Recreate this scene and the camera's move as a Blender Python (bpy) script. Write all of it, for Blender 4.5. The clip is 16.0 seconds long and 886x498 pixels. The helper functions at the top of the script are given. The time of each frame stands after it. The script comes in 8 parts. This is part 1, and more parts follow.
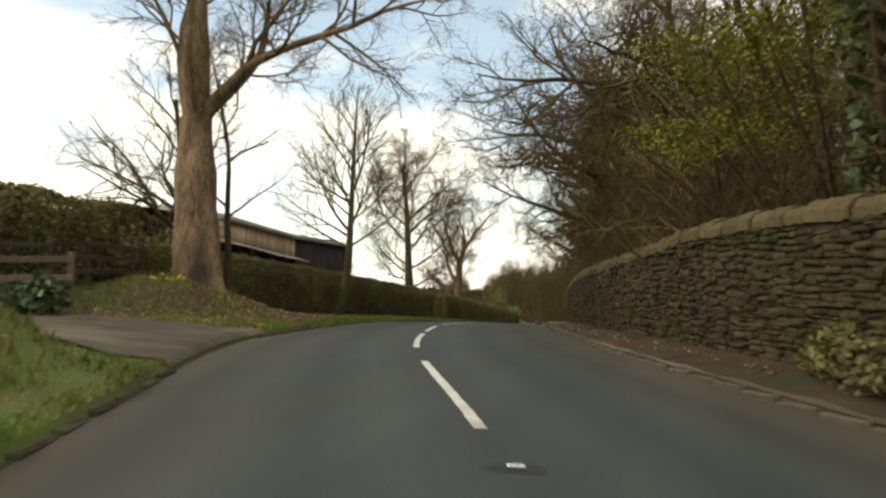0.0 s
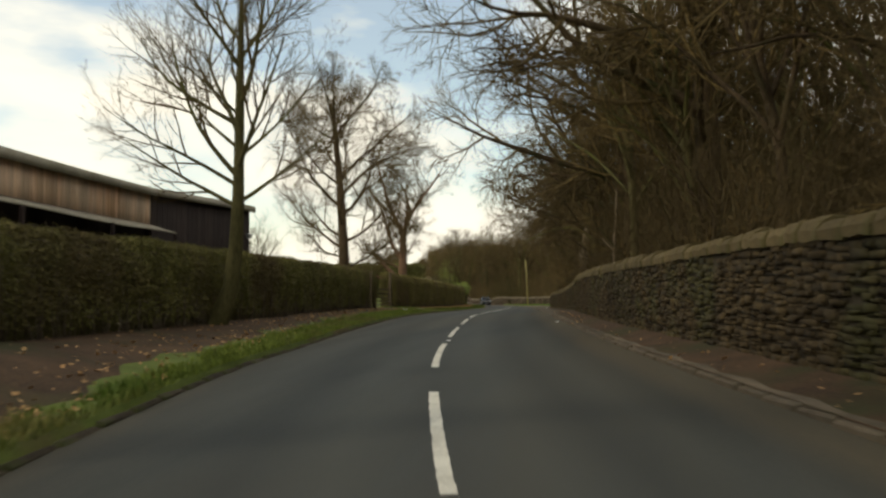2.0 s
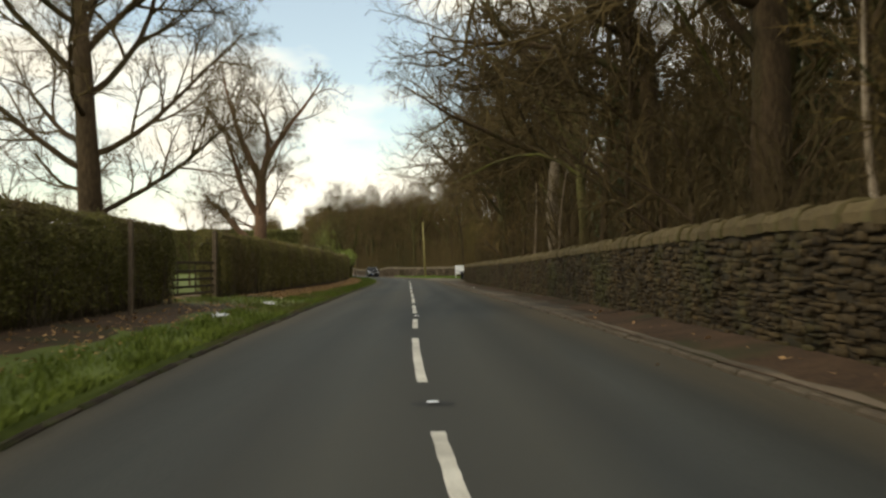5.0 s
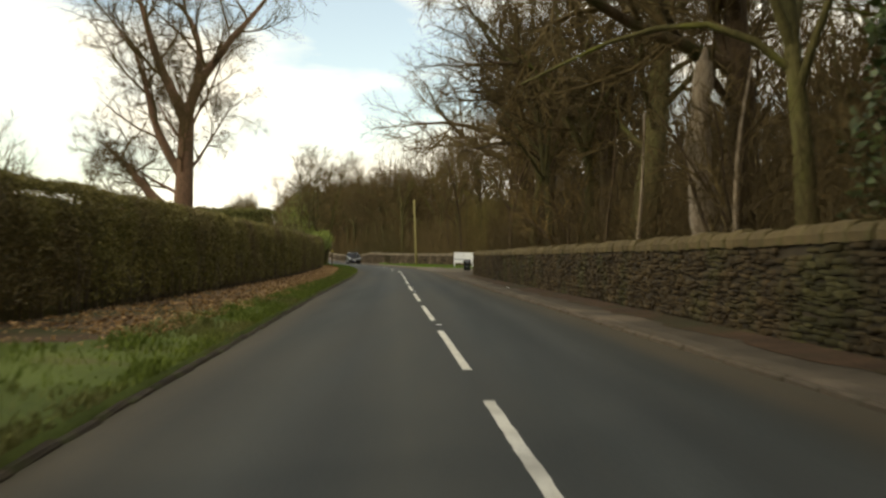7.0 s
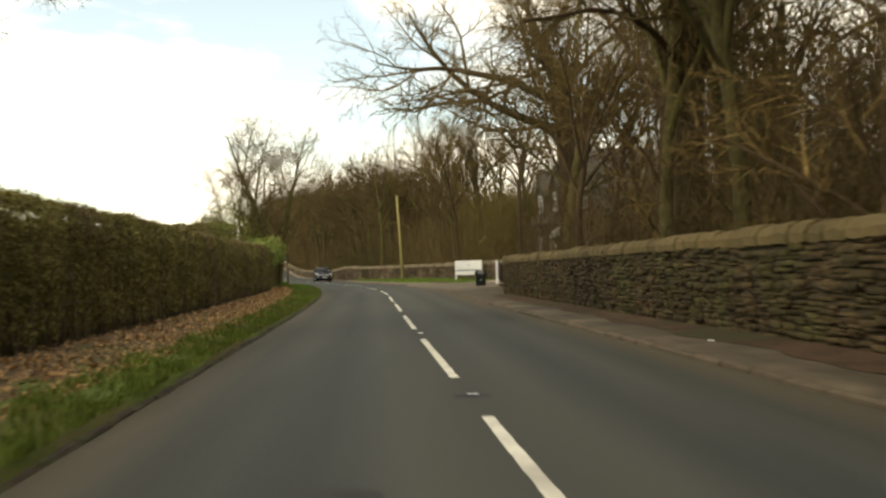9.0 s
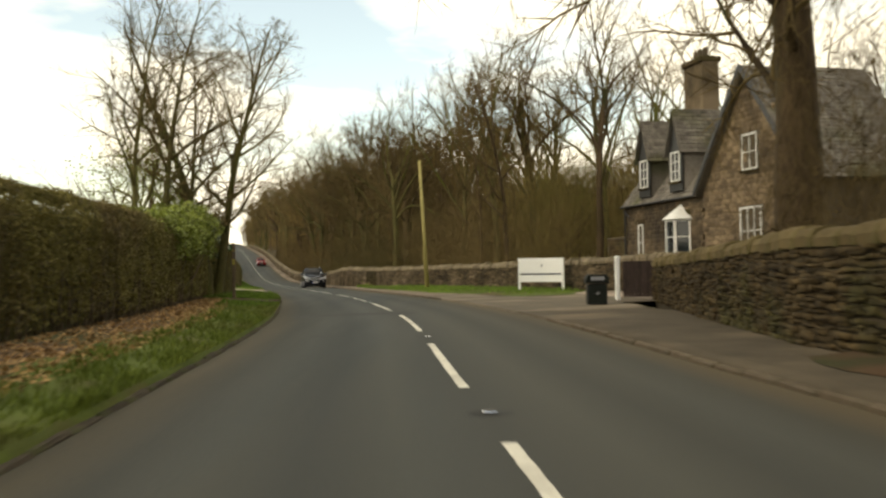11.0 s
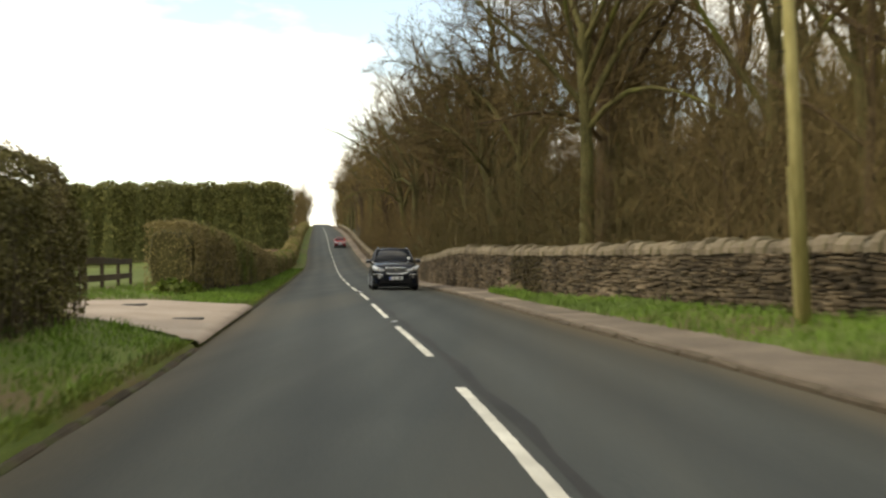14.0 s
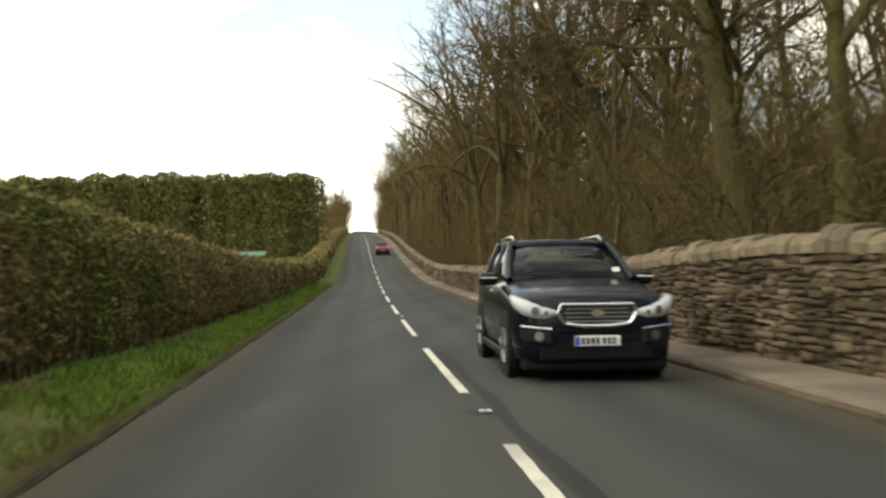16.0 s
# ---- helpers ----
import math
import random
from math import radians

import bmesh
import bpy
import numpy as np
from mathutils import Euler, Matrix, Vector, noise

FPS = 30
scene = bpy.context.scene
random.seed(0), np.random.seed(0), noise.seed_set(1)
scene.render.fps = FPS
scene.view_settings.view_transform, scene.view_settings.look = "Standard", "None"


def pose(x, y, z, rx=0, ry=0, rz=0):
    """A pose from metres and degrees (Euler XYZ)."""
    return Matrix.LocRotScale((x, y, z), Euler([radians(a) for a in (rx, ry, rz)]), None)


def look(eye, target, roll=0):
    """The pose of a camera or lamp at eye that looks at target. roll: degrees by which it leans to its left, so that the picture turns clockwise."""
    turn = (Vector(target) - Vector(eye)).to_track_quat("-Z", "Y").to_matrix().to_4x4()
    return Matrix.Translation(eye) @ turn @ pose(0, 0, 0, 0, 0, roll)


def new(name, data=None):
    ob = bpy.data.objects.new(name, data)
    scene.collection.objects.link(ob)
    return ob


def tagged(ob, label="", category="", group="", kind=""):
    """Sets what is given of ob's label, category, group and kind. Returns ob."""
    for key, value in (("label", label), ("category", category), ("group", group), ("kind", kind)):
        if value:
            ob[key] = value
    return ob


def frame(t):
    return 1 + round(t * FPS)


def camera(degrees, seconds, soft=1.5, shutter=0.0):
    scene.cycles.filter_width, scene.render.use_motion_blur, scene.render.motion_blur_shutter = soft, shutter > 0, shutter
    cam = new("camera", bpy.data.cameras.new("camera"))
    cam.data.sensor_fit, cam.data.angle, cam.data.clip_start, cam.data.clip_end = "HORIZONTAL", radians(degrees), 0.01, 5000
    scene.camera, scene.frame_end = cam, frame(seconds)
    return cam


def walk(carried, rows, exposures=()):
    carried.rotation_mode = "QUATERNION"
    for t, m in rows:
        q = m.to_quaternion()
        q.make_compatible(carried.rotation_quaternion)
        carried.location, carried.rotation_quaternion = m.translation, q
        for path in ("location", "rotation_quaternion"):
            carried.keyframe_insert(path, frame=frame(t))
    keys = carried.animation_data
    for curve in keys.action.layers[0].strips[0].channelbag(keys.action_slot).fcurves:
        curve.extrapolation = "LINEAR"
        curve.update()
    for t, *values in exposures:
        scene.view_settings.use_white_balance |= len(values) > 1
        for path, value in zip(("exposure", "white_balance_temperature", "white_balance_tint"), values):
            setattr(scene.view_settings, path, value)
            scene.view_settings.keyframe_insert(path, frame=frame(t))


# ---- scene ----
cam = camera(50.455, 16.0, soft=2.5, shutter=0.3)
PATH = [
    (0.0, pose(0.000, -0.000, 1.300, 94.49, -1.89, 12.50)),
    (0.5, pose(-1.318, 4.490, 1.574, 94.21, -0.95, 11.59)),
    (1.0, pose(-2.633, 9.194, 1.826, 93.84, -0.20, 10.91)),
    (1.5, pose(-3.836, 13.800, 2.069, 93.77, 0.43, 9.95)),
    (2.0, pose(-4.949, 18.379, 2.255, 92.94, -0.14, 8.50)),
    (2.5, pose(-5.950, 23.188, 2.343, 91.93, -0.08, 6.92)),
    (3.0, pose(-6.912, 28.246, 2.450, 91.92, -0.73, 5.71)),
    (3.5, pose(-7.696, 33.096, 2.504, 91.80, -0.38, 4.11)),
    (4.0, pose(-8.389, 38.255, 2.578, 91.28, 0.13, 2.29)),
    (4.2, pose(-8.595, 40.335, 2.606, 91.18, 0.35, 1.69)),
    (6.3, pose(-10.479, 61.785, 2.729, 90.90, 0.04, 0.81)),
    (6.5, pose(-10.718, 64.185, 2.755, 91.04, -0.47, 0.83)),
    (7.0, pose(-11.312, 70.277, 2.716, 90.12, -0.77, 0.07)),
    (7.5, pose(-11.706, 76.577, 2.644, 90.31, -0.09, -0.74)),
    (8.0, pose(-12.154, 82.979, 2.598, 90.83, 0.15, -1.51)),
    (8.5, pose(-12.502, 89.574, 2.547, 89.80, 0.59, -1.39)),
    (9.0, pose(-12.933, 96.642, 2.495, 90.82, 1.71, -1.33)),
    (9.5, pose(-13.390, 103.848, 2.437, 90.65, 0.96, -1.22)),
    (9.7, pose(-13.456, 106.788, 2.412, 90.54, 0.60, -0.95)),
    (11.8, pose(-15.376, 138.051, 2.127, 91.44, 1.03, -0.75)),
    (12.0, pose(-15.573, 140.995, 2.137, 90.91, 0.66, -0.66)),
    (12.5, pose(-16.224, 148.135, 2.187, 91.27, -0.15, 0.02)),
    (13.0, pose(-17.026, 155.171, 2.225, 91.13, 0.01, 1.96)),
    (13.5, pose(-17.953, 162.169, 2.173, 90.66, 0.11, 3.12)),
    (14.0, pose(-19.021, 169.207, 2.126, 90.25, 0.48, 5.11)),
    (14.5, pose(-20.361, 176.195, 2.039, 91.13, -0.06, 6.41)),
    (15.0, pose(-21.769, 182.979, 1.997, 91.85, -1.33, 6.84)),
    (15.5, pose(-23.207, 189.592, 2.042, 91.13, -0.82, 7.10)),
    (16.0, pose(-24.634, 196.077, 2.042, 90.82, 0.64, 7.60)),
]
EXPOSURES = [(0.0, 0.09, 7900, 4), (1.0, -0.06, 8000, 4), (2.0, -0.26, 8000, 4), (4.2, -0.16, 8000, 4), (6.3, 0.0, 8300, 4), (8.0, 0.15, 8700, 4), (9.7, 0.4, 9200, 4), (11.8, 0.16, 9000, 4), (14.0, 0.42, 8100, 4), (16.0, 0.57, 8100, 4)]
walk(cam, PATH, EXPOSURES)

# ---- world and sun ----
SUN_EL, SUN_AZ = 37.0, 243.0          # degrees; azimuth clockwise from +y
world = bpy.data.worlds.new("sky")
scene.world = world
world.use_nodes = True
wn, wl = world.node_tree.nodes, world.node_tree.links
wn.clear()
w_out = wn.new("ShaderNodeOutputWorld")
w_bg = wn.new("ShaderNodeBackground")
w_sky = wn.new("ShaderNodeTexSky")
w_sky.sky_type = "NISHITA"
w_sky.sun_disc = False
w_sky.sun_elevation, w_sky.sun_rotation = radians(SUN_EL), radians(SUN_AZ)
w_sky.air_density, w_sky.dust_density = 1.0, 0.7
w_geo = wn.new("ShaderNodeTexCoord")
w_map = wn.new("ShaderNodeMapping")
w_map.inputs["Scale"].default_value = (1.0, 1.0, 3.2)
w_map.inputs["Location"].default_value = (0.35, 0.1, 0.0)
w_n1 = wn.new("ShaderNodeTexNoise")
w_n1.inputs["Scale"].default_value, w_n1.inputs["Detail"].default_value = 2.6, 6.0
w_n1.inputs["Roughness"].default_value = 0.52
w_ramp = wn.new("ShaderNodeValToRGB")
w_ramp.color_ramp.elements[0].position, w_ramp.color_ramp.elements[1].position = 0.41, 0.56
w_ramp.color_ramp.elements[0].color = (0.12, 0.12, 0.12, 1)
w_mix = wn.new("ShaderNodeMix")
w_mix.data_type = "RGBA"
w_mix.inputs["B"].default_value = (15.2, 15.3, 15.5, 1)
wl.new(w_geo.outputs["Generated"], w_map.inputs["Vector"])
wl.new(w_map.outputs["Vector"], w_n1.inputs["Vector"])
# haze whitens the sky towards the horizon
w_sep = wn.new("ShaderNodeSeparateXYZ")
w_low = wn.new("ShaderNodeMapRange")
w_low.inputs["From Min"].default_value, w_low.inputs["From Max"].default_value = 0.16, 0.0
w_low.inputs["To Min"].default_value, w_low.inputs["To Max"].default_value = 0.0, 0.16
w_add = wn.new("ShaderNodeMath")
wl.new(w_geo.outputs["Generated"], w_sep.inputs["Vector"])
wl.new(w_sep.outputs["Z"], w_low.inputs["Value"])
wl.new(w_n1.outputs["Fac"], w_add.inputs[0])
wl.new(w_low.outputs["Result"], w_add.inputs[1])
wl.new(w_add.outputs[0], w_ramp.inputs["Fac"])
wl.new(w_ramp.outputs["Color"], w_mix.inputs["Factor"])
w_gain = wn.new("ShaderNodeVectorMath")
w_gain.operation = "SCALE"
w_gain.inputs["Scale"].default_value = 2.6
wl.new(w_sky.outputs["Color"], w_gain.inputs[0])
wl.new(w_gain.outputs["Vector"], w_mix.inputs["A"])
wl.new(w_mix.outputs["Result"], w_bg.inputs["Color"])
w_bg.inputs["Strength"].default_value = 0.09
wl.new(w_bg.outputs["Background"], w_out.inputs["Surface"])

sun = new("sun", bpy.data.lights.new("sun", "SUN"))
sun.data.energy, sun.data.angle, sun.data.color = 0.78, radians(3.0), (1.0, 0.93, 0.82)
_a, _e = radians(SUN_AZ), radians(SUN_EL)
sun_way = Vector((math.sin(_a) * math.cos(_e), math.cos(_a) * math.cos(_e), math.sin(_e)))
sun.matrix_world = look(sun_way * 100, (0, 0, 0))

# ---- materials ----


def material(name, a, b, scale=3.0, fine=40.0, rough=0.8, bump=0.3, metal=0.0, c=None, island=0.0, objects=0.0, stretch=(1, 1, 1), dist=0.02, even_fine=False):
    """Two scales of noise mix the colours a and b (and stains of c); island and objects vary the brightness piece by piece."""
    m = bpy.data.materials.new(name)
    m.use_nodes = True
    n, l = m.node_tree.nodes, m.node_tree.links
    p = n["Principled BSDF"]
    co = n.new("ShaderNodeTexCoord")
    mp = n.new("ShaderNodeMapping")
    mp.inputs["Scale"].default_value = stretch
    l.new(co.outputs["Object"], mp.inputs["Vector"])
    n1, n2 = n.new("ShaderNodeTexNoise"), n.new("ShaderNodeTexNoise")
    for q, sc in ((n1, scale), (n2, fine)):
        q.inputs["Scale"].default_value, q.inputs["Detail"].default_value = sc, 5.0
        l.new(co.outputs["Object"] if even_fine and q is n2 else mp.outputs["Vector"], q.inputs["Vector"])
    add = n.new("ShaderNodeMath")
    add.operation = "MULTIPLY_ADD"
    add.inputs[1].default_value, add.inputs[2].default_value = 0.5, 0.0
    half = n.new("ShaderNodeMath")
    half.operation = "MULTIPLY_ADD"
    half.inputs[1].default_value = 0.5
    l.new(n1.outputs["Fac"], add.inputs[0])
    l.new(n2.outputs["Fac"], half.inputs[0])
    l.new(add.outputs[0], half.inputs[2])
    ramp = n.new("ShaderNodeValToRGB")
    ramp.color_ramp.elements[0].position, ramp.color_ramp.elements[1].position = 0.36, 0.64
    ramp.color_ramp.elements[0].color, ramp.color_ramp.elements[1].color = (*a, 1), (*b, 1)
    l.new(half.outputs[0], ramp.inputs["Fac"])
    out = ramp.outputs["Color"]
    if c:
        n3, r3, mx = n.new("ShaderNodeTexNoise"), n.new("ShaderNodeValToRGB"), n.new("ShaderNodeMix")
        mx.data_type = "RGBA"
        n3.inputs["Scale"].default_value, n3.inputs["Detail"].default_value = scale * 0.37, 6.0
        l.new(mp.outputs["Vector"], n3.inputs["Vector"])
        r3.color_ramp.elements[0].position, r3.color_ramp.elements[1].position = 0.5, 0.64
        l.new(n3.outputs["Fac"], r3.inputs["Fac"])
        l.new(r3.outputs["Color"], mx.inputs["Factor"])
        l.new(out, mx.inputs["A"])
        mx.inputs["B"].default_value = (*c, 1)
        out = mx.outputs["Result"]
    for amount, kind, socket in ((island, "ShaderNodeNewGeometry", "Random Per Island"), (objects, "ShaderNodeObjectInfo", "Random")):
        if amount:
            g, rr, hs = n.new(kind), n.new("ShaderNodeMapRange"), n.new("ShaderNodeHueSaturation")
            rr.inputs["To Min"].default_value, rr.inputs["To Max"].default_value = 1 - amount, 1 + amount
            l.new(g.outputs[socket], rr.inputs["Value"])
            l.new(rr.outputs["Result"], hs.inputs["Value"])
            l.new(out, hs.inputs["Color"])
            out = hs.outputs["Color"]
    l.new(out, p.inputs["Base Color"])
    p.inputs["Roughness"].default_value, p.inputs["Metallic"].default_value = rough, metal
    p.inputs["Specular IOR Level"].default_value = 0.5 if rough < 0.6 else 0.2
    if bump:
        bp = n.new("ShaderNodeBump")
        bp.inputs["Strength"].default_value, bp.inputs["Distance"].default_value = bump, dist
        l.new(half.outputs[0], bp.inputs["Height"])
        l.new(bp.outputs["Normal"], p.inputs["Normal"])
    return m


M_ASPHALT = material("asphalt", (0.032, 0.037, 0.037), (0.062, 0.066, 0.063), 0.9, 55, 0.85, 0.35, c=(0.056, 0.056, 0.049), stretch=(1, 0.07, 1), dist=0.006, even_fine=True)
# silt towards the kerbs and paler wheel tracks, by the distance from the crown kept on the road's mesh
_n, _l = M_ASPHALT.node_tree.nodes, M_ASPHALT.node_tree.links
_at = _n.new("ShaderNodeAttribute")
_at.attribute_name = "across"
_wave = _n.new("ShaderNodeTexNoise")
_wave.inputs["Scale"].default_value, _wave.inputs["Detail"].default_value = 0.35, 4.0
_sum = _n.new("ShaderNodeMath")
_sum.operation = "MULTIPLY_ADD"
_sum.inputs[1].default_value = 1.1
_l.new(_wave.outputs["Fac"], _sum.inputs[0])
_l.new(_at.outputs["Fac"], _sum.inputs[2])
_tone = _n.new("ShaderNodeValToRGB")
_tone.color_ramp.elements[0].position, _tone.color_ramp.elements[0].color = 0.10, (0.93, 0.95, 0.97, 1)
_tone.color_ramp.elements[1].position, _tone.color_ramp.elements[1].color = 0.91, (1.55, 1.22, 0.88, 1)
for _q, _c in ((0.30, (1.17, 1.19, 1.18, 1)), (0.46, (0.85, 0.87, 0.88, 1)), (0.62, (1.12, 1.11, 1.06, 1)), (0.77, (0.93, 0.88, 0.80, 1))):
    _tone.color_ramp.elements.new(_q).color = _c
_div = _n.new("ShaderNodeMath")
_div.operation = "MULTIPLY"
_div.inputs[1].default_value = 0.25
_l.new(_sum.outputs[0], _div.inputs[0])
_l.new(_div.outputs[0], _tone.inputs["Fac"])
_mul = _n.new("ShaderNodeMix")
_mul.data_type, _mul.blend_type = "RGBA", "MULTIPLY"
_mul.inputs["Factor"].default_value = 1.0
_p = _n["Principled BSDF"]
_l.new(_p.inputs["Base Color"].links[0].from_socket, _mul.inputs["A"])
_l.new(_tone.outputs["Color"], _mul.inputs["B"])
_l.new(_mul.outputs["Result"], _p.inputs["Base Color"])
M_PATCH = material("dark_asphalt_patch", (0.020, 0.021, 0.021), (0.034, 0.034, 0.034), 3, 80, 0.75, 0.3, dist=0.006)
M_PAINT = material("worn_road_paint", (0.50, 0.48, 0.42), (0.74, 0.72, 0.64), 2.5, 30, 0.65, 0.3, c=(0.42, 0.40, 0.35), dist=0.003)
M_KERB = material("weathered_kerb_stone", (0.066, 0.051, 0.035), (0.138, 0.108, 0.076), 1.5, 30, 0.9, 0.5, c=(0.075, 0.062, 0.042), objects=0.12)
M_KERB_DIRTY = material("earthy_kerb_stone", (0.030, 0.024, 0.017), (0.082, 0.066, 0.046), 1.5, 30, 0.95, 0.5, c=(0.055, 0.060, 0.024), objects=0.2)
M_PAVE = material("muddy_pavement_tarmac", (0.046, 0.037, 0.026), (0.100, 0.080, 0.056), 0.9, 45, 0.9, 0.4, c=(0.145, 0.112, 0.078), dist=0.008)
M_DRIVE = material("grey_worn_drive_tarmac", (0.078, 0.066, 0.050), (0.158, 0.132, 0.100), 0.9, 45, 0.9, 0.4, c=(0.21, 0.170, 0.125), dist=0.008)
# tan pavement for the far stretch, set paler than the near one
M_PAVE_TAN = material("pale_tan_pavement", (0.105, 0.085, 0.066), (0.200, 0.160, 0.124), 0.9, 45, 0.9, 0.4, c=(0.27, 0.215, 0.16), dist=0.008)
M_SOIL = material("dead_leaf_soil", (0.064, 0.043, 0.026), (0.160, 0.098, 0.053), 1.2, 18, 0.95, 0.7, c=(0.0675, 0.0675, 0.0270), dist=0.03)
# red-brown soil with the shade under the hedge put into its colour
M_SHADED_SOIL = material("shaded_red_brown_soil", (0.034, 0.021, 0.012), (0.096, 0.056, 0.031), 1.2, 18, 0.95, 0.7, c=(0.040, 0.040, 0.016), dist=0.03)
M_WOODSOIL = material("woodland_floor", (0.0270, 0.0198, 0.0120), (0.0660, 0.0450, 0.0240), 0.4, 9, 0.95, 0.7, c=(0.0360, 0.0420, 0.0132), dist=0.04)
M_TURF = material("verge_turf", (0.062, 0.084, 0.018), (0.122, 0.158, 0.036), 0.8, 22, 0.95, 0.8, c=(0.115, 0.088, 0.042), dist=0.03)
M_FIELD = material("pasture", (0.070, 0.092, 0.018), (0.115, 0.138, 0.034), 0.05, 3, 0.95, 0.5, dist=0.05)
M_CONC = material("pale_concrete_drive", (0.27, 0.215, 0.17), (0.40, 0.325, 0.265), 0.8, 25, 0.9, 0.3, c=(0.20, 0.155, 0.12), dist=0.008)
# the near wall's stone and coping are set darker than the far wall's
M_STONE = material("dry_stone", (0.027, 0.019, 0.010), (0.090, 0.063, 0.031), 1.6, 26, 0.95, 0.9, c=(0.054, 0.048, 0.019), island=0.38, dist=0.02)
M_STONE_P = material("dry_stone_piece", (0.027, 0.019, 0.010), (0.090, 0.063, 0.031), 1.6, 26, 0.95, 0.9, c=(0.054, 0.048, 0.019), objects=0.38, dist=0.02)
M_STONE_LIGHT = material("brown_gritstone", (0.046, 0.034, 0.021), (0.135, 0.102, 0.064), 1.1, 22, 0.92, 0.7, c=(0.17, 0.128, 0.086), island=0.5, dist=0.02)
M_CORE = material("wall_core_rubble", (0.034, 0.026, 0.016), (0.06, 0.047, 0.029), 3, 25, 0.95, 0.5)
M_COPING = material("mossy_coping_stone", (0.074, 0.055, 0.026), (0.155, 0.114, 0.055), 1.4, 24, 0.92, 0.6, c=(0.076, 0.068, 0.026), objects=0.2, island=0.2)
M_COPING_GREY = material("grey_brown_coping_stone", (0.120, 0.096, 0.066), (0.250, 0.200, 0.140), 1.4, 24, 0.92, 0.6, c=(0.110, 0.098, 0.050), objects=0.3, island=0.2)
M_BARK_BIG = material("peeling_tan_bark", (0.070, 0.046, 0.028), (0.34, 0.225, 0.132), 2.2, 14, 0.9, 1.0, c=(0.055, 0.040, 0.028), stretch=(1, 1, 0.22), dist=0.05)
M_BARK = material("brown_bark", (0.044, 0.030, 0.017), (0.118, 0.080, 0.046), 1.6, 16, 0.92, 0.9, c=(0.050, 0.052, 0.018), objects=0.3, stretch=(1, 1, 0.3), dist=0.03)
M_BARK_RED = material("reddish_bark", (0.100, 0.058, 0.036), (0.225, 0.132, 0.084), 1.6, 16, 0.92, 0.9, c=(0.075, 0.055, 0.035), stretch=(1, 1, 0.3), dist=0.03)
M_BARK_GREEN = material("algae_green_bark", (0.052, 0.047, 0.018), (0.125, 0.110, 0.045), 1.6, 16, 0.92, 0.9, c=(0.110, 0.115, 0.026), objects=0.25, stretch=(1, 1, 0.3), dist=0.03)
M_BARK_PALE = material("pale_dead_bark", (0.20, 0.15, 0.10), (0.42, 0.34, 0.25), 2.0, 16, 0.9, 0.9, c=(0.10, 0.075, 0.05), stretch=(1, 1, 0.3), dist=0.03)
M_TWIG = material("twigs", (0.070, 0.050, 0.021), (0.148, 0.106, 0.046), 0.6, 6, 0.9, 0.0, objects=0.3)
M_TWIG_OLIVE = material("olive_brown_twigs", (0.050, 0.041, 0.016), (0.108, 0.086, 0.034), 0.6, 6, 0.9, 0.0, objects=0.2)
M_TWIG_RED = material("russet_twigs", (0.098, 0.066, 0.025), (0.210, 0.144, 0.055), 0.5, 6, 0.9, 0.0, c=(0.100, 0.085, 0.024), objects=0.3)
# paler golden copy of the twigs for the growth deep behind wall and lodge
M_TWIG_GOLD = material("golden_pale_twigs", (0.165, 0.126, 0.045), (0.335, 0.258, 0.096), 0.5, 6, 0.9, 0.0, c=(0.150, 0.135, 0.040), objects=0.2)
# solid core of the hedges, a darker tone than their leaves
M_HEDGE_BODY = material("hedge_inner_body", (0.056, 0.051, 0.018), (0.112, 0.100, 0.038), 2.0, 20, 0.95, 0.8, dist=0.05)
M_HEDGE_LEAF = material("hedge_leaves", (0.092, 0.090, 0.026), (0.215, 0.198, 0.066), 0.7, 8, 0.75, 0.0, c=(0.13, 0.100, 0.045), island=0.3)
M_HEDGE_OLIVE = material("olive_hedge_leaves", (0.125, 0.112, 0.034), (0.285, 0.248, 0.088), 0.7, 8, 0.75, 0.0, c=(0.175, 0.135, 0.062), island=0.3)
M_HEDGE_DRY = material("hedge_dry_leaves", (0.140, 0.112, 0.045), (0.300, 0.240, 0.105), 0.7, 8, 0.8, 0.0, c=(0.125, 0.150, 0.036), island=0.25)
M_HEDGE_MIX = material("mixed_hedge_leaves", (0.085, 0.078, 0.026), (0.20, 0.175, 0.068), 0.7, 8, 0.8, 0.0, c=(0.16, 0.125, 0.06), island=0.25)
M_HEDGE_STEM = material("hedge_stems", (0.075, 0.058, 0.040), (0.19, 0.155, 0.115), 2, 12, 0.9, 0.0, island=0.4)
M_CONIFER = material("conifer_foliage", (0.082, 0.084, 0.025), (0.190, 0.176, 0.058), 0.35, 3, 0.8, 0.0, island=0.35)
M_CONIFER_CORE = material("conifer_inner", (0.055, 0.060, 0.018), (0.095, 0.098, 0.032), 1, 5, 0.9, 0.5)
M_SPRING = material("fresh_spring_leaves", (0.145, 0.148, 0.016), (0.265, 0.262, 0.038), 0.8, 6, 0.6, 0.0, island=0.4)
M_LAUREL = material("laurel_leaves", (0.115, 0.150, 0.018), (0.240, 0.290, 0.048), 0.8, 6, 0.55, 0.0, island=0.4)
M_IVY = material("ivy_leaves", (0.030, 0.052, 0.014), (0.085, 0.120, 0.038), 1.2, 10, 0.45, 0.0, island=0.5)
M_GRASS = material("grass_blades", (0.084, 0.120, 0.018), (0.178, 0.225, 0.044), 0.7, 6, 0.7, 0.0, c=(0.15, 0.15, 0.05), island=0.35)
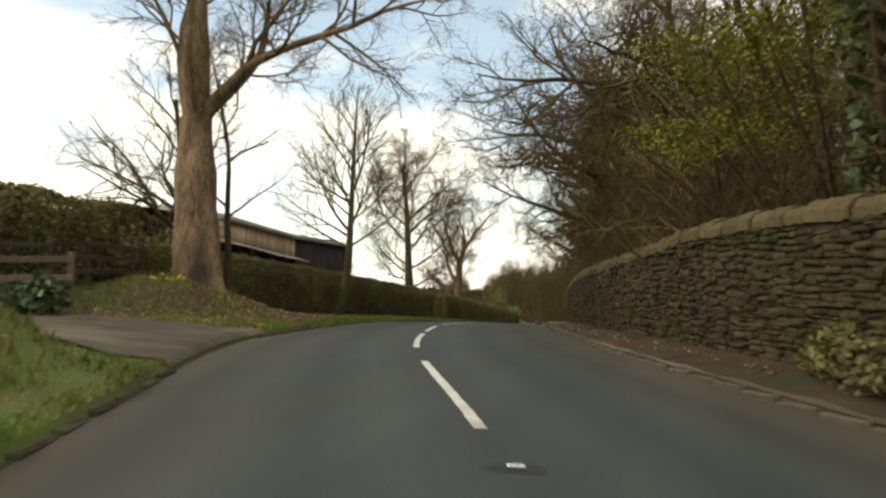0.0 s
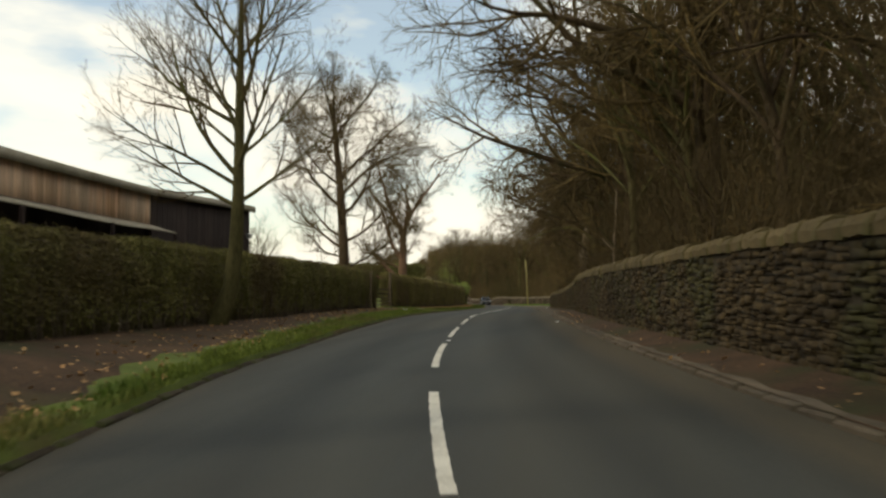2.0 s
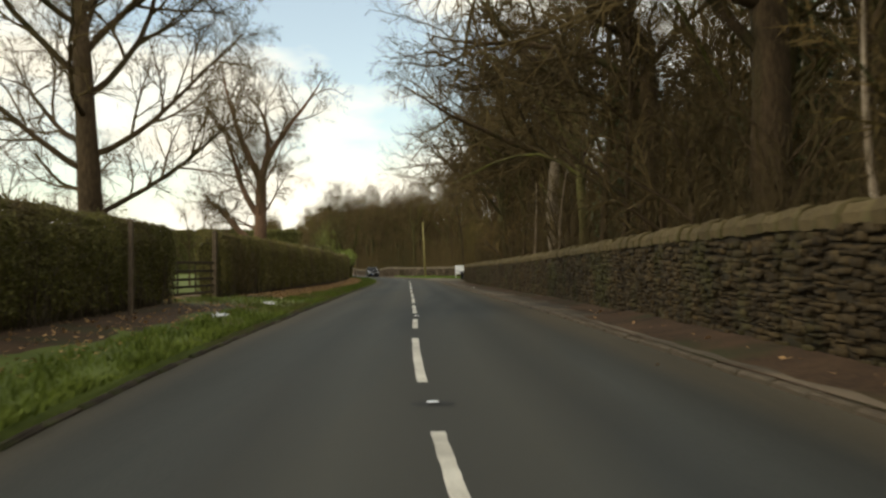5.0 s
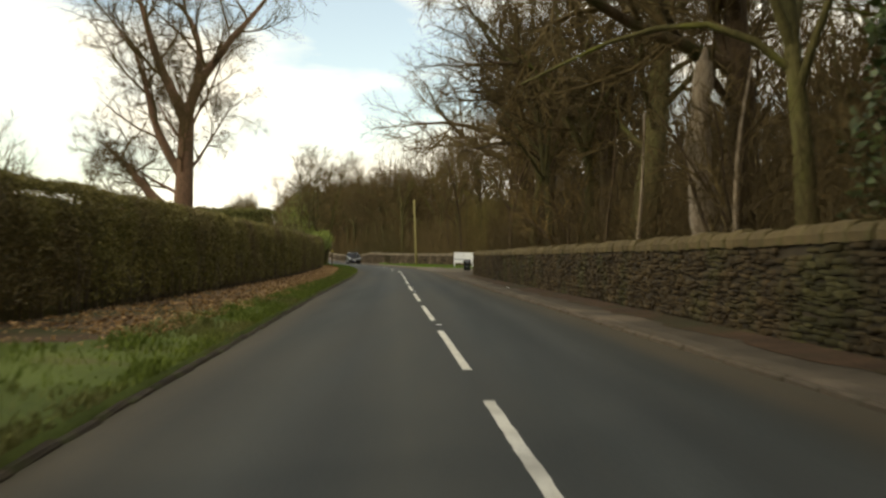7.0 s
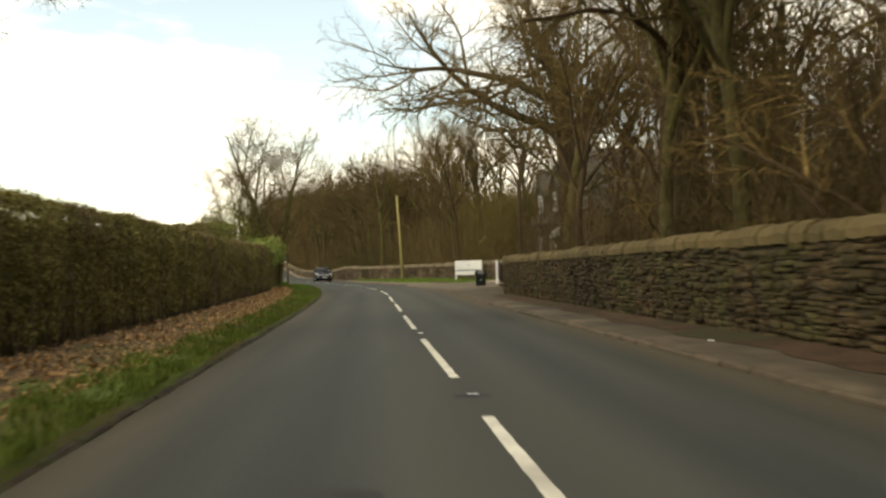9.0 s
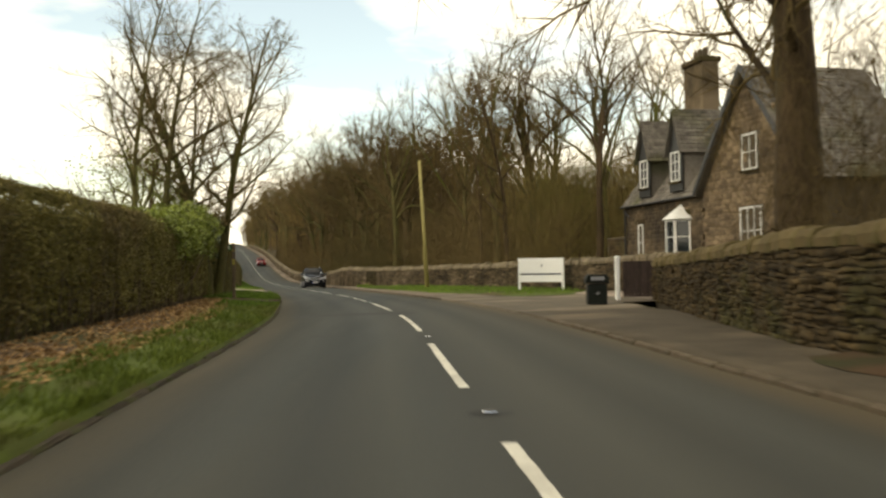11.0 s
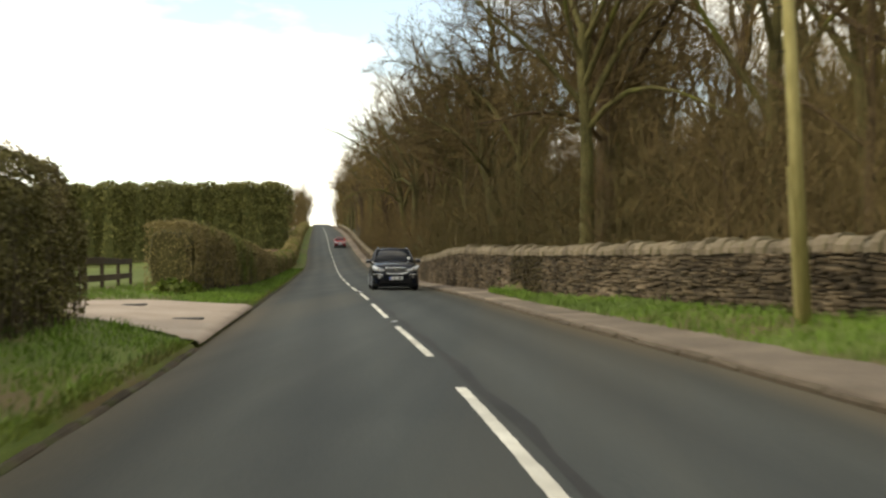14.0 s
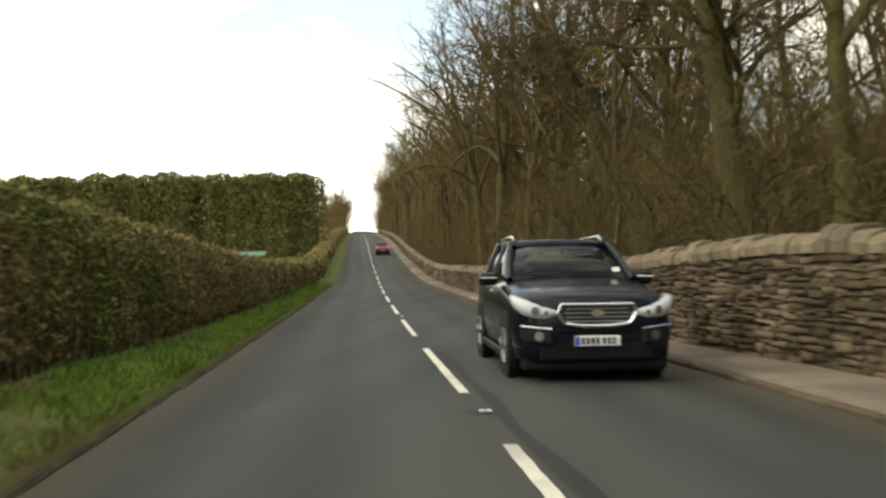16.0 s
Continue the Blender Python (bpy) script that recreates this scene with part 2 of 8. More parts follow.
M_GRASS_DRY = material("rough_dry_grass", (0.10, 0.105, 0.024), (0.24, 0.215, 0.070), 0.6, 6, 0.75, 0.0, c=(0.09, 0.14, 0.025), island=0.3)
# greener copy of the grass blades for the bands past 158 m
M_GRASS_GREENER = material("greener_grass_blades", (0.082, 0.148, 0.018), (0.175, 0.272, 0.044), 0.7, 6, 0.7, 0.0, c=(0.12, 0.175, 0.045), island=0.35)
M_LITTER = material("fallen_leaves", (0.27, 0.150, 0.064), (0.52, 0.33, 0.16), 1.0, 9, 0.8, 0.0, island=0.5)
M_BLACKWOOD = material("dark_stained_timber", (0.020, 0.014, 0.013), (0.045, 0.030, 0.027), 1.0, 12, 0.85, 0.4, stretch=(1, 1, 0.2), objects=0.2)
M_CEDAR = material("weathered_cedar_boards", (0.58, 0.36, 0.22), (0.82, 0.63, 0.47), 0.8, 10, 0.85, 0.4, c=(0.52, 0.42, 0.31), stretch=(1, 1, 0.12), objects=0.25)
M_SHEET = material("grey_fibre_cement_roof", (0.26, 0.235, 0.185), (0.42, 0.385, 0.31), 0.7, 14, 0.85, 0.3, c=(0.20, 0.19, 0.11))
M_FENCE = material("weathered_fence_timber", (0.10, 0.075, 0.052), (0.22, 0.165, 0.115), 1.5, 20, 0.9, 0.5, stretch=(1, 1, 0.3), objects=0.25)
M_FENCE_DARK = material("dark_fence_timber", (0.035, 0.025, 0.018), (0.085, 0.062, 0.042), 1.5, 20, 0.9, 0.5, objects=0.25)
M_POLE = material("weathered_pole_timber", (0.24, 0.205, 0.078), (0.44, 0.38, 0.165), 0.9, 20, 0.85, 0.5, c=(0.13, 0.135, 0.035), stretch=(1, 1, 0.15))
M_WHITE = material("white_gloss_paint", (0.84, 0.85, 0.86), (0.90, 0.91, 0.92), 0.8, 12, 0.4, 0.05)
M_WHITE_W = material("white_window_frame", (0.62, 0.62, 0.60), (0.80, 0.80, 0.78), 1.0, 12, 0.5, 0.05)
M_NAVY = material("navy_sign_band", (0.025, 0.032, 0.10), (0.035, 0.045, 0.13), 1, 12, 0.45, 0.0)
M_GREY = material("grey_sign_ink", (0.20, 0.21, 0.24), (0.28, 0.29, 0.33), 1, 12, 0.5, 0.0)
M_HOUSE = material("gritstone_blocks", (0.085, 0.062, 0.042), (0.225, 0.165, 0.105), 0.6, 14, 0.92, 0.6, c=(0.055, 0.042, 0.03), objects=0.35, island=0.35)
M_MORTAR = material("dark_mortar", (0.07, 0.055, 0.04), (0.12, 0.098, 0.072), 1, 20, 0.95, 0.4)
M_SLATE = material("stone_slate", (0.075, 0.067, 0.058), (0.165, 0.147, 0.128), 0.8, 14, 0.85, 0.5, c=(0.07, 0.07, 0.035), objects=0.3, island=0.3)
M_BLACK = material("black_paint", (0.010, 0.010, 0.011), (0.022, 0.022, 0.023), 1.5, 14, 0.45, 0.1)
M_BIN = material("dark_green_plastic", (0.006, 0.008, 0.007), (0.012, 0.016, 0.013), 1.5, 14, 0.6, 0.1)
M_YELLOW = material("yellow_disc", (0.62, 0.50, 0.06), (0.78, 0.66, 0.10), 3, 20, 0.5, 0.0)
M_GREENSIGN = material("green_sign", (0.02, 0.13, 0.05), (0.035, 0.19, 0.075), 3, 20, 0.5, 0.0)
M_DAFF = material("daffodil_petals", (0.72, 0.56, 0.04), (0.85, 0.72, 0.12), 5, 30, 0.6, 0.0)
M_TARP = material("green_sheet_roof", (0.07, 0.17, 0.12), (0.11, 0.24, 0.17), 0.8, 9, 0.6, 0.1)
M_CARBLACK = material("black_car_paint", (0.004, 0.006, 0.012), (0.006, 0.009, 0.018), 1.0, 40, 0.16, 0.0)
M_CARBLACK.node_tree.nodes["Principled BSDF"].inputs["Specular IOR Level"].default_value = 0.3
M_CARRED = material("red_car_paint", (0.30, 0.012, 0.016), (0.38, 0.018, 0.022), 1.0, 40, 0.2, 0.0)
M_TYRE = material("tyre_rubber", (0.012, 0.012, 0.012), (0.022, 0.022, 0.022), 4, 40, 0.85, 0.3)
M_RUBBER_DARK = material("dull_black_bumper", (0.004, 0.004, 0.005), (0.008, 0.008, 0.009), 4, 60, 0.75, 0.1)
M_PLASTIC = material("black_plastic_trim", (0.010, 0.010, 0.011), (0.018, 0.018, 0.019), 4, 60, 0.6, 0.1)
M_CHROME = material("chrome", (0.72, 0.73, 0.75), (0.82, 0.83, 0.85), 2, 30, 0.12, 0.0, metal=1.0)
M_ALLOY = material("alloy_wheel", (0.32, 0.33, 0.34), (0.45, 0.46, 0.47), 2, 30, 0.3, 0.0, metal=1.0)
M_PLATE = material("white_plate", (0.78, 0.79, 0.78), (0.85, 0.86, 0.85), 2, 30, 0.4, 0.0)
M_BLUE = material("blue_plate_band", (0.02, 0.06, 0.45), (0.03, 0.08, 0.55), 2, 30, 0.4, 0.0)
M_INK = material("black_ink", (0.012, 0.012, 0.012), (0.02, 0.02, 0.02), 2, 30, 0.5, 0.0)


def glass(name, tint, rough=0.03):
    m = bpy.data.materials.new(name)
    m.use_nodes = True
    p = m.node_tree.nodes["Principled BSDF"]
    p.inputs["Base Color"].default_value, p.inputs["Roughness"].default_value = (*tint, 1), rough
    p.inputs["Specular IOR Level"].default_value = 0.6
    return m


M_GLASS = glass("dark_window_glass", (0.02, 0.025, 0.03))
M_WINDSCREEN = glass("tinted_windscreen", (0.004, 0.005, 0.007), 0.06)
M_WINDSCREEN.node_tree.nodes["Principled BSDF"].inputs["Specular IOR Level"].default_value = 0.25
M_LENS = bpy.data.materials.new("headlight_lens")
M_LENS.use_nodes = True
_p = M_LENS.node_tree.nodes["Principled BSDF"]
_p.inputs["Base Color"].default_value, _p.inputs["Roughness"].default_value = (0.55, 0.57, 0.60, 1), 0.06

# ---- the road's line: y, x and height of its crown ----
KNOTS = np.array([(-60, 20.8, -1.6), (-30, 10.7, -1.0), (0, 1.05, 0), (7.5, -1.32, .46), (16, -4.0, .85), (24, -5.75, 1.07), (32, -7.1, 1.24), (41, -8.15, 1.31), (50, -9.0, 1.37),
                  (58, -9.7, 1.41), (73, -10.55, 1.38), (88, -11.4, 1.26), (105, -12.4, 1.13), (117, -13.1, 1.05), (135, -14.1, .93), (152, -15.35, .92), (160, -16.5, .92), (170, -18.1, .86),
                  (180, -20.0, .79), (190, -22.2, .74), (200, -24.4, .71), (212, -27.1, .6), (240, -33.3, .55), (270, -39.8, .85), (297, -46, 2.3), (344, -56.6, 5.3), (450, -80.5, 10.),
                  (550, -103.5, 14.4), (620, -119.5, 15.5), (760, -152, 14)])


def hermite(k, at):
    y, v = k[:, 0], k[:, 1:]
    m = np.gradient(v, y, axis=0)
    i = np.clip(np.searchsorted(y, at) - 1, 0, len(y) - 2)
    h = y[i + 1] - y[i]
    t = ((at - y[i]) / h)[:, None]
    h = h[:, None]
    return (2 * t**3 - 3 * t**2 + 1) * v[i] + (t**3 - 2 * t**2 + t) * h * m[i] + (-2 * t**3 + 3 * t**2) * v[i + 1] + (t**3 - t**2) * h * m[i + 1]


_yy = np.arange(-60, 760, 0.5)
_c = hermite(KNOTS, _yy)
LINE = np.column_stack([_c[:, 0], _yy, _c[:, 1]])
ALONG = np.concatenate([[0], np.cumsum(np.linalg.norm(np.diff(LINE[:, :2], axis=0), axis=1))])
ALONG -= np.interp(0, _yy, ALONG)
_tg = np.gradient(LINE[:, :2], axis=0)
_tg /= np.linalg.norm(_tg, axis=1)[:, None]
SIDE = np.stack([_tg[:, 1], -_tg[:, 0]], 1)


def at(s, u, h=0.0):
    """World places s metres along the road, u metres to the right of its centre line and h above its crown; works on arrays."""
    s, u, h = np.broadcast_arrays(np.asarray(s, float), np.asarray(u, float), np.asarray(h, float))
    x = np.interp(s, ALONG, LINE[:, 0]) + u * np.interp(s, ALONG, SIDE[:, 0])
    y = np.interp(s, ALONG, LINE[:, 1]) + u * np.interp(s, ALONG, SIDE[:, 1])
    return np.stack([x, y, np.interp(s, ALONG, LINE[:, 2]) + h], -1)


def heading(s):
    """The turn about z that lays a thing's +y along the road at s."""
    return math.degrees(math.atan2(-float(np.interp(s, ALONG, _tg[:, 0])), float(np.interp(s, ALONG, _tg[:, 1]))))


def stand(s, u, h=0.0, turn=0.0):
    x, y, z = at(s, u, h)
    return pose(float(x), float(y), float(z), 0, 0, heading(s) + turn)


def table(rows):
    k = np.array(rows, float)
    return lambda s: np.interp(s, k[:, 0], k[:, 1])


# ---- mesh helpers ----


def mesh_data(name, verts, faces, mat, smooth=False):
    """A mesh from arrays: verts (n, 3), faces (m, 3) or (m, 4), or a list of such arrays."""
    me = bpy.data.meshes.new(name)
    verts = np.asarray(verts, np.float32).reshape(-1, 3)
    groups = [np.asarray(q, np.int32) for q in (faces if isinstance(faces, list) else [faces])]
    total = np.concatenate([np.full(len(q), q.shape[1], np.int32) for q in groups])
    loops = np.concatenate([q.ravel() for q in groups])
    me.vertices.add(len(verts))
    me.vertices.foreach_set("co", verts.ravel())
    me.loops.add(len(loops))
    me.loops.foreach_set("vertex_index", loops)
    me.polygons.add(len(total))
    me.polygons.foreach_set("loop_start", np.concatenate([[0], np.cumsum(total)[:-1]]).astype(np.int32))
    me.polygons.foreach_set("loop_total", total)
    if smooth:
        me.polygons.foreach_set("use_smooth", np.ones(len(total), bool))
    me.update(calc_edges=True)
    me.materials.append(mat)
    return me


def put(name, me, parent=None, label="", m=None):
    ob = new(name, me)
    if parent is not None:
        ob.parent = parent
    if m is not None:
        ob.matrix_basis = m
    if label:
        ob["label"] = label
    return ob


def part(name, bm, mat, parent, label="", m=None, smooth=False):
    me = bpy.data.meshes.new(name)
    bm.to_mesh(me)
    bm.free()
    me.materials.append(mat)
    if smooth:
        for f in me.polygons:
            f.use_smooth = True
    return put(name, me, parent, label, m)


def thing(name, label, category, m=None, group="", kind=""):
    ob = new(name)
    ob.empty_display_size = 0.2
    if m is not None:
        ob.matrix_basis = m
    return tagged(ob, label, category, group, kind)


def box_bm(size, centre=(0, 0, 0), bevel=0.0, turn=(0, 0, 0), segments=1):
    bm = bmesh.new()
    bmesh.ops.create_cube(bm, size=1)
    bmesh.ops.scale(bm, vec=size, verts=bm.verts)
    if bevel:
        bmesh.ops.bevel(bm, geom=bm.edges[:], offset=bevel, segments=segments, affect="EDGES", profile=0.5)
    bmesh.ops.transform(bm, matrix=pose(*centre, *turn), verts=bm.verts)
    return bm


def cyl_bm(r1, r2, length, centre=(0, 0, 0), turn=(0, 0, 0), sides=20, bevel=0.0):
    bm = bmesh.new()
    bmesh.ops.create_cone(bm, cap_ends=True, segments=sides, radius1=r1, radius2=r2, depth=length)
    if bevel:
        rim = [e for e in bm.edges if any(len(f.verts) > 4 for f in e.link_faces)]
        bmesh.ops.bevel(bm, geom=rim, offset=bevel, segments=2, affect="EDGES")
    bmesh.ops.transform(bm, matrix=pose(*centre, *turn), verts=bm.verts)
    return bm


def prism_bm(outline, depth, centre=(0, 0, 0), turn=(0, 0, 0), bevel=0.0):
    """An outline in x and z, given depth in y (centred)."""
    bm = bmesh.new()
    vs = [bm.verts.new((x, -depth / 2, z)) for x, z in outline]
    f = bm.faces.new(vs)
    r = bmesh.ops.extrude_face_region(bm, geom=[f])
    bmesh.ops.translate(bm, vec=(0, depth, 0), verts=[v for v in r["geom"] if isinstance(v, bmesh.types.BMVert)])
    bmesh.ops.recalc_face_normals(bm, faces=bm.faces[:])
    if bevel:
        bmesh.ops.bevel(bm, geom=bm.edges[:], offset=bevel, segments=1, affect="EDGES")
    bmesh.ops.transform(bm, matrix=pose(*centre, *turn), verts=bm.verts)
    return bm


def sweep(name, s, profile, mat, parent=None, label="", closed=False, smooth=False):
    """A band along the road: profile(s) gives the cross-section as rows of (u, h)."""
    s = np.asarray(s, float)
    rows = np.stack([np.asarray(profile(q), float) for q in s])
    n, k = rows.shape[:2]
    verts = at(s[:, None], rows[:, :, 0], rows[:, :, 1]).reshape(-1, 3)
    kk = k if closed else k - 1
    i, j = np.meshgrid(np.arange(n - 1), np.arange(kk), indexing="ij")
    a, b = i * k + j, i * k + (j + 1) % k
    faces = np.stack([a, b, b + k, a + k], -1).reshape(-1, 4)
    return put(name, mesh_data(name, verts, faces, mat, smooth), parent, label)


def scatter_quads(centres, size, rng, flat=0.0, fold=0.3, aspect=1.6, three=False):
    """Small folded leaves at the centres, turned every way (flat=1: lying)."""
    n = len(centres)
    d = rng.normal(size=(n, 3))
    d[:, 2] *= 1 - flat
    d /= np.linalg.norm(d, axis=1)[:, None] + 1e-9
    w = rng.normal(size=(n, 3))
    w[:, 2] *= 1 - flat
    w -= d * (w * d).sum(1)[:, None]
    w /= np.linalg.norm(w, axis=1)[:, None] + 1e-9
    up = np.cross(d, w)
    size = np.broadcast_to(size, (n,))[:, None]
    a = centres - d * size * aspect / 2
    c = centres + d * size * aspect / 2
    b = centres + w * size / 2 + up * size * fold
    e = centres - w * size / 2 + up * size * fold
    if three:
        return np.stack([a, b, c], 1).reshape(-1, 3), np.arange(n * 3).reshape(n, 3)
    verts = np.stack([a, b, c, e], 1).reshape(-1, 3)
    faces = np.arange(n * 4).reshape(n, 4)
    return verts, faces


def blades(centres, height, rng, width=0.012, lean=0.35):
    """Grass blades: bent slivers of two faces."""
    n = len(centres)
    t = rng.uniform(0, 2 * np.pi, n)
    side = np.stack([np.cos(t), np.sin(t), np.zeros(n)], 1) * width
    bend = rng.normal(size=(n, 3)) * lean
    bend[:, 2] = 0
    h = np.broadcast_to(height, (n,))[:, None]
    up = np.array([0, 0, 1.0])
    mid = centres + up * h * 0.55 + bend * h * 0.35
    tip = centres + up * h * (1 - 0.15 * np.abs(bend).sum(1)[:, None]) + bend * h
    verts = np.stack([centres - side, centres + side, mid + side * 0.7, tip, mid - side * 0.7], 1)
    base = np.arange(n)[:, None] * 5
    f1 = base + np.array([0, 1, 2, 4])
    f2 = base + np.array([4, 2, 3, 3])
    tri = base + np.array([4, 2, 3])
    quads = np.concatenate([f1[:, [0, 1, 2]], f1[:, [0, 2, 3]], tri])
    return verts.reshape(-1, 3), quads

# ---- the lie of the land ----
wall_u = table([(-60, 5.6), (0, 5.3), (20, 5.0), (30, 4.75), (50, 4.6), (65, 4.8), (80, 5.2), (100, 5.3), (120, 5.05), (136, 5.1), (141, 5.25), (148, 6.3), (154, 8.0), (158.5, 9.3)])
wall_top = table([(-60, 2.3), (8, 2.44), (14, 2.45), (18, 2.40), (21, 2.25), (24, 2.16), (29, 2.08), (39, 2.02), (48, 2.0), (60, 1.96), (77, 1.93), (100, 1.86), (125, 1.83), (141, 1.8), (150, 1.62), (158.5, 1.5)])
wall2_u = table([(161, 12.6), (166, 10.9), (171, 10.15), (178, 8.9), (185, 7.5), (191, 6.5), (197, 5.5), (201, 5.05), (205, 4.78), (209, 4.58), (213, 4.3), (220, 4.15), (300, 4.25), (480, 4.4)])
wall2_top = table([(161, 1.75), (171, 1.62), (185, 1.58), (197, 1.58), (202, 1.58), (206, 1.66), (210, 1.74), (213, 1.68), (217.5, 1.5), (225, 1.28), (300, 1.2), (480, 1.2)])
hedge_u = table([(24, -8.2), (32, -7.3), (40, -6.6), (50, -6.3), (62, -6.2), (74, -6.9), (84, -6.9), (95, -6.4), (120, -6.2), (140, -6.7), (160, -6.5), (182, -6.2)])
hedge_top = table([(24, 2.2), (34, 2.1), (55, 2.15), (74, 2.3), (84, 2.45), (100, 2.5), (125, 2.6), (150, 2.7), (182, 2.5)])
hedge2_u = table([(197.5, -5.7), (203, -5.45), (208, -4.95), (215, -4.6), (230, -4.5), (480, -4.5)])
hedge2_top = table([(197.5, 2.4), (205, 2.36), (210, 2.2), (216, 2.02), (228, 1.66), (245, 1.45), (280, 1.7), (480, 1.8)])


def smooth01(x):
    x = np.clip(x, 0, 1)
    return x * x * (3 - 2 * x)


def land(s, u):
    """Height of the ground above the road's crown."""
    s, u = np.broadcast_arrays(np.asarray(s, float), np.asarray(u, float))
    w = np.where(s < 160, wall_u(s), wall2_u(s))
    left = 0.07 + 0.16 * smooth01((-u - 3.3) / 3.0)
    mound = 1.0 * np.exp(-((s - 25.5) / 5.0) ** 2 - ((u + 7.0) / 2.2) ** 2) + 0.75 * np.exp(-((s - 9.3) / 2.3) ** 2 - ((u + 5.3) / 1.5) ** 2) + 0.4 * np.exp(-((s - 4.0) / 4.0) ** 2 - ((u + 6.3) / 1.8) ** 2)
    left = left + mound * smooth01((-u - 3.6) / 1.0)
    left = np.where(u < -9, left + (0.02 - 0.23) * smooth01((-u - 9) / 6), left)
    right = 0.07 + 0.0 * u
    inner = 0.45 + 0.055 * np.clip(u - w, 0, 70) + 0.35 * smooth01((u - w) / 12)
    lodge = 0.07 + 1.1 * smooth01((u - 10.5) / 6.0)
    verge2 = 0.07 + 0.14 * smooth01((u - 4.2) / 2.5)
    is_lodge = smooth01((s - 140) / 12) * (1 - smooth01((s - 186) / 10))
    right = np.where(u > w, inner * (1 - is_lodge) + lodge * is_lodge, np.where(s > 168, 0.07 + (verge2 - 0.07) * smooth01((s - 166) / 6) * smooth01((u - 4.9) / 1.5), right))
    return np.where(u < 0, left, right)


def far_level(s):
    return np.interp(s, [-400, 0, 200, 300, 420, 700, 1500], [-2, 0.4, 0.6, 0.6, 1.6, 10.0, 16.0])


def blend(s, u):
    """How far the land has left the road's level for the lie of the fields: soon where the road climbs above the left-hand field."""
    s, u = np.broadcast_arrays(np.asarray(s, float), np.asarray(u, float))
    climb = smooth01((s - 215) / 30) * (u < 0)
    return smooth01((np.abs(u) - 14 + 4 * climb) / (90 - 66 * climb))


def nearest(x, y):
    """(s, u) of places in the plan."""
    p = np.stack([np.ravel(x), np.ravel(y)], 1)
    s, u = np.empty(len(p)), np.empty(len(p))
    tgs = np.stack([-SIDE[:, 1], SIDE[:, 0]], 1)
    for i in range(0, len(p), 4000):
        d = p[i:i + 4000, None] - LINE[None, ::4, :2]
        k = np.argmin((d ** 2).sum(2), 1) * 4
        e = p[i:i + 4000] - LINE[k, :2]
        s[i:i + 4000] = ALONG[k] + (e * tgs[k]).sum(1)
        u[i:i + 4000] = (e * SIDE[k]).sum(1)
    return s, u


def spread(a, b, first, grow, limit):
    out, x, d = [a], a, first
    while x < b:
        x += d
        d = min(d * grow, limit)
        out.append(x)
    return out


_right = spread(-40, 1600, 3.0, 1.09, 200)
_xs = np.array(sorted({-90 - (q + 40) for q in _right} | set(np.arange(-90, -39, 3.0)) | set(_right)))
_ys = np.array(sorted({-60 - (q + 40) for q in spread(-40, 600, 6.0, 1.3, 200)} | set(np.arange(-60, 330, 3.0)) | {330 + (q + 40) for q in spread(-40, 1700, 4, 1.12, 200)}))
_gx, _gy = np.meshgrid(_xs, _ys, indexing="xy")
_s, _u = nearest(_gx, _gy)
_road_z = np.interp(_s, ALONG, LINE[:, 2])
_w = np.where(_s < 160, wall_u(_s), wall2_u(_s))
_k = blend(_s, _u)
_gz = (_road_z + land(_s, _u)) * (1 - _k) + (far_level(_s) + np.where(_u > 0, 3.0, 0.0)) * _k
_gz = np.where((_u > -10) & (_u < 62) & (_s > -70), _gz - 1.3, _gz)
_nx, _ny = len(_xs), len(_ys)
_i, _j = np.meshgrid(np.arange(_ny - 1), np.arange(_nx - 1), indexing="ij")
_f = np.stack([_i * _nx + _j, _i * _nx + _j + 1, (_i + 1) * _nx + _j + 1, (_i + 1) * _nx + _j], -1).reshape(-1, 4)
ground = put("ground", mesh_data("ground", np.stack([_gx.ravel(), _gy.ravel(), _gz], 1), _f, M_FIELD, True))
tagged(ground, "green pasture running out to the horizon", "field", kind="structure")


def ground_at(s, u):
    """The height of the built ground, in the world."""
    k = float(blend(s, u))
    z = float(np.interp(s, ALONG, LINE[:, 2]))
    if -10 < u < 62:
        return z + float(land(s, u))
    return (z + float(land(s, u))) * (1 - k) + (float(far_level(s)) + (3.0 if u > 0 else 0.0)) * k


# ---- road, kerbs, pavement and verges ----
LEFT = -3.2
left_edge = table([(-60, -3.1), (10, -3.12), (18, -3.2), (28, -2.95), (38, -2.85), (48, -3.08), (66, -3.12), (92, -3.34), (104, -3.40), (120, -3.34), (150, -3.46), (163, -3.3), (200, -3.18), (480, -3.12), (760, -3.1)])
right_edge = table([(-60, 3.6), (60, 3.65), (100, 3.55), (118, 3.4), (140, 3.35), (480, 3.3), (760, 3.3)])
road_s = np.concatenate([np.arange(-58, 300, 1.0), np.arange(300, 755, 5.0)])
road = sweep("road", road_s, lambda s: [(float(left_edge(s)) - 0.06, -0.06), (-2.6, -0.035), (-1.9, -0.02), (-1.3, -0.01), (-0.6, -0.003), (0, 0), (0.6, -0.003), (1.3, -0.01), (1.9, -0.02), (2.6, -0.035), (float(right_edge(s)) + 0.06, -0.06)], M_ASPHALT, smooth=True)
_sh = road.data.attributes.new("across", "FLOAT", "POINT")
_co = np.empty(len(road.data.vertices) * 3, np.float32)
road.data.vertices.foreach_get("co", _co)
_co = _co.reshape(-1, 3)
_sh.data.foreach_set("value", np.abs(nearest(_co[:, 0], _co[:, 1])[1]).astype(np.float32))
tagged(road, "grey worn tarmac country road with a camber", "road", kind="structure")


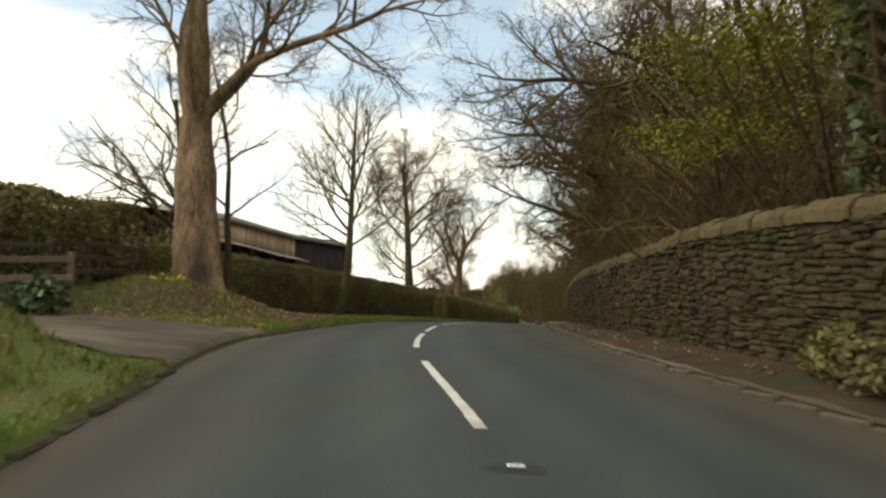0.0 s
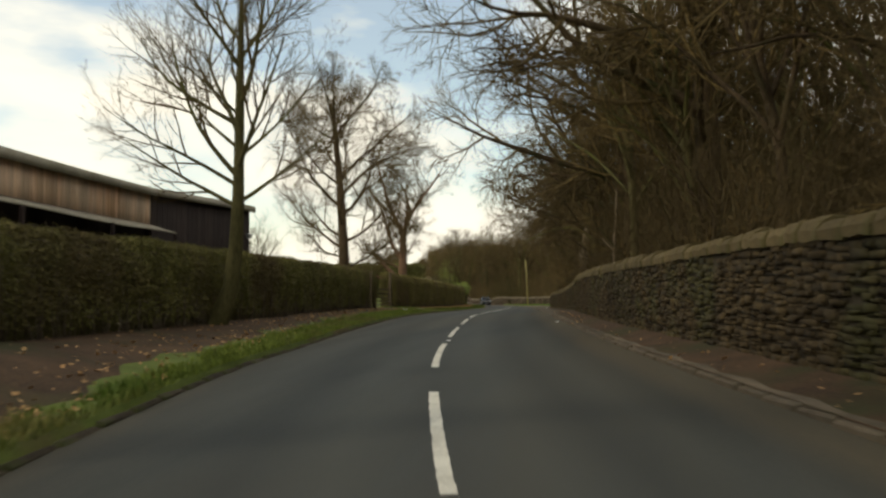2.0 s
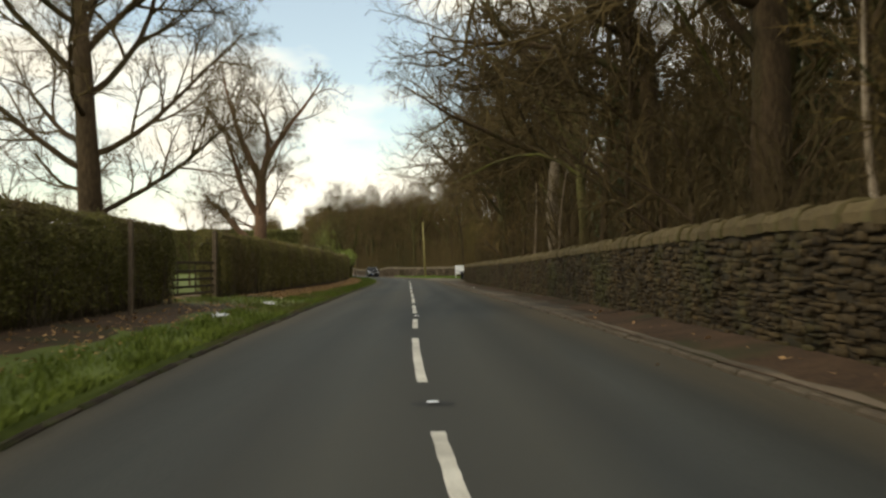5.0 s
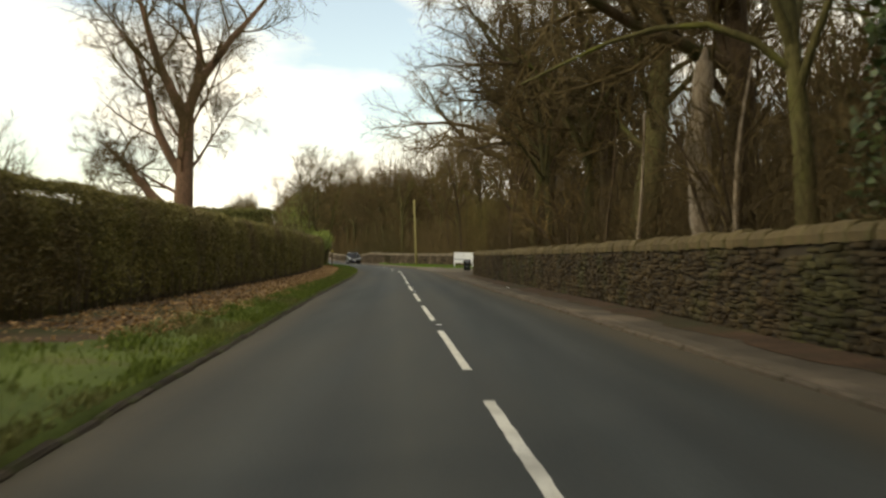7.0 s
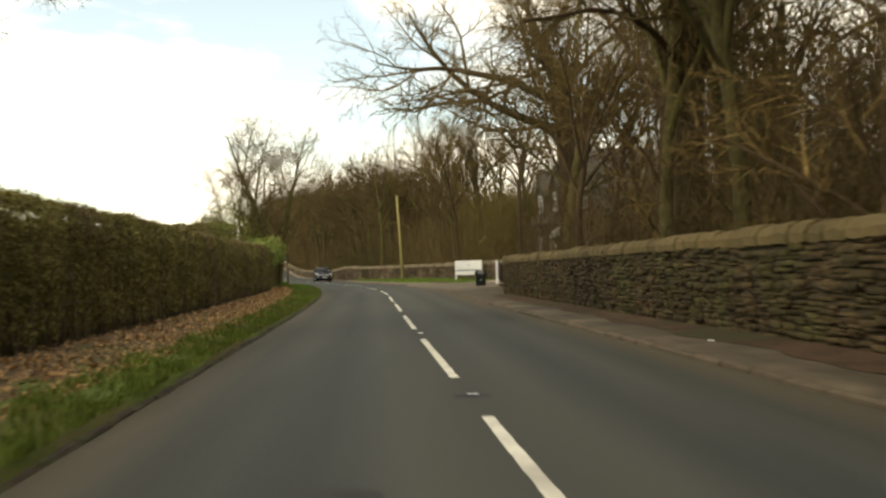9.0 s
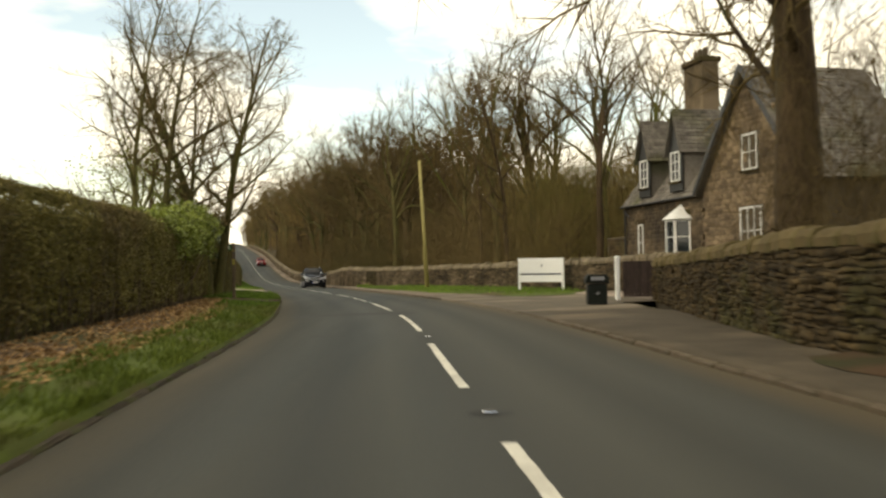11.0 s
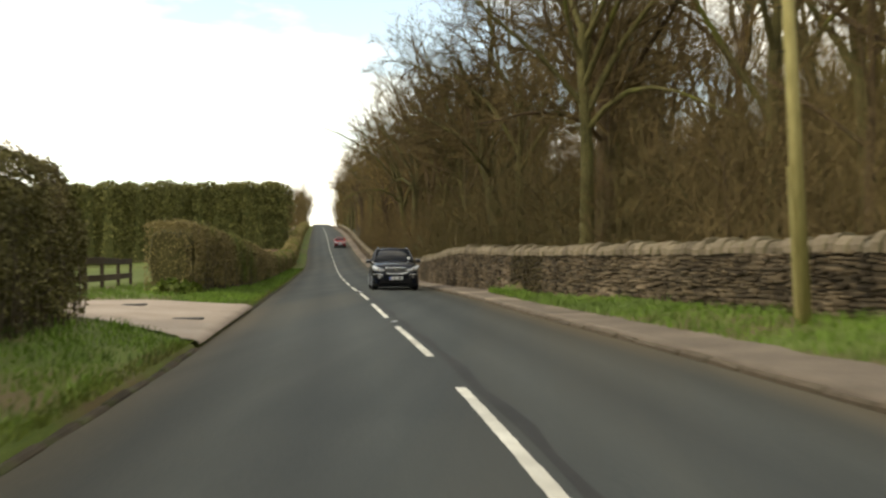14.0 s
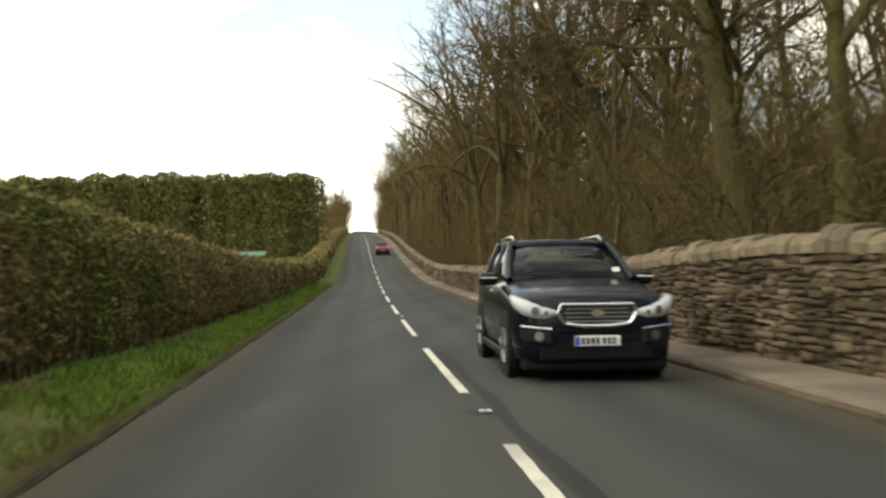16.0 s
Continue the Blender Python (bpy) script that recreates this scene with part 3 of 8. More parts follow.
def camber(u):
    return np.interp(np.abs(u), [0, 1.3, 2.6, 3.4], [0, -0.01, -0.035, -0.055])


def painted(s0, s1, width=0.11, rng=None):
    """One dash of the centre line, with a worn outline."""
    s = np.linspace(s0, s1, 44)
    e1 = np.array([rng.uniform(-0.006, 0.006) for _ in s])
    e2 = np.array([rng.uniform(-0.006, 0.006) for _ in s])
    top = np.concatenate([at(s, -width / 2 + e1, 0.004), at(s, width / 2 + e2, 0.004)])
    n = len(s)
    f = np.array([(i, i + n, i + n + 1, i + 1) for i in range(n - 1)])
    return put("centre_line_dash", mesh_data("centre_line_dash", top, f, M_PAINT), road)


_rng = np.random.default_rng(5)
DASHES = [(-10.1, -4.1), (-1.1, 4.9), (7.9, 13.9), (16.9, 23.0), (25.0, 30.0), (33.0, 38.9), (41.8, 47.8), (50.5, 56.5), (59.4, 65.4), (68.0, 71.2), (74.2, 80.2), (82.6, 88.6), (91.4, 97.4), (100.2, 106.2),
          (109.2, 115.6), (118.6, 124.9), (127.9, 134.2), (137.4, 143.4), (146.6, 153.2), (156.2, 162.5), (165.3, 168.1), (169.3, 171.3), (174.0, 180.2), (183.2, 188.6), (191.3, 197.2), (199.9, 205.4), (208.4, 214.2)]
DASHES += [(217.2 + 9 * i, 223.0 + 9 * i) for i in range(28)]
for _d in DASHES:
    painted(*_d, rng=_rng)


def stud(s, parent):
    """A road stud in its patch of dark new tarmac."""
    t = np.linspace(0, 2 * np.pi, 15)[:-1]
    r = 1 + 0.12 * np.sin(3 * t + s) + 0.06 * np.cos(5 * t)
    ring = at(s + 0.17 * r * np.cos(t), 0.04 + 0.20 * r * np.sin(t), 0.003)
    v = np.concatenate([ring, at(s, 0.04, 0.006)[None]])
    f = np.array([(i, (i + 1) % 14, 14) for i in range(14)])
    p = put("stud_patch", mesh_data("stud_patch", v, f, M_PATCH), parent, "dark tarmac patch round a road stud")
    bm = box_bm((0.12, 0.08, 0.022), bevel=0.010)
    q = part("road_stud", bm, M_CHROME, p, "worn metal reflecting road stud", stand(s, 0.04, 0.016))


for _s0 in (6.4, 24.0, 39.9, 57.9, 72.6, 89.9, 107.6, 117.1, 135.6, 144.9, 163.8, 172.6, 189.8, 207.0, 224.5):
    stud(_s0, road)
# old patches and a dark seam beside the line
for _a, _b, _s0, _w0, _l0 in ((-1.25, 0, 103.5, 0.32, 0.25), (-1.9, 0, 146.0, 0.3, 0.25)):
    t = np.linspace(0, 2 * np.pi, 13)[:-1]
    v = np.concatenate([at(_s0 + _l0 * np.cos(t), _a + _w0 * np.sin(t), camber(_a) + 0.003), at(_s0, _a, camber(_a) + 0.005)[None]])
    put("tarmac_patch", mesh_data("tarmac_patch", v, np.array([(i, (i + 1) % 12, 12) for i in range(12)]), M_PATCH), road, "small dark tarmac patch")
# tree shadow across the left lane, painted as a band of dark asphalt
sweep("trench_patch", np.arange(153.9, 154.91, 0.1), lambda s: [(u, float(camber(u)) + 0.003) for u in np.linspace(-2.9, 0.5 + 0.1 * math.sin(s * 9), 9)], M_PATCH, road, "dark band across the left lane, a painted tree shadow")
sweep("tarmac_seam", np.arange(168, 215, 1.0), lambda s: [(0.13 + 0.02 * math.sin(s), 0.002), (0.26 + 0.05 * math.sin(1.7 * s), 0.002)], M_PATCH, road, "dark sealed seam along the centre line")


def kerbs(name, label, spans, edge, outward, top, mat=None):
    ob = thing(name, label, "kerb", kind="structure")
    shapes = []
    rng = np.random.default_rng(8)
    for k in range(5):
        bm = box_bm((0.13, 0.90, 0.26), bevel=0.025)
        for v in bm.verts:
            v.co += Vector(rng.normal(size=3)) * 0.006
        me = bpy.data.meshes.new("kerb_stone")
        bm.to_mesh(me)
        bm.free()
        me.materials.append(mat or M_KERB)
        shapes.append(me)
    i = 0
    for s0, s1, h in spans:
        s = s0
        while s < s1:
            put("kerb_stone", shapes[i % 5], ob, m=stand(s, edge(s) + outward * 0.07 + rng.normal() * 0.008, top + h - 0.13 + rng.normal() * 0.006, rng.normal() * 0.5))
            s += 0.92
            i += 1
    return ob


kerbs("kerb_left", "low weathered kerb stones along the grass verge", [(-4, 12, 0), (12, 20.0, -0.05), (20.0, 163.0, 0), (163.0, 167.4, -0.04), (167.4, 185, 0), (185, 195.5, -0.05), (195.5, 262, 0)], left_edge, -1, -0.022, M_KERB_DIRTY)
kerbs("kerb_right", "low weathered kerb stones along the pavement", [(-2, 150, 0), (150, 168, -0.06), (168, 262, 0)], right_edge, 1, 0.012)

verge_s = np.concatenate([np.arange(-40, 262, 1.0), np.arange(262, 500, 6.0)])
grass_edge = table([(-40, -7.0), (12, -6.5), (18, -5.6), (22, -4.2), (25, -3.75), (31, -3.65), (38, -3.95), (45, -4.2), (52, -4.5), (70, -4.7), (76.2, -4.8), (77.6, -8.0), (82.2, -8.0), (83.4, -4.9), (100, -4.6), (125, -4.55), (150, -5.2), (163, -5.6), (168, -6.3), (190, -6.6), (197, -9.6), (230, -9.6), (240, -6.4), (480, -6.4)])


def wob(s, k=0.0):
    return 0.16 * math.sin(1.3 * s + k) + 0.11 * math.sin(3.1 * s + 2 * k) + 0.07 * math.sin(7.7 * s + k)


def _turf(s):
    e = float(grass_edge(s)) + wob(s) - 0.4
    q = float(left_edge(s))
    us = np.linspace(q - 0.20, e, 7)
    return [(q - 0.06, -0.12), (q - 0.10, 0.0)] + [(u, float(land(s, u)) + 0.012 * math.sin(9 * s + 5 * u) - (0.02 if i == 6 else 0)) for i, u in enumerate(us)]


def _soil(s):
    e = float(grass_edge(s)) + 0.6
    us = np.linspace(e, -10.4, 9)
    return [(u, float(land(s, u)) - 0.008 - (0.05 if i == 0 else 0) + 0.015 * math.sin(7 * s + 3 * u) - (0.5 if i == 8 else 0)) for i, u in enumerate(us)]


verge = sweep("verge_left", verge_s, _turf, M_TURF, smooth=True)
tagged(verge, "grass verge beside the kerb with moss and dead leaves", "grass verge", kind="structure")
# the near stretch takes the shade-darkened soil, the far one the leaf soil
tagged(sweep("soil_under_hedge", verge_s[verge_s <= 80], _soil, M_SHADED_SOIL, smooth=True), "bare brown soil under the hedge, darkened for its shade", "soil", kind="structure")
tagged(sweep("soil_under_hedge", verge_s[verge_s >= 80], _soil, M_SOIL, smooth=True), "brown soil under the hedge strewn with dead leaves", "soil", kind="structure")

pave_out = table([(-60, 6), (140, 6), (150, 7), (160, 8), (168, 6.6), (172.4, 5.33), (176, 4.8), (196, 4.3), (203, 4.4), (205, 5.4), (480, 5.4)])


def _pave(s):
    r = float(right_edge(s)) + 0.12
    w = float(wall_u(s)) if s < 158 else 20.0 if s < 175 else float(wall2_u(s))
    e = min(w + 0.15, float(pave_out(s)) + wob(s) * 0.5)
    drop = 0.06 * (smooth01((s - 148) / 3) * (1 - smooth01((s - 168) / 3)))
    return [(r - 0.05, -0.12), (r - 0.02, 0.0)] + [(u, 0.045 - drop + 0.03 * (u - r) / 2 + 0.006 * math.sin(3 * s + 4 * u)) for u in np.linspace(r, max(e, r + 0.4), 6)]


pavement = sweep("pavement", verge_s[verge_s <= 154.5], _pave, M_PAVE, smooth=True)
tagged(pavement, "narrow muddy tarmac pavement along the stone wall", "pavement", kind="structure")
tagged(sweep("pavement", verge_s[(verge_s >= 153.5) & (verge_s <= 170.5)], _pave, M_DRIVE, smooth=True), "wide worn grey tarmac in front of the lodge drive", "pavement", kind="structure")
tagged(sweep("pavement", verge_s[verge_s >= 169.5], _pave, M_PAVE_TAN, smooth=True), "pale tan pavement below the far stone wall", "pavement", kind="structure")


def _verge2(s):
    a, b = float(pave_out(s)) - 0.3, float(wall2_u(s)) + 0.2
    return [(u, float(land(s, u)) - (0.05 if i == 0 else 0) - 0.05 * max(s - 201.5, 0)) for i, u in enumerate(np.linspace(a, max(b, a + 0.3), 7))]


verge2 = sweep("verge_right", np.arange(166.5, 205.2, 0.6), _verge2, M_TURF, smooth=True)
tagged(verge2, "strip of bright grass at the foot of the far stone wall", "grass verge", kind="structure")
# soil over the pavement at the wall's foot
tagged(sweep("soil_at_wall", np.arange(-40, 72, 0.8), lambda s: [(float(right_edge(s)) + 0.085 + 0.05 * wob(s, 1), 0.028), (float(right_edge(s)) + 0.6, 0.085), (float(wall_u(s)) - 0.3, 0.13), (float(wall_u(s)) + 0.1, 0.20)], M_SHADED_SOIL, smooth=True),
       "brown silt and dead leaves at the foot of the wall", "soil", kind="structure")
tagged(sweep("silt_strip", np.arange(72, 140, 0.8), lambda s: [(float(wall_u(s)) - 0.75 + wob(s, 2) * 0.8, 0.068), (float(wall_u(s)) - 0.4, 0.085), (float(wall_u(s)) + 0.1, 0.13)], M_SHADED_SOIL, smooth=True),
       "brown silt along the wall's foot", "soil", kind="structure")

# side drives
def path_end(s):
    """How far from the road the trodden earth reaches."""
    return np.interp(s, [163.0, 163.6, 164.0, 165.5, 166.2, 167.4], [-5.0, -6.5, -9.5, -9.5, -6.5, -4.6])


def side_reach(s):
    """How far from the road the small tarmac drive reaches: its far side flares along the kerb."""
    return np.interp(s, [17.2, 17.6, 18.0, 19.0, 20.1], [-12, -8.0, -5.7, -4.5, -3.4])


# trodden earth in the darkened soil colour, shade of trees and hedge included
tagged(sweep("dirt_path", np.arange(163.0, 167.4, 0.12), lambda s: [(u, float(land(s, u)) + 0.025 + 0.012 * math.sin(6 * u + s)) for u in np.linspace(float(left_edge(s)) - 0.11 + 0.03 * math.sin(5 * s), float(path_end(s)) + 0.25 * math.sin(7 * s) + 0.2 * math.sin(17 * s), 18)], M_SHADED_SOIL, smooth=True), "trodden earth path across the verge", "path", kind="structure")
tagged(sweep("side_drive", np.arange(12.0, 20.1, 0.2), lambda s: [(float(left_edge(s)) - 0.08, 0.0)] + [(u, float(land(s, u)) + 0.03) for u in np.linspace(float(left_edge(s)) - 0.2, float(side_reach(s)), 16)], M_PAVE), "small worn tarmac drive between grass banks", "drive", kind="structure")


def drive_reach(s):
    """How far from the road the concrete reaches: its near side flares out from the kerb."""
    return np.interp(s, [185.6, 186.1, 186.8, 187.8, 189.0, 190.6, 192.6, 196.3], [-3.5, -3.65, -4.0, -4.7, -5.7, -8.0, -18, -18])


tagged(sweep("concrete_drive", np.arange(185.6, 196.3, 0.15), lambda s: [(float(left_edge(s)) - 0.02, 0.0), (float(left_edge(s)) - 0.03, 0.05)] + [(u, float(land(s, u)) + 0.035) for u in np.linspace(float(left_edge(s)) - 0.2, float(drive_reach(s)), 24)], M_CONC, smooth=True), "pale concrete field entrance drive", "drive", kind="structure")
part("manhole_cover", box_bm((0.6, 0.3, 0.03), bevel=0.008), M_PATCH, road, "rusty manhole cover in the concrete", stand(190.0, -4.0, float(land(190.0, -4.0)) + 0.04))
part("manhole_cover", box_bm((0.5, 0.45, 0.03), bevel=0.008), M_PATCH, road, "rusty manhole cover in the concrete", stand(193.6, -5.7, float(land(193.6, -5.7)) + 0.04))
tagged(sweep("lodge_drive", np.arange(157.5, 169.0, 0.5), lambda s: [(4.8, 0.012), (7.5, 0.035), (9.5, 0.075), (12.0, 0.32), (15.4, 1.0)], M_DRIVE), "worn drive to the stone lodge", "drive", kind="structure")
tagged(sweep("concrete_edge", np.arange(158.2, 168.4, 0.4), lambda s: [(9.3 + 0.25 * math.sin(s * 0.8), 0.085), (10.3 + 0.2 * math.sin(s * 1.1), 0.19)], M_CONC), "pale concrete strip across the lodge drive", "drive", kind="structure")
wood_s = np.concatenate([np.arange(-56, 262, 2.0), np.arange(262, 500, 6.0)])


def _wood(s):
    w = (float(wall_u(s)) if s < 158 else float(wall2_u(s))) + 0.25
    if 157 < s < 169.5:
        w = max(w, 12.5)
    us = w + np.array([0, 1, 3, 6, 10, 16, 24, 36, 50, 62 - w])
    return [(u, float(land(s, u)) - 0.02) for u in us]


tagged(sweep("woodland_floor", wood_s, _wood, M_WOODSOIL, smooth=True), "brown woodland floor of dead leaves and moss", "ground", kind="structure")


# ---- dry-stone walls ----


def stone_rows(rng, s0, s1, low, top, course=(0.035, 0.11), length=(0.14, 0.50)):
    """Courses of stones: rows of s, height, length and course height."""
    out, h = [], low
    while True:
        c = rng.uniform(*course)
        s = s0 + rng.uniform(0, 0.2)
        hit = False
        while s < s1:
            ln = rng.uniform(*length) * (0.7 + 2.2 * c)
            if h + c * 0.6 < float(top(s)):
                hit = True
                wave = 0.05 * math.sin(s * 0.9 + h * 3) + 0.03 * math.sin(s * 2.3 + h * 7)
                if rng.random() > 0.03:
                    out.append((s, max(h + wave * min(1, h) + rng.normal() * 0.012, 0), ln, c * rng.uniform(0.65, 1.15)))
            s += ln + rng.uniform(0.004, 0.018)
        h += c
        if not hit:
            return np.array(out)


def stone_mesh(rows, u_of, rng, depth=0.10, proud=0.040):
    """The faces of the stones, each a chamfered block standing proud of the core."""
    n = len(rows)
    s, h, ln, c = rows.T
    base = u_of(s + ln / 2)
    p = rng.uniform(-0.5, 1, n) * proud
    ring = np.array([(0, 0), (1, 0), (1, 1), (0, 1)], float)
    lay = []
    for inset, d in ((0.0, depth), (0.002, 0.012), (0.009, -0.004)):
        q = ring[None] * np.stack([ln - 2 * inset, c - 2 * inset], 1)[:, None] + inset
        jit = rng.normal(size=(n, 4, 2)) * np.array([0.012, 0.011])
        hh = h[:, None] + q[:, :, 1] + jit[:, :, 1]
        ss = s[:, None] + q[:, :, 0] + jit[:, :, 0]
        uu = u_of(ss) + d - p[:, None] + rng.normal(size=(n, 4)) * 0.006
        lay.append(at(ss, uu, hh))
    verts = np.concatenate(lay, 1).reshape(-1, 3)
    b = np.arange(n)[:, None] * 12
    faces = [b + np.array([r * 4 + i, r * 4 + (i + 1) % 4, r * 4 + 4 + (i + 1) % 4, r * 4 + 4 + i]) for r in (0, 1) for i in range(4)] + [b + np.array([8, 9, 10, 11])]
    return verts, np.concatenate(faces)


def stone_pieces(rows, u_of, rng, parent, shapes):
    for s, h, ln, c in rows:
        u = float(u_of(s + ln / 2)) + 0.04 - rng.uniform(-0.6, 1) * 0.035
        ob = put("stone", shapes[int(rng.integers(len(shapes)))], parent, m=stand(s + ln / 2, u, h + c / 2, rng.normal() * 1.5) @ Matrix.Diagonal((0.12, ln, c, 1)))


def stone_shapes(rng, mat, count=10):
    out = []
    for k in range(count):
        bm = box_bm((1, 1, 1), bevel=0.09)
        for v in bm.verts:
            v.co += Vector(rng.normal(size=3) * 0.035)
        me = bpy.data.meshes.new("stone")
        bm.to_mesh(me)
        bm.free()
        me.materials.append(mat)
        out.append(me)
    return out


def coping_shapes(rng, height, wide, mat, count=8):
    """Unit-long coping stones with a rounded top."""
    out = []
    for k in range(count):
        bm = bmesh.new()
        prof = [(-wide / 2, 0), (-wide / 2 - 0.01, height * 0.45), (-wide * 0.40, height * 0.82), (-wide * 0.17, height), (wide * 0.17, height), (wide * 0.40, height * 0.82), (wide / 2, height * 0.45), (wide / 2, 0)]
        loops = []
        for y in (-0.5, -0.44, -0.15, 0.15, 0.44, 0.5):
            sc = 0.94 if abs(y) == 0.5 else 1.0
            loops.append([bm.verts.new((x * sc + rng.normal() * 0.008, y, z * sc + rng.normal() * 0.010)) for x, z in prof])
        for a, b in zip(loops, loops[1:]):
            for i in range(8):
                bm.faces.new((a[i], a[(i + 1) % 8], b[(i + 1) % 8], b[i]))
        bm.faces.new(loops[0][::-1])
        bm.faces.new(loops[-1])
        bmesh.ops.recalc_face_normals(bm, faces=bm.faces[:])
        me = bpy.data.meshes.new("coping_stone")
        bm.to_mesh(me)
        bm.free()
        me.materials.append(mat)
        out.append(me)
    return out


def build_wall(name, label, s0, s1, u_of, top_of, near, seed, cope_len, cope_h, far_from=None, thick=0.5, upright=False, rock=None, cope=None):
    rng = np.random.default_rng(seed)
    cope_base = lambda s: top_of(s) - cope_h
    ss = np.arange(s0, s1 + 0.01, 0.5)
    wall = sweep(name, ss, lambda s: [(float(u_of(s)) + 0.035, -0.3), (float(u_of(s)) + 0.035, float(cope_base(s))), (float(u_of(s)) + thick, float(cope_base(s))), (float(u_of(s)) + thick, -0.3)], M_CORE)
    tagged(wall, label, "stone wall", kind="structure")
    for end, q in ((s0, 0), (s1, 1)):
        v = at(end, np.array([float(u_of(end)) + 0.06, float(u_of(end)) + thick, float(u_of(end)) + thick, float(u_of(end)) + 0.06]), np.array([-0.3, -0.3, float(cope_base(end)), float(cope_base(end))]))
        put("wall_end", mesh_data("wall_end", v, np.array([(0, 1, 2, 3)]), M_STONE), wall)
    rows = stone_rows(rng, s0, s1 if far_from is None else far_from, 0.02, cope_base)
    rows = rows[rows[:, 0] > 1.0]
    pick = (rows[:, 0] > near[0]) & (rows[:, 0] + rows[:, 2] < near[1])
    stone_pieces(rows[pick], u_of, rng, wall, stone_shapes(rng, M_STONE_P))
    v, f = stone_mesh(rows[~pick], u_of, rng)
    if far_from is not None:
        rows2 = stone_rows(rng, far_from, s1, 0.02, cope_base, (0.13, 0.22), (0.4, 0.9))
        v2, f2 = stone_mesh(rows2, u_of, rng)
        f = np.concatenate([f, f2 + len(v)])
        v = np.concatenate([v, v2])
    tagged(put("stones", mesh_data("stones", v, f, rock or M_STONE), wall, "dark weathered dry stones laid in courses"), kind="stuff")
    shapes = coping_shapes(rng, cope_h, thick + 0.08, cope or M_COPING)
    s = s0
    while s < s1 - 0.1:
        ln = rng.uniform(*cope_len) * (1 if far_from is None or s < far_from else 4)
        hh = rng.uniform(0.86, 1.1) * (1.25 if upright and rng.random() < 0.3 else 1)
        m = stand(s + ln / 2, float(u_of(s + ln / 2)) + thick / 2 + rng.normal() * 0.01, float(cope_base(s + ln / 2)) - 0.01, rng.normal() * 1.2)
        slope = math.degrees(math.atan2(float(np.interp(s + 1, ALONG, LINE[:, 2]) - np.interp(s - 1, ALONG, LINE[:, 2])) + float(cope_base(s + 1) - cope_base(s - 1)), 2.0))
        du = math.degrees(math.atan2(float(u_of(s + 0.5) - u_of(s - 0.5)), 1.0))
        put("coping_stone", shapes[int(rng.integers(len(shapes)))], wall, m=m @ pose(0, 0, 0, slope, rng.normal() * 2, -du) @ Matrix.Diagonal((rng.uniform(0.95, 1.05), ln * 0.97, hh, 1)))
        s += ln
    return wall


wall_near = build_wall("wall_near", "mossy dry-stone wall with tan rounded coping", -20, 158.3, wall_u, wall_top, (44.0, 47.0), 3, (0.45, 0.8), 0.30)
wall_far = build_wall("wall_far", "dry-stone wall with upright coping stones before the wood", 161.5, 470, wall2_u, wall2_top, (199.0, 202.5), 4, (0.2, 0.42), 0.26, far_from=250, upright=True, rock=M_STONE_LIGHT, cope=M_COPING_GREY)

# ---- trees ----


def tube_into(store, pts, radii, sides):
    """A tapered tube along pts; store = [verts, faces, count]."""
    pts = np.asarray(pts)
    k = len(pts)
    tan = np.gradient(pts, axis=0)
    tan /= np.linalg.norm(tan, axis=1)[:, None] + 1e-9
    ref = np.array([0.0, 0.0, 1.0]) if abs(tan[0, 2]) < 0.8 else np.array([1.0, 0.0, 0.0])
    a = np.cross(tan, ref)
    a /= np.linalg.norm(a, axis=1)[:, None] + 1e-9
    b = np.cross(tan, a)
    t = np.arange(sides) * 2 * np.pi / sides
    r = np.asarray(radii)[:, None, None]
    ring = pts[:, None] + r * (np.cos(t)[None, :, None] * a[:, None] + np.sin(t)[None, :, None] * b[:, None])
    n0 = store[2]
    store[0].append(ring.reshape(-1, 3))
    i, j = np.meshgrid(np.arange(k - 1), np.arange(sides), indexing="ij")
    p, q = n0 + i * sides + j, n0 + i * sides + (j + 1) % sides
    store[1].append(np.stack([p, q, q + sides, p + sides], -1).reshape(-1, 4))
    store[2] += k * sides


def unit(a):
    return a / (np.linalg.norm(a, axis=-1, keepdims=True) + 1e-9)


def slivers(a, b, r, rng, bend=0.12):
    """Fine twigs: slender tapered blades from a to b, turned at random."""
    d = b - a
    w = unit(np.cross(d, rng.normal(size=d.shape)))
    r = np.asarray(r)[:, None] * 1.25
    v = np.stack([a - w * r, b + np.cross(w, d) * bend * rng.uniform(-1, 1, (len(a), 1)), a + w * r], 1).reshape(-1, 3)
    return v, np.arange(len(v)).reshape(-1, 3)


def tubes(pts, rad, sides):
    """Tapered tubes along many lines at once: pts (m, k, 3), rad (m, k)."""
    m, k = rad.shape
    tan = unit(np.gradient(pts, axis=1))
    ref = np.where(np.abs(tan[:, :1, 2:]) < 0.8, np.array([0, 0, 1.0]), np.array([1.0, 0, 0]))
    a = unit(np.cross(tan, np.broadcast_to(ref, tan.shape)))
    b = np.cross(tan, a)
    t = np.arange(sides) * 2 * np.pi / sides
    ring = pts[:, :, None] + rad[:, :, None, None] * (np.cos(t)[:, None] * a[:, :, None] + np.sin(t)[:, None] * b[:, :, None])
    i, j = np.meshgrid(np.arange(k - 1), np.arange(sides), indexing="ij")
    p, q = i * sides + j, i * sides + (j + 1) % sides
    f = np.stack([p, q, q + sides, p + sides], -1).reshape(-1, 4)
    return ring.reshape(-1, 3), (np.arange(m)[:, None, None] * k * sides + f[None]).reshape(-1, 4)


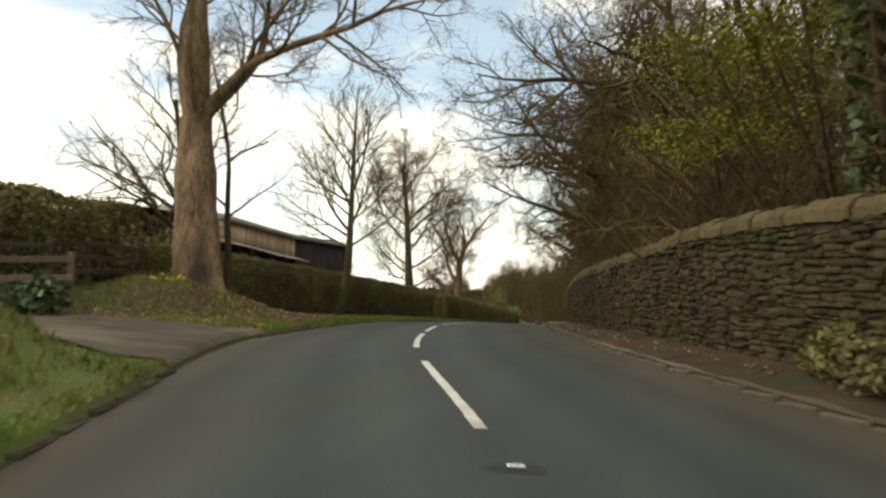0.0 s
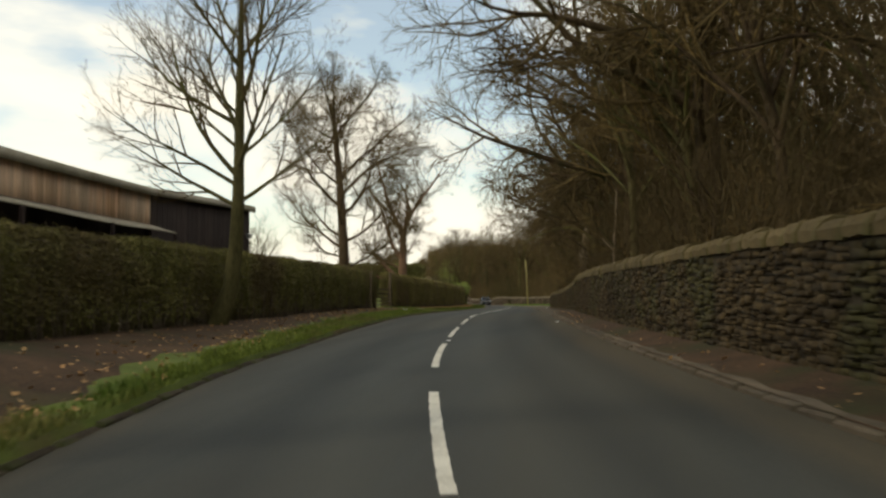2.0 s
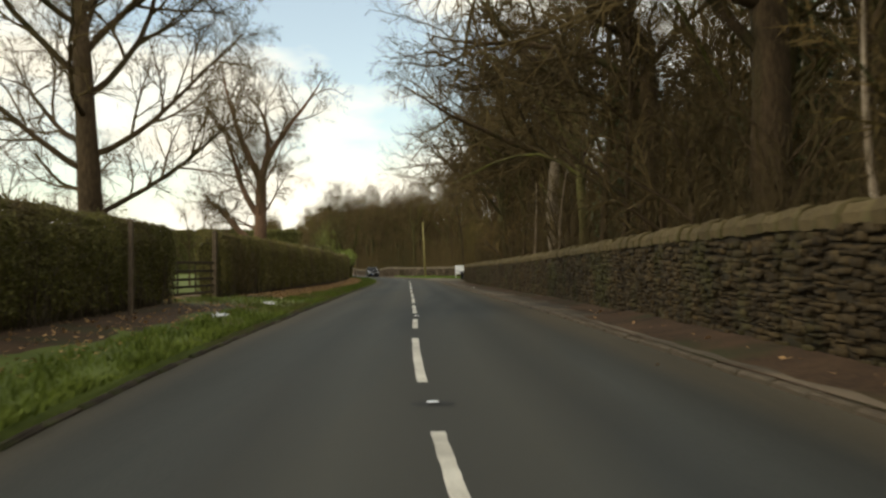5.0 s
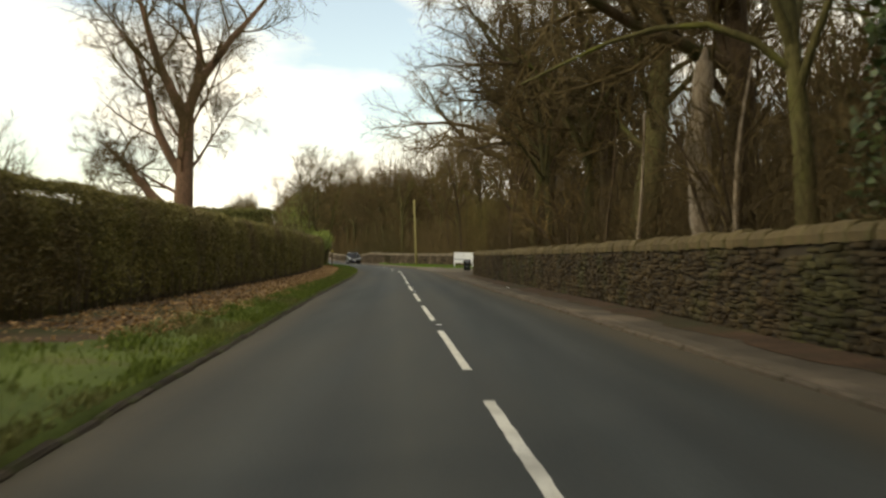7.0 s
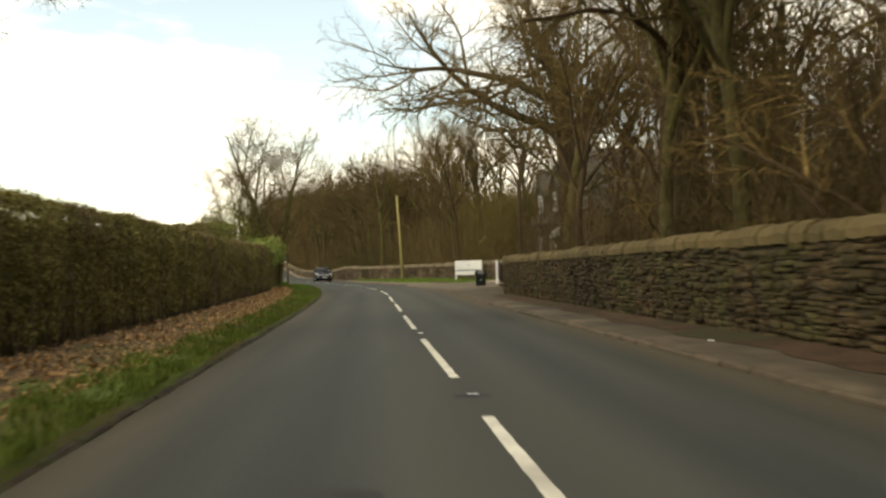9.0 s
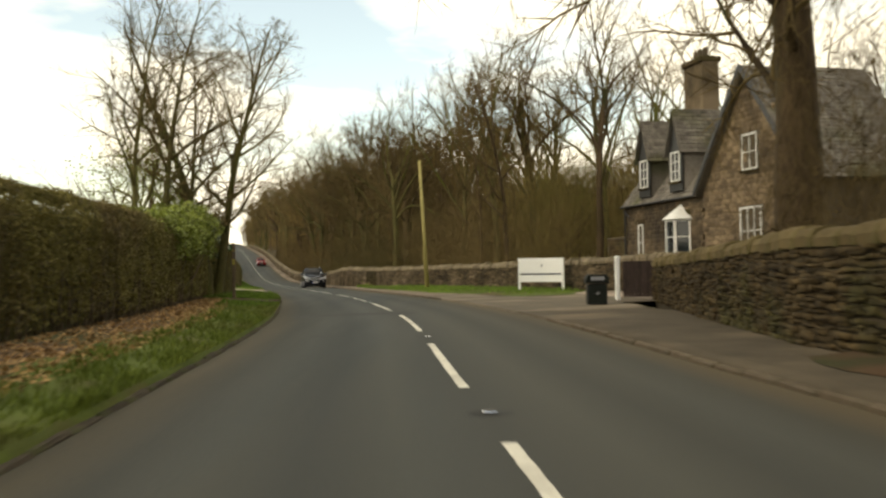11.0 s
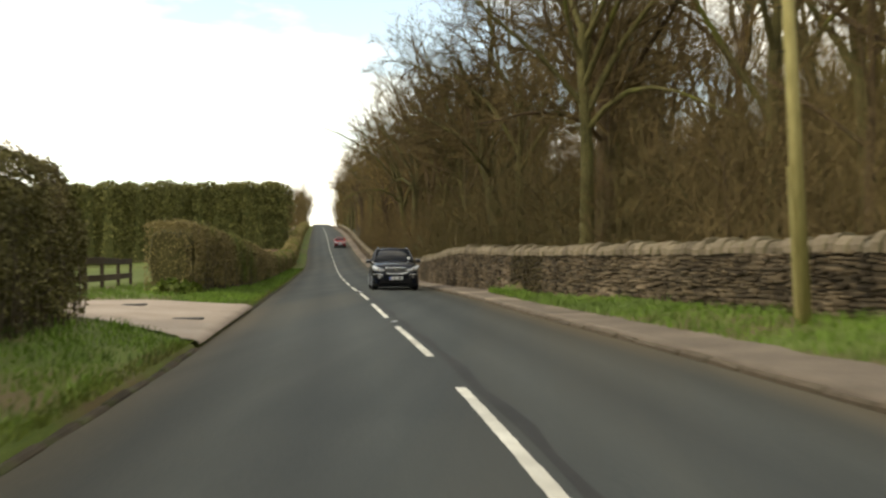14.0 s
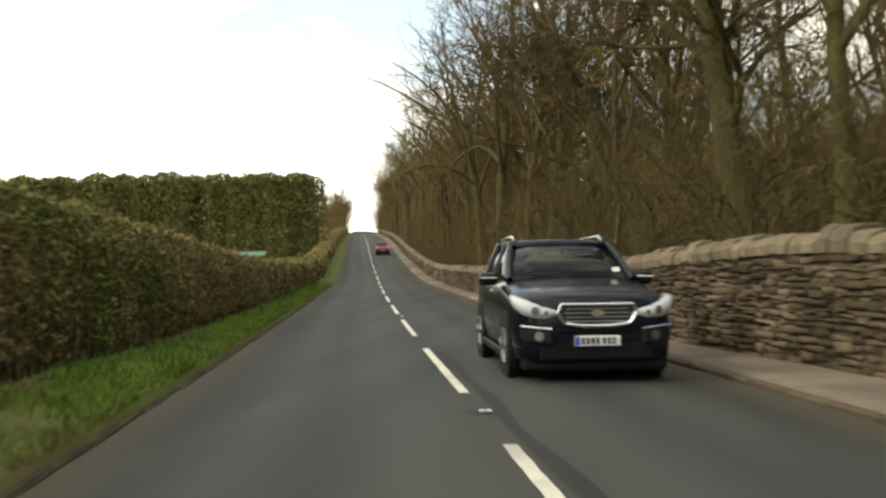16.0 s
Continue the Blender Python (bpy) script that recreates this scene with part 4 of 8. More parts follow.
def ribbons(pts, rad, rng):
    """Twigs as bent, tapering slips with a pointed end."""
    m, k = rad.shape
    w = unit(np.cross(pts[:, -1] - pts[:, 0], rng.normal(size=(m, 3))))[:, None] * rad[:, :-1, None] * 1.2
    v = np.concatenate([pts[:, :-1] - w, pts[:, :-1] + w, pts[:, -1:]], 1)
    n = k - 1
    f = [(i, n + i, n + i + 1) for i in range(n - 1)] + [(i, n + i + 1, i + 1) for i in range(n - 1)] + [(n - 1, 2 * n - 1, 2 * n)]
    return v.reshape(-1, 3), (np.arange(m)[:, None, None] * (2 * n + 1) + np.array(f)[None]).reshape(-1, 3)


def lines(rng, p, d, ln, n, wig, up):
    """Sinuous lines from p towards d: their turning drifts, and up bends them towards the sky."""
    pts, w, d = [p], np.zeros_like(p), unit(d)
    for i in range(n):
        w = 0.55 * w + rng.normal(size=p.shape) * wig
        d = d + w
        d[:, 2] += up
        d = unit(d)
        p = p + d * (ln / n)[:, None]
        pts.append(p)
    return np.stack(pts, 1)


def grow_tree(seed, height, radius, levels, low=3.0, spread=5.0, trunk=0.6, first=(), wig=0.10, up=(0.06, 0.05, 0.03, 0.02), lean=(0, 0), bend=(0, 0), bole=0.3, end0=0.5, thick=1.0, taper=(1.1, -0.35), trunk_wig=0.02, sides=(12, 7, 5, 3), segs=(10, 8, 6, 4), tubed=3, burl=0.0):
    """A bare tree: a trunk, its limbs, and finer branches until each meets the rounded outline of the crown.
    levels: (number, angle, share of the length, where they start) for the limbs, the boughs and so on; those past tubed are slips.
    first: limbs that are given as (azimuth, angle, where on the trunk, length, rise and, if given, their share of its girth). bend: how far the foot is swept aside."""
    rng = np.random.default_rng(seed)
    centre, axes = np.array([lean[0] * height * 0.6, lean[1] * height * 0.6, (low + height) / 2]), np.array([spread, spread, (height - low) / 2])

    def reach(p, d):
        q, e = (p - centre) / axes, d / axes
        a, b, c = (e * e).sum(-1), (q * e).sum(-1), (q * q).sum(-1) - 1
        return (-b + np.sqrt(np.maximum(b * b - a * c, 0))) / a

    n = segs[0]
    pts = lines(rng, np.zeros((1, 3)), np.array([[lean[0], lean[1], 1.0]]), np.array([height * trunk]), n, trunk_wig, 0.0)
    f = np.linspace(0, 1, n + 1)
    pts[0, :, :2] += np.exp(-pts[0, :, 2:] / 1.1) * np.array(bend)
    rad = (radius * (1 - f * (1 - end0)) * (1 + bole * np.exp(-f * height * trunk * 0.9)) * (1 + rng.normal(size=n + 1) * 0.03) * (1 + burl * np.exp(-((f - 0.68) / 0.09) ** 2)))[None]
    out = [tubes(pts, rad, sides[0])]
    lens = np.array([height * trunk])
    limbs, twigs = [], []
    for lev, (kids, angle, share, start) in enumerate(levels):
        m = len(pts)
        t = start + (1 - start) * (np.arange(kids) + rng.uniform(0.1, 0.9, (m, kids))) / kids
        x = t * n
        i = np.minimum(x.astype(int), n - 1)
        row = np.arange(m)[:, None]
        step = pts[row, i + 1] - pts[row, i]
        p = pts[row, i] + step * (x - i)[..., None]
        d = unit(step)
        r0 = rad[row, i] + (rad[row, i + 1] - rad[row, i]) * (x - i)
        az = rng.uniform(0, 6.28, (m, 1)) + 2.4 * np.arange(kids) + rng.normal(size=(m, kids)) * 0.5
        ang = np.radians(angle) * rng.uniform(0.7, 1.3, (m, kids)) * ((1.2 - 0.5 * t) if lev == 0 else 1)
        ref = np.where(np.abs(d[..., 2:]) < 0.9, np.array([0, 0, 1.0]), np.array([1.0, 0, 0]))
        a = unit(np.cross(d, ref))
        b = np.cross(d, a)
        way = d * np.cos(ang)[..., None] + (a * np.cos(az)[..., None] + b * np.sin(az)[..., None]) * np.sin(ang)[..., None]
        ln = lens[:, None] * share * rng.uniform(0.7, 1.2, (m, kids)) * ((taper[0] + taper[1] * t) if lev == 0 else (1.15 - 0.5 * t))
        p, way, ln, r0 = p.reshape(-1, 3), way.reshape(-1, 3), ln.ravel(), r0.ravel()
        ln = np.maximum(np.minimum(ln, reach(p, way) * rng.uniform(0.8, 1.05, len(ln))), ln * 0.22)
        r = np.minimum(r0 * 0.72, np.maximum(0.0055 * thick, ln * 0.017))
        rise, tip = np.full(len(ln), up[min(lev, len(up) - 1)]), np.full(len(ln), 0.22)
        if lev == 0:
            for az1, an1, t1, ln1, rise1, *own in first:
                k = min(int(t1 * n), n - 1)
                q = pts[0, k] + (pts[0, k + 1] - pts[0, k]) * (t1 * n - k)
                az1, an1 = radians(az1), radians(an1)
                p, ln, rise = np.concatenate([p, q[None]]), np.append(ln, ln1), np.append(rise, rise1)
                way = np.concatenate([way, [[math.sin(an1) * math.cos(az1), math.sin(an1) * math.sin(az1), math.cos(an1)]]])
                r, tip = np.append(r, radius * (1 - t1 * (1 - end0)) * (own[0] if own else 0.80 if an1 < 0.5 else 0.62)), np.append(tip, 0.12)
        if lev == len(levels) - 1:
            twigs.append(slivers(p, p + way * ln[:, None], np.maximum(r, 0.0055 * thick), rng))
            break
        n = segs[lev + 1] if lev + 1 < tubed + 1 else 2
        pts = lines(rng, p, way, ln, n, wig * (1 + 0.25 * lev), rise)
        rad = r[:, None] * (1 - np.linspace(0, 1, n + 1)[None] * (1 - tip[:, None]))
        lens = ln
        if lev + 1 > tubed:
            twigs.append(ribbons(pts, rad, rng))
        elif lev == 0:
            limbs = [tubes(pts[j:j + 1], rad[j:j + 1], sides[1]) for j in range(len(pts))]
        else:
            twigs.append(tubes(pts, rad, sides[lev + 1]))
    return out[0], limbs, twigs


def joined(pieces):
    verts, faces, count = [], [], 0
    for v, f in pieces:
        verts.append(v)
        faces.append(f + count)
        count += len(v)
    return np.concatenate(verts), faces


def tree_meshes(name, spec, bark, twig, split=False):
    """Meshes for one kind of tree: trunk, limbs (each its own mesh when split) and crown."""
    trunk, limbs, twigs = grow_tree(**spec)
    own = [mesh_data("limb", v, f, bark, True) for v, f in limbs] if split else []
    v, f = joined(twigs)
    return mesh_data("trunk", *joined([trunk] if split else [trunk] + limbs), bark, True), mesh_data("crown", v, f, twig), own


def plant_tree(name, meshes, label, m, group="", category="tree"):
    ob = thing(name, label, category, m, group)
    put("trunk", meshes[0], ob)
    put("crown", meshes[1], ob, "bare leafless twigs")
    for me in meshes[2]:
        put("limb", me, ob)
    return ob


def tree_stand(s, u, turn, size=1.0, sink=0.15, tilt=0.0):
    x, y, _ = at(s, u)
    return pose(float(x), float(y), ground_at(s, u) - sink, tilt, 0, turn) @ Matrix.Scale(size, 4)


HERO = ((10, 42, 0.50, 0.2), (8, 42, 0.50, 0.15), (9, 40, 0.52, 0.12), (4, 38, 0.55, 0.15))


def hero(limbs, angle, share, start, **more):
    return dict(levels=((limbs, angle, share, start),) + HERO, **more)


# the old tree with peeling bark on the mound: azimuths are measured from the world's +x
old_tree = plant_tree("old_tree", tree_meshes("old_tree", hero(2, 45, 0.7, 0.9, seed=21, height=13, radius=0.66, trunk=0.40, low=3.0, spread=9.5, bole=0.22, end0=0.66, burl=0.16, wig=0.11, trunk_wig=0.03, lean=(-0.17, 0.0),
                      first=((188, 12, 0.96, 7.5, 0.03, 0.75), (70, 4, 0.99, 7.5, 0.03, 0.8), (6, 30, 0.95, 5.5, -0.02, 0.5), (0, 40, 1.0, 8.5, -0.075, 0.4))), M_BARK_BIG, M_TWIG, True),
                      "old tree with tan peeling bark on a grassy mound", tree_stand(25.5, -6.20, 0, 1.0, 0.55))
_tv = np.array([v.co[:] for v in old_tree.children[0].data.vertices])
_tv = _tv[np.abs(_tv[:, 2] - 3.3) < 0.45]
_tc = _tv.mean(0)
_tr = float(np.linalg.norm((_tv - _tc)[:, :2], axis=1).mean())
# dark disc on the bark paints the shade of a hollow; no hole is cut
part("knot_hole", cyl_bm(0.15, 0.10, 0.12, (float(_tc[0]) - 0.25 * _tr, float(_tc[1]) - 0.93 * _tr, 3.3), (84, 0, -14), 14, 0.03), M_CORE, old_tree, "dark disc for the shaded hollow of a broken limb", smooth=True)
plant_tree("sapling", tree_meshes("sapling", dict(seed=5, height=7.4, radius=0.11, levels=((10, 58, 0.36, 0.25), (5, 42, 0.5, 0.2), (7, 40, 0.5, 0.15)), trunk=0.97, low=1.2, spread=3.1, end0=0.15, trunk_wig=0.05, wig=0.12, sides=(8, 4, 3, 3), tubed=2, up=(0.05, 0.04, 0.03)), M_BARK, M_TWIG, True),
           "slender bare sapling beside the old tree", tree_stand(26.4, -5.65, 10))
plant_tree("leaning_tree", tree_meshes("leaning_tree", dict(seed=8, height=9.0, radius=0.17, levels=((9, 55, 0.55, 0.25), (8, 42, 0.5, 0.2), (7, 40, 0.5, 0.15), (5, 40, 0.5, 0.2)), trunk=0.75, low=0.8, spread=5.2, end0=0.4, lean=(-0.08, 0.05), wig=0.09, up=(0.05, 0.03, 0.02), tubed=2,
           first=((186, 50, 0.3, 5.2, 0.05), (200, 58, 0.42, 5.0, 0.04), (176, 44, 0.5, 4.6, 0.04), (192, 64, 0.2, 4.2, 0.05))), M_BARK, M_TWIG, True),
           "bare leaning tree behind the old trunk", tree_stand(30.2, -7.9, 0))
plant_tree("verge_tree", tree_meshes("verge_tree", dict(levels=((15, 62, 0.50, 0.34), (8, 34, 0.55, 0.2), (7, 34, 0.5, 0.15), (5, 34, 0.5, 0.2)), seed=33, height=12.0, radius=0.235, trunk=0.97, low=1.8, spread=4.4, end0=0.12, taper=(1.15, -0.8), up=(0.085, 0.06, 0.04, 0.03), bend=(-0.65, 0.0), bole=0.25, wig=0.06, trunk_wig=0.012,
           first=((170, 62, 0.30, 4.2, 0.05, 0.4), (196, 58, 0.35, 4.3, 0.05, 0.4), (184, 53, 0.44, 4.0, 0.05, 0.38), (207, 51, 0.52, 3.5, 0.05, 0.36), (5, 64, 0.31, 4.0, 0.045, 0.4), (350, 55, 0.42, 3.8, 0.05, 0.38))), M_BARK_GREEN, M_TWIG, True),
           "bare young tree with steep fine branches on the verge", tree_stand(43.4, -5.55, 0, 0.92))
plant_tree("tall_tree", tree_meshes("tall_tree", hero(20, 64, 0.62, 0.18, seed=14, height=15.4, radius=0.37, trunk=0.80, low=1.2, spread=6.0, end0=0.30, taper=(1.1, -0.2), up=(0.045, 0.03, 0.02, 0.02), wig=0.09, trunk_wig=0.012, thick=1.1, bole=0.4), M_BARK, M_TWIG, True),
           "large bare tree rising behind the clipped hedge", tree_stand(74.2, -8.4, 15))
plant_tree("forked_tree", tree_meshes("forked_tree", hero(6, 55, 0.75, 0.45, seed=9, height=18.5, radius=0.52, trunk=0.42, low=2.2, spread=7.2, end0=0.68, up=(0.04, 0.03, 0.02, 0.02), wig=0.10, lean=(0.03, 0), thick=1.5, bole=0.3,
           first=((182, 62, 0.36, 8.0, 0.05), (185, 40, 0.62, 9.5, 0.07), (10, 16, 0.98, 9.0, 0.01), (60, 8, 0.99, 9.5, 0.02), (200, 24, 0.97, 9.0, 0.03), (200, 74, 0.3, 6.0, 0.04))), M_BARK_RED, M_TWIG, True),
           "large forked bare tree with a reddish trunk behind the hedge", tree_stand(116.0, -10.65, 0))

# the wood's trees: some keep one stem, some fork low into rising limbs
WOOD_SPECS = [dict(seed=100 + i, height=h, radius=r, levels=((k, an, sh, st), (7, 40, 0.55, 0.2), (7, 40, 0.52, 0.15), (6, 38, 0.55, 0.15)), trunk=tr, low=lo, spread=sp, end0=0.55 if tr < 0.6 else 0.25, wig=0.10, up=(0.06, 0.04, 0.03), sides=(7, 5, 3, 3), segs=(8, 6, 4, 3), tubed=2, thick=1.5, bole=0.15, trunk_wig=0.03)
              for i, (h, r, k, an, sh, st, tr, lo, sp) in enumerate([(16, 0.19, 8, 36, 1.25, 0.5, 0.48, 2.5, 4.4), (18, 0.25, 8, 32, 1.3, 0.55, 0.45, 4.0, 5.2), (14, 0.15, 11, 50, 0.5, 0.2, 0.9, 1.0, 3.8),
                                                                     (17, 0.22, 8, 38, 1.2, 0.45, 0.5, 2.5, 5.0), (15, 0.17, 10, 46, 0.6, 0.25, 0.85, 2.0, 4.0), (19, 0.30, 9, 34, 1.2, 0.5, 0.5, 4.0, 6.0)])]
DEEP = [tree_meshes("wood_tree", dict(sp, levels=sp["levels"][:2] + ((12, 40, 0.6, 0.15),), tubed=1, thick=2.2), (M_BARK, M_BARK_GREEN)[i % 2], (M_TWIG, M_TWIG_RED)[i % 3 == 0]) for i, sp in enumerate(WOOD_SPECS)]
WOOD = [tree_meshes("wood_tree", sp, (M_BARK, M_BARK_GREEN)[i % 2], (M_TWIG, M_TWIG_RED)[i % 3 == 0]) for i, sp in enumerate(WOOD_SPECS)]
OAK_LEVELS = ((10, 44, 0.52, 0.12), (8, 44, 0.52, 0.12), (14, 42, 0.55, 0.10))
OAK = [tree_meshes("oak", dict(seed=60 + i, height=16.5, radius=0.45, levels=((9, 50, 1.0, 0.4),) + OAK_LEVELS, trunk=0.55, low=2.0, spread=7.5, end0=0.6, wig=0.13, up=(0.05, 0.04, 0.02), thick=1.3, sides=(10, 7, 4, 3), segs=(9, 7, 5, 3), tubed=2), (M_BARK, M_BARK_GREEN)[i], M_TWIG, True) for i in range(2)]
SHRUB = [tree_meshes("shrub", dict(seed=200 + i, height=4.2, radius=0.05, levels=((9, 42, 1.3, 0.05), (7, 40, 0.5, 0.15), (12, 40, 0.5, 0.1)), trunk=0.5, low=-0.5, spread=2.2, end0=0.5, wig=0.10, up=(0.04, 0.03, 0.02), sides=(4, 3, 3, 3), segs=(3, 4, 3, 2), tubed=1, thick=1.1), M_BARK, (M_TWIG_RED, M_TWIG)[i % 2]) for i in range(4)]

rng = np.random.default_rng(77)
LABEL_WOOD = "bare woodland tree with a brown trunk"


def free(s, u):
    """Where the wood may stand: not on the lodge, its drive or the wall."""
    w = float(wall_u(s)) if s < 158 else float(wall2_u(s))
    if u < w + 1.0:
        return False
    if 150 < s < 190 and u < 33:
        return False
    if 140 < s < 152 and u < 12:
        return False
    return True


# the big trees along the wall, the first with a limb over the road
OVER = tree_meshes("overhanging_oak", dict(seed=71, height=17, radius=0.50, levels=((7, 48, 1.0, 0.4),) + OAK_LEVELS, trunk=0.55, low=1.0, spread=11.0, end0=0.6, wig=0.14, up=(0.05, 0.04, 0.02), thick=1.2, sides=(10, 7, 4, 3),
           first=((212, 62, 0.66, 9.5, 0.035), (175, 60, 0.82, 9.5, 0.03), (245, 64, 0.9, 8.5, 0.03), (190, 40, 0.97, 9.0, 0.02))), M_BARK, M_TWIG, True)
LIMB = tree_meshes("overhanging_oak", dict(seed=73, height=17, radius=0.52, levels=((7, 48, 1.0, 0.5),) + OAK_LEVELS, trunk=0.58, low=1.0, spread=12.0, end0=0.6, wig=0.13, up=(0.05, 0.04, 0.02), thick=1.2, sides=(10, 7, 4, 3),
           first=((195, 74, 0.66, 11.5, 0.015), (165, 60, 0.85, 9.5, 0.03), (230, 60, 0.8, 8.5, 0.03), (200, 42, 0.97, 9.0, 0.02))), M_BARK, M_TWIG, True)
for s, u, tn, size in ((70.0, 8.0, 0, 1.0), (96.0, 8.4, 12, 0.9)):
    plant_tree("overhanging_oak", LIMB, "old oak with one long level limb over the road", tree_stand(s, u, tn, size), group="wood beside the road")
for s, u, tn, size in ((50.0, 8.0, 0, 1.0), (83.0, 8.6, -15, 0.95), (112.0, 8.6, 10, 0.95), (33.0, 8.8, -20, 0.9), (152.8, 11.4, -8, 1.4)):
    plant_tree("overhanging_oak", OVER, "old oak with long limbs reaching over the road", tree_stand(s, u, tn, size), group="wood beside the road")
for s, u, k, size in ((13, 10.5, 0, 0.85), (58, 8.6, 0, 0.95), (76, 10.0, 1, 0.9), (41, 11.0, 0, 0.95), (106, 8.4, 1, 1.2), (122.6, 7.5, 0, 1.12), (133, 13.0, 1, 0.85), (140.4, 8.3, 1, 0.9), (203, 8.4, 0, 0.9), (212, 12, 1, 0.85), (220, 8.0, 1, 1.0), (236, 9, 1, 0.9), (255, 10, 0, 0.85)):
    plant_tree("oak", OAK[k], "spreading bare oak behind the stone wall", tree_stand(s, u, float(rng.uniform(0, 360)), size), group="wood beside the road")
for s in np.arange(-4, 285, 5.2):
    for row, (ua, ub) in enumerate(((6.6, 10), (10, 15), (15, 23), (23, 40))):
        q, u = s + rng.uniform(-2.2, 2.2), rng.uniform(ua, ub)
        if row == 0 and rng.random() < 0.3 or row == 3 and rng.random() < 0.6:
            continue
        if q > 198 and row in (1, 2) and rng.random() < 0.3:
            continue
        if (92 < q < 152 or q < 40) and row > 0 and rng.random() < 0.55:
            continue
        if free(q, u):
            plant_tree("wood_tree", (DEEP if row > 1 else WOOD)[int(rng.integers(len(WOOD)))], LABEL_WOOD, tree_stand(q, u, float(rng.uniform(0, 360)), float(rng.uniform(0.75, 1.05)) * (1.12 if q > 185 else 1.0)), group="wood beside the road")
for s, u, size in ((190, 13, 1.15), (196, 14, 1.2), (187, 36, 1.1), (181, 37, 1.1), (176, 40, 1.1), (172, 36, 1.05), (168, 42, 1.1), (184, 44, 1.1), (162, 38, 1.0), (203, 30, 1.1), (210, 23, 1.1), (219, 20, 1.15)):
    plant_tree("wood_tree", WOOD[int(rng.integers(len(WOOD)))], LABEL_WOOD, tree_stand(s, u, float(rng.uniform(0, 360)), size), group="wood beside the road")
# taller trees with bare stems and high crowns further along, and more stems deep behind the first wall
r_more = np.random.default_rng(131)
TALL = [tree_meshes("wood_tree", dict(WOOD_SPECS[1], seed=140 + i, height=20.5, radius=0.26, trunk=0.62, low=8.5, spread=4.2, thick=1.15), (M_BARK, M_BARK_GREEN)[i], M_TWIG) for i in range(2)]
for i, (s, u) in enumerate(((186, 18), (190, 23), (199, 18), (207, 23), (213, 18), (194, 29), (217, 12), (223, 17), (232, 20))):
    plant_tree("wood_tree", TALL[i % 2], "tall bare woodland tree with a high crown", tree_stand(s, u, float(r_more.uniform(0, 360)), float(r_more.uniform(0.9, 1.02))), group="wood beside the road")
for i in range(34):
    q, u = 82 + 2.0 * i + r_more.uniform(-1, 1), r_more.uniform(13, 32)
    if free(q, u):
        plant_tree("wood_tree", DEEP[int(r_more.integers(len(DEEP)))], LABEL_WOOD, tree_stand(q, u, float(r_more.uniform(0, 360)), float(r_more.uniform(0.85, 1.05))), group="wood beside the road")
for s in np.arange(240, 480, 7.0):
    for ua, ub in ((5.7, 8.5),) if s < 287 else ((5.7, 8.5), (9.5, 18)):
        plant_tree("wood_tree", (WOOD if s < 300 else DEEP)[int(rng.integers(len(WOOD)))], LABEL_WOOD, tree_stand(s + rng.uniform(-2, 2), rng.uniform(ua, ub), float(rng.uniform(0, 360)), float(rng.uniform(0.85, 1.2))), group="wood beside the road")
for s in np.arange(4, 300, 3.1):
    for ua, ub in ((6.4, 11), (12, 24)):
        q, u = s + rng.uniform(-1.2, 1.2), rng.uniform(ua, ub)
        if free(q, u):
            ob = thing("shrub", "leafless brown woodland shrub", "shrub", tree_stand(q, u, float(rng.uniform(0, 360)), float(rng.uniform(0.85, 1.75)), 0.05), "undergrowth of the wood")
            me = SHRUB[int(rng.integers(4))]
            put("stem", me[0], ob)
            put("crown", me[1], ob)


# brambles and saplings too dense to count, behind both walls


def thicket(label, s0, s1, u_of, n, mat, seed):
    r = np.random.default_rng(seed)
    s = r.uniform(s0, s1, n)
    off = 0.9 + np.abs(r.normal(size=n)) * 4.5
    u = u_of(s) + off
    patch = 0.55 + 0.45 * np.sin(s * 0.45) * np.cos(s * 0.17 + 1) + 0.25 * np.sin(s * 1.7 + off)
    h = land(s, u) + r.random(n) ** 1.5 * (1.8 + 4.0 * np.clip(patch, 0, 1))
    a = at(s, u, h)
    d = r.normal(size=(n, 3)) * np.array([0.42, 0.42, 0.35]) + np.array([0, 0, 0.6])
    v, f = slivers(a, a + d * r.uniform(0.6, 1.5, (n, 1)), r.uniform(0.004, 0.009, n), r)
    tagged(put("bramble_thicket", mesh_data("bramble_thicket", v, f, mat)), label, "undergrowth", kind="stuff")


thicket("tangled brown brambles and saplings behind the wall", 2, 149, wall_u, 120000, M_TWIG, 88)
thicket("tangled olive-brown undergrowth behind the far wall", 195, 235, wall2_u, 26000, M_TWIG_OLIVE, 89)
thicket("tangled russet undergrowth behind the far wall", 235, 330, wall2_u, 76000, M_TWIG, 98)
thicket("tangled brown undergrowth behind the far wall", 184, 196, wall2_u, 10000, M_TWIG, 97)


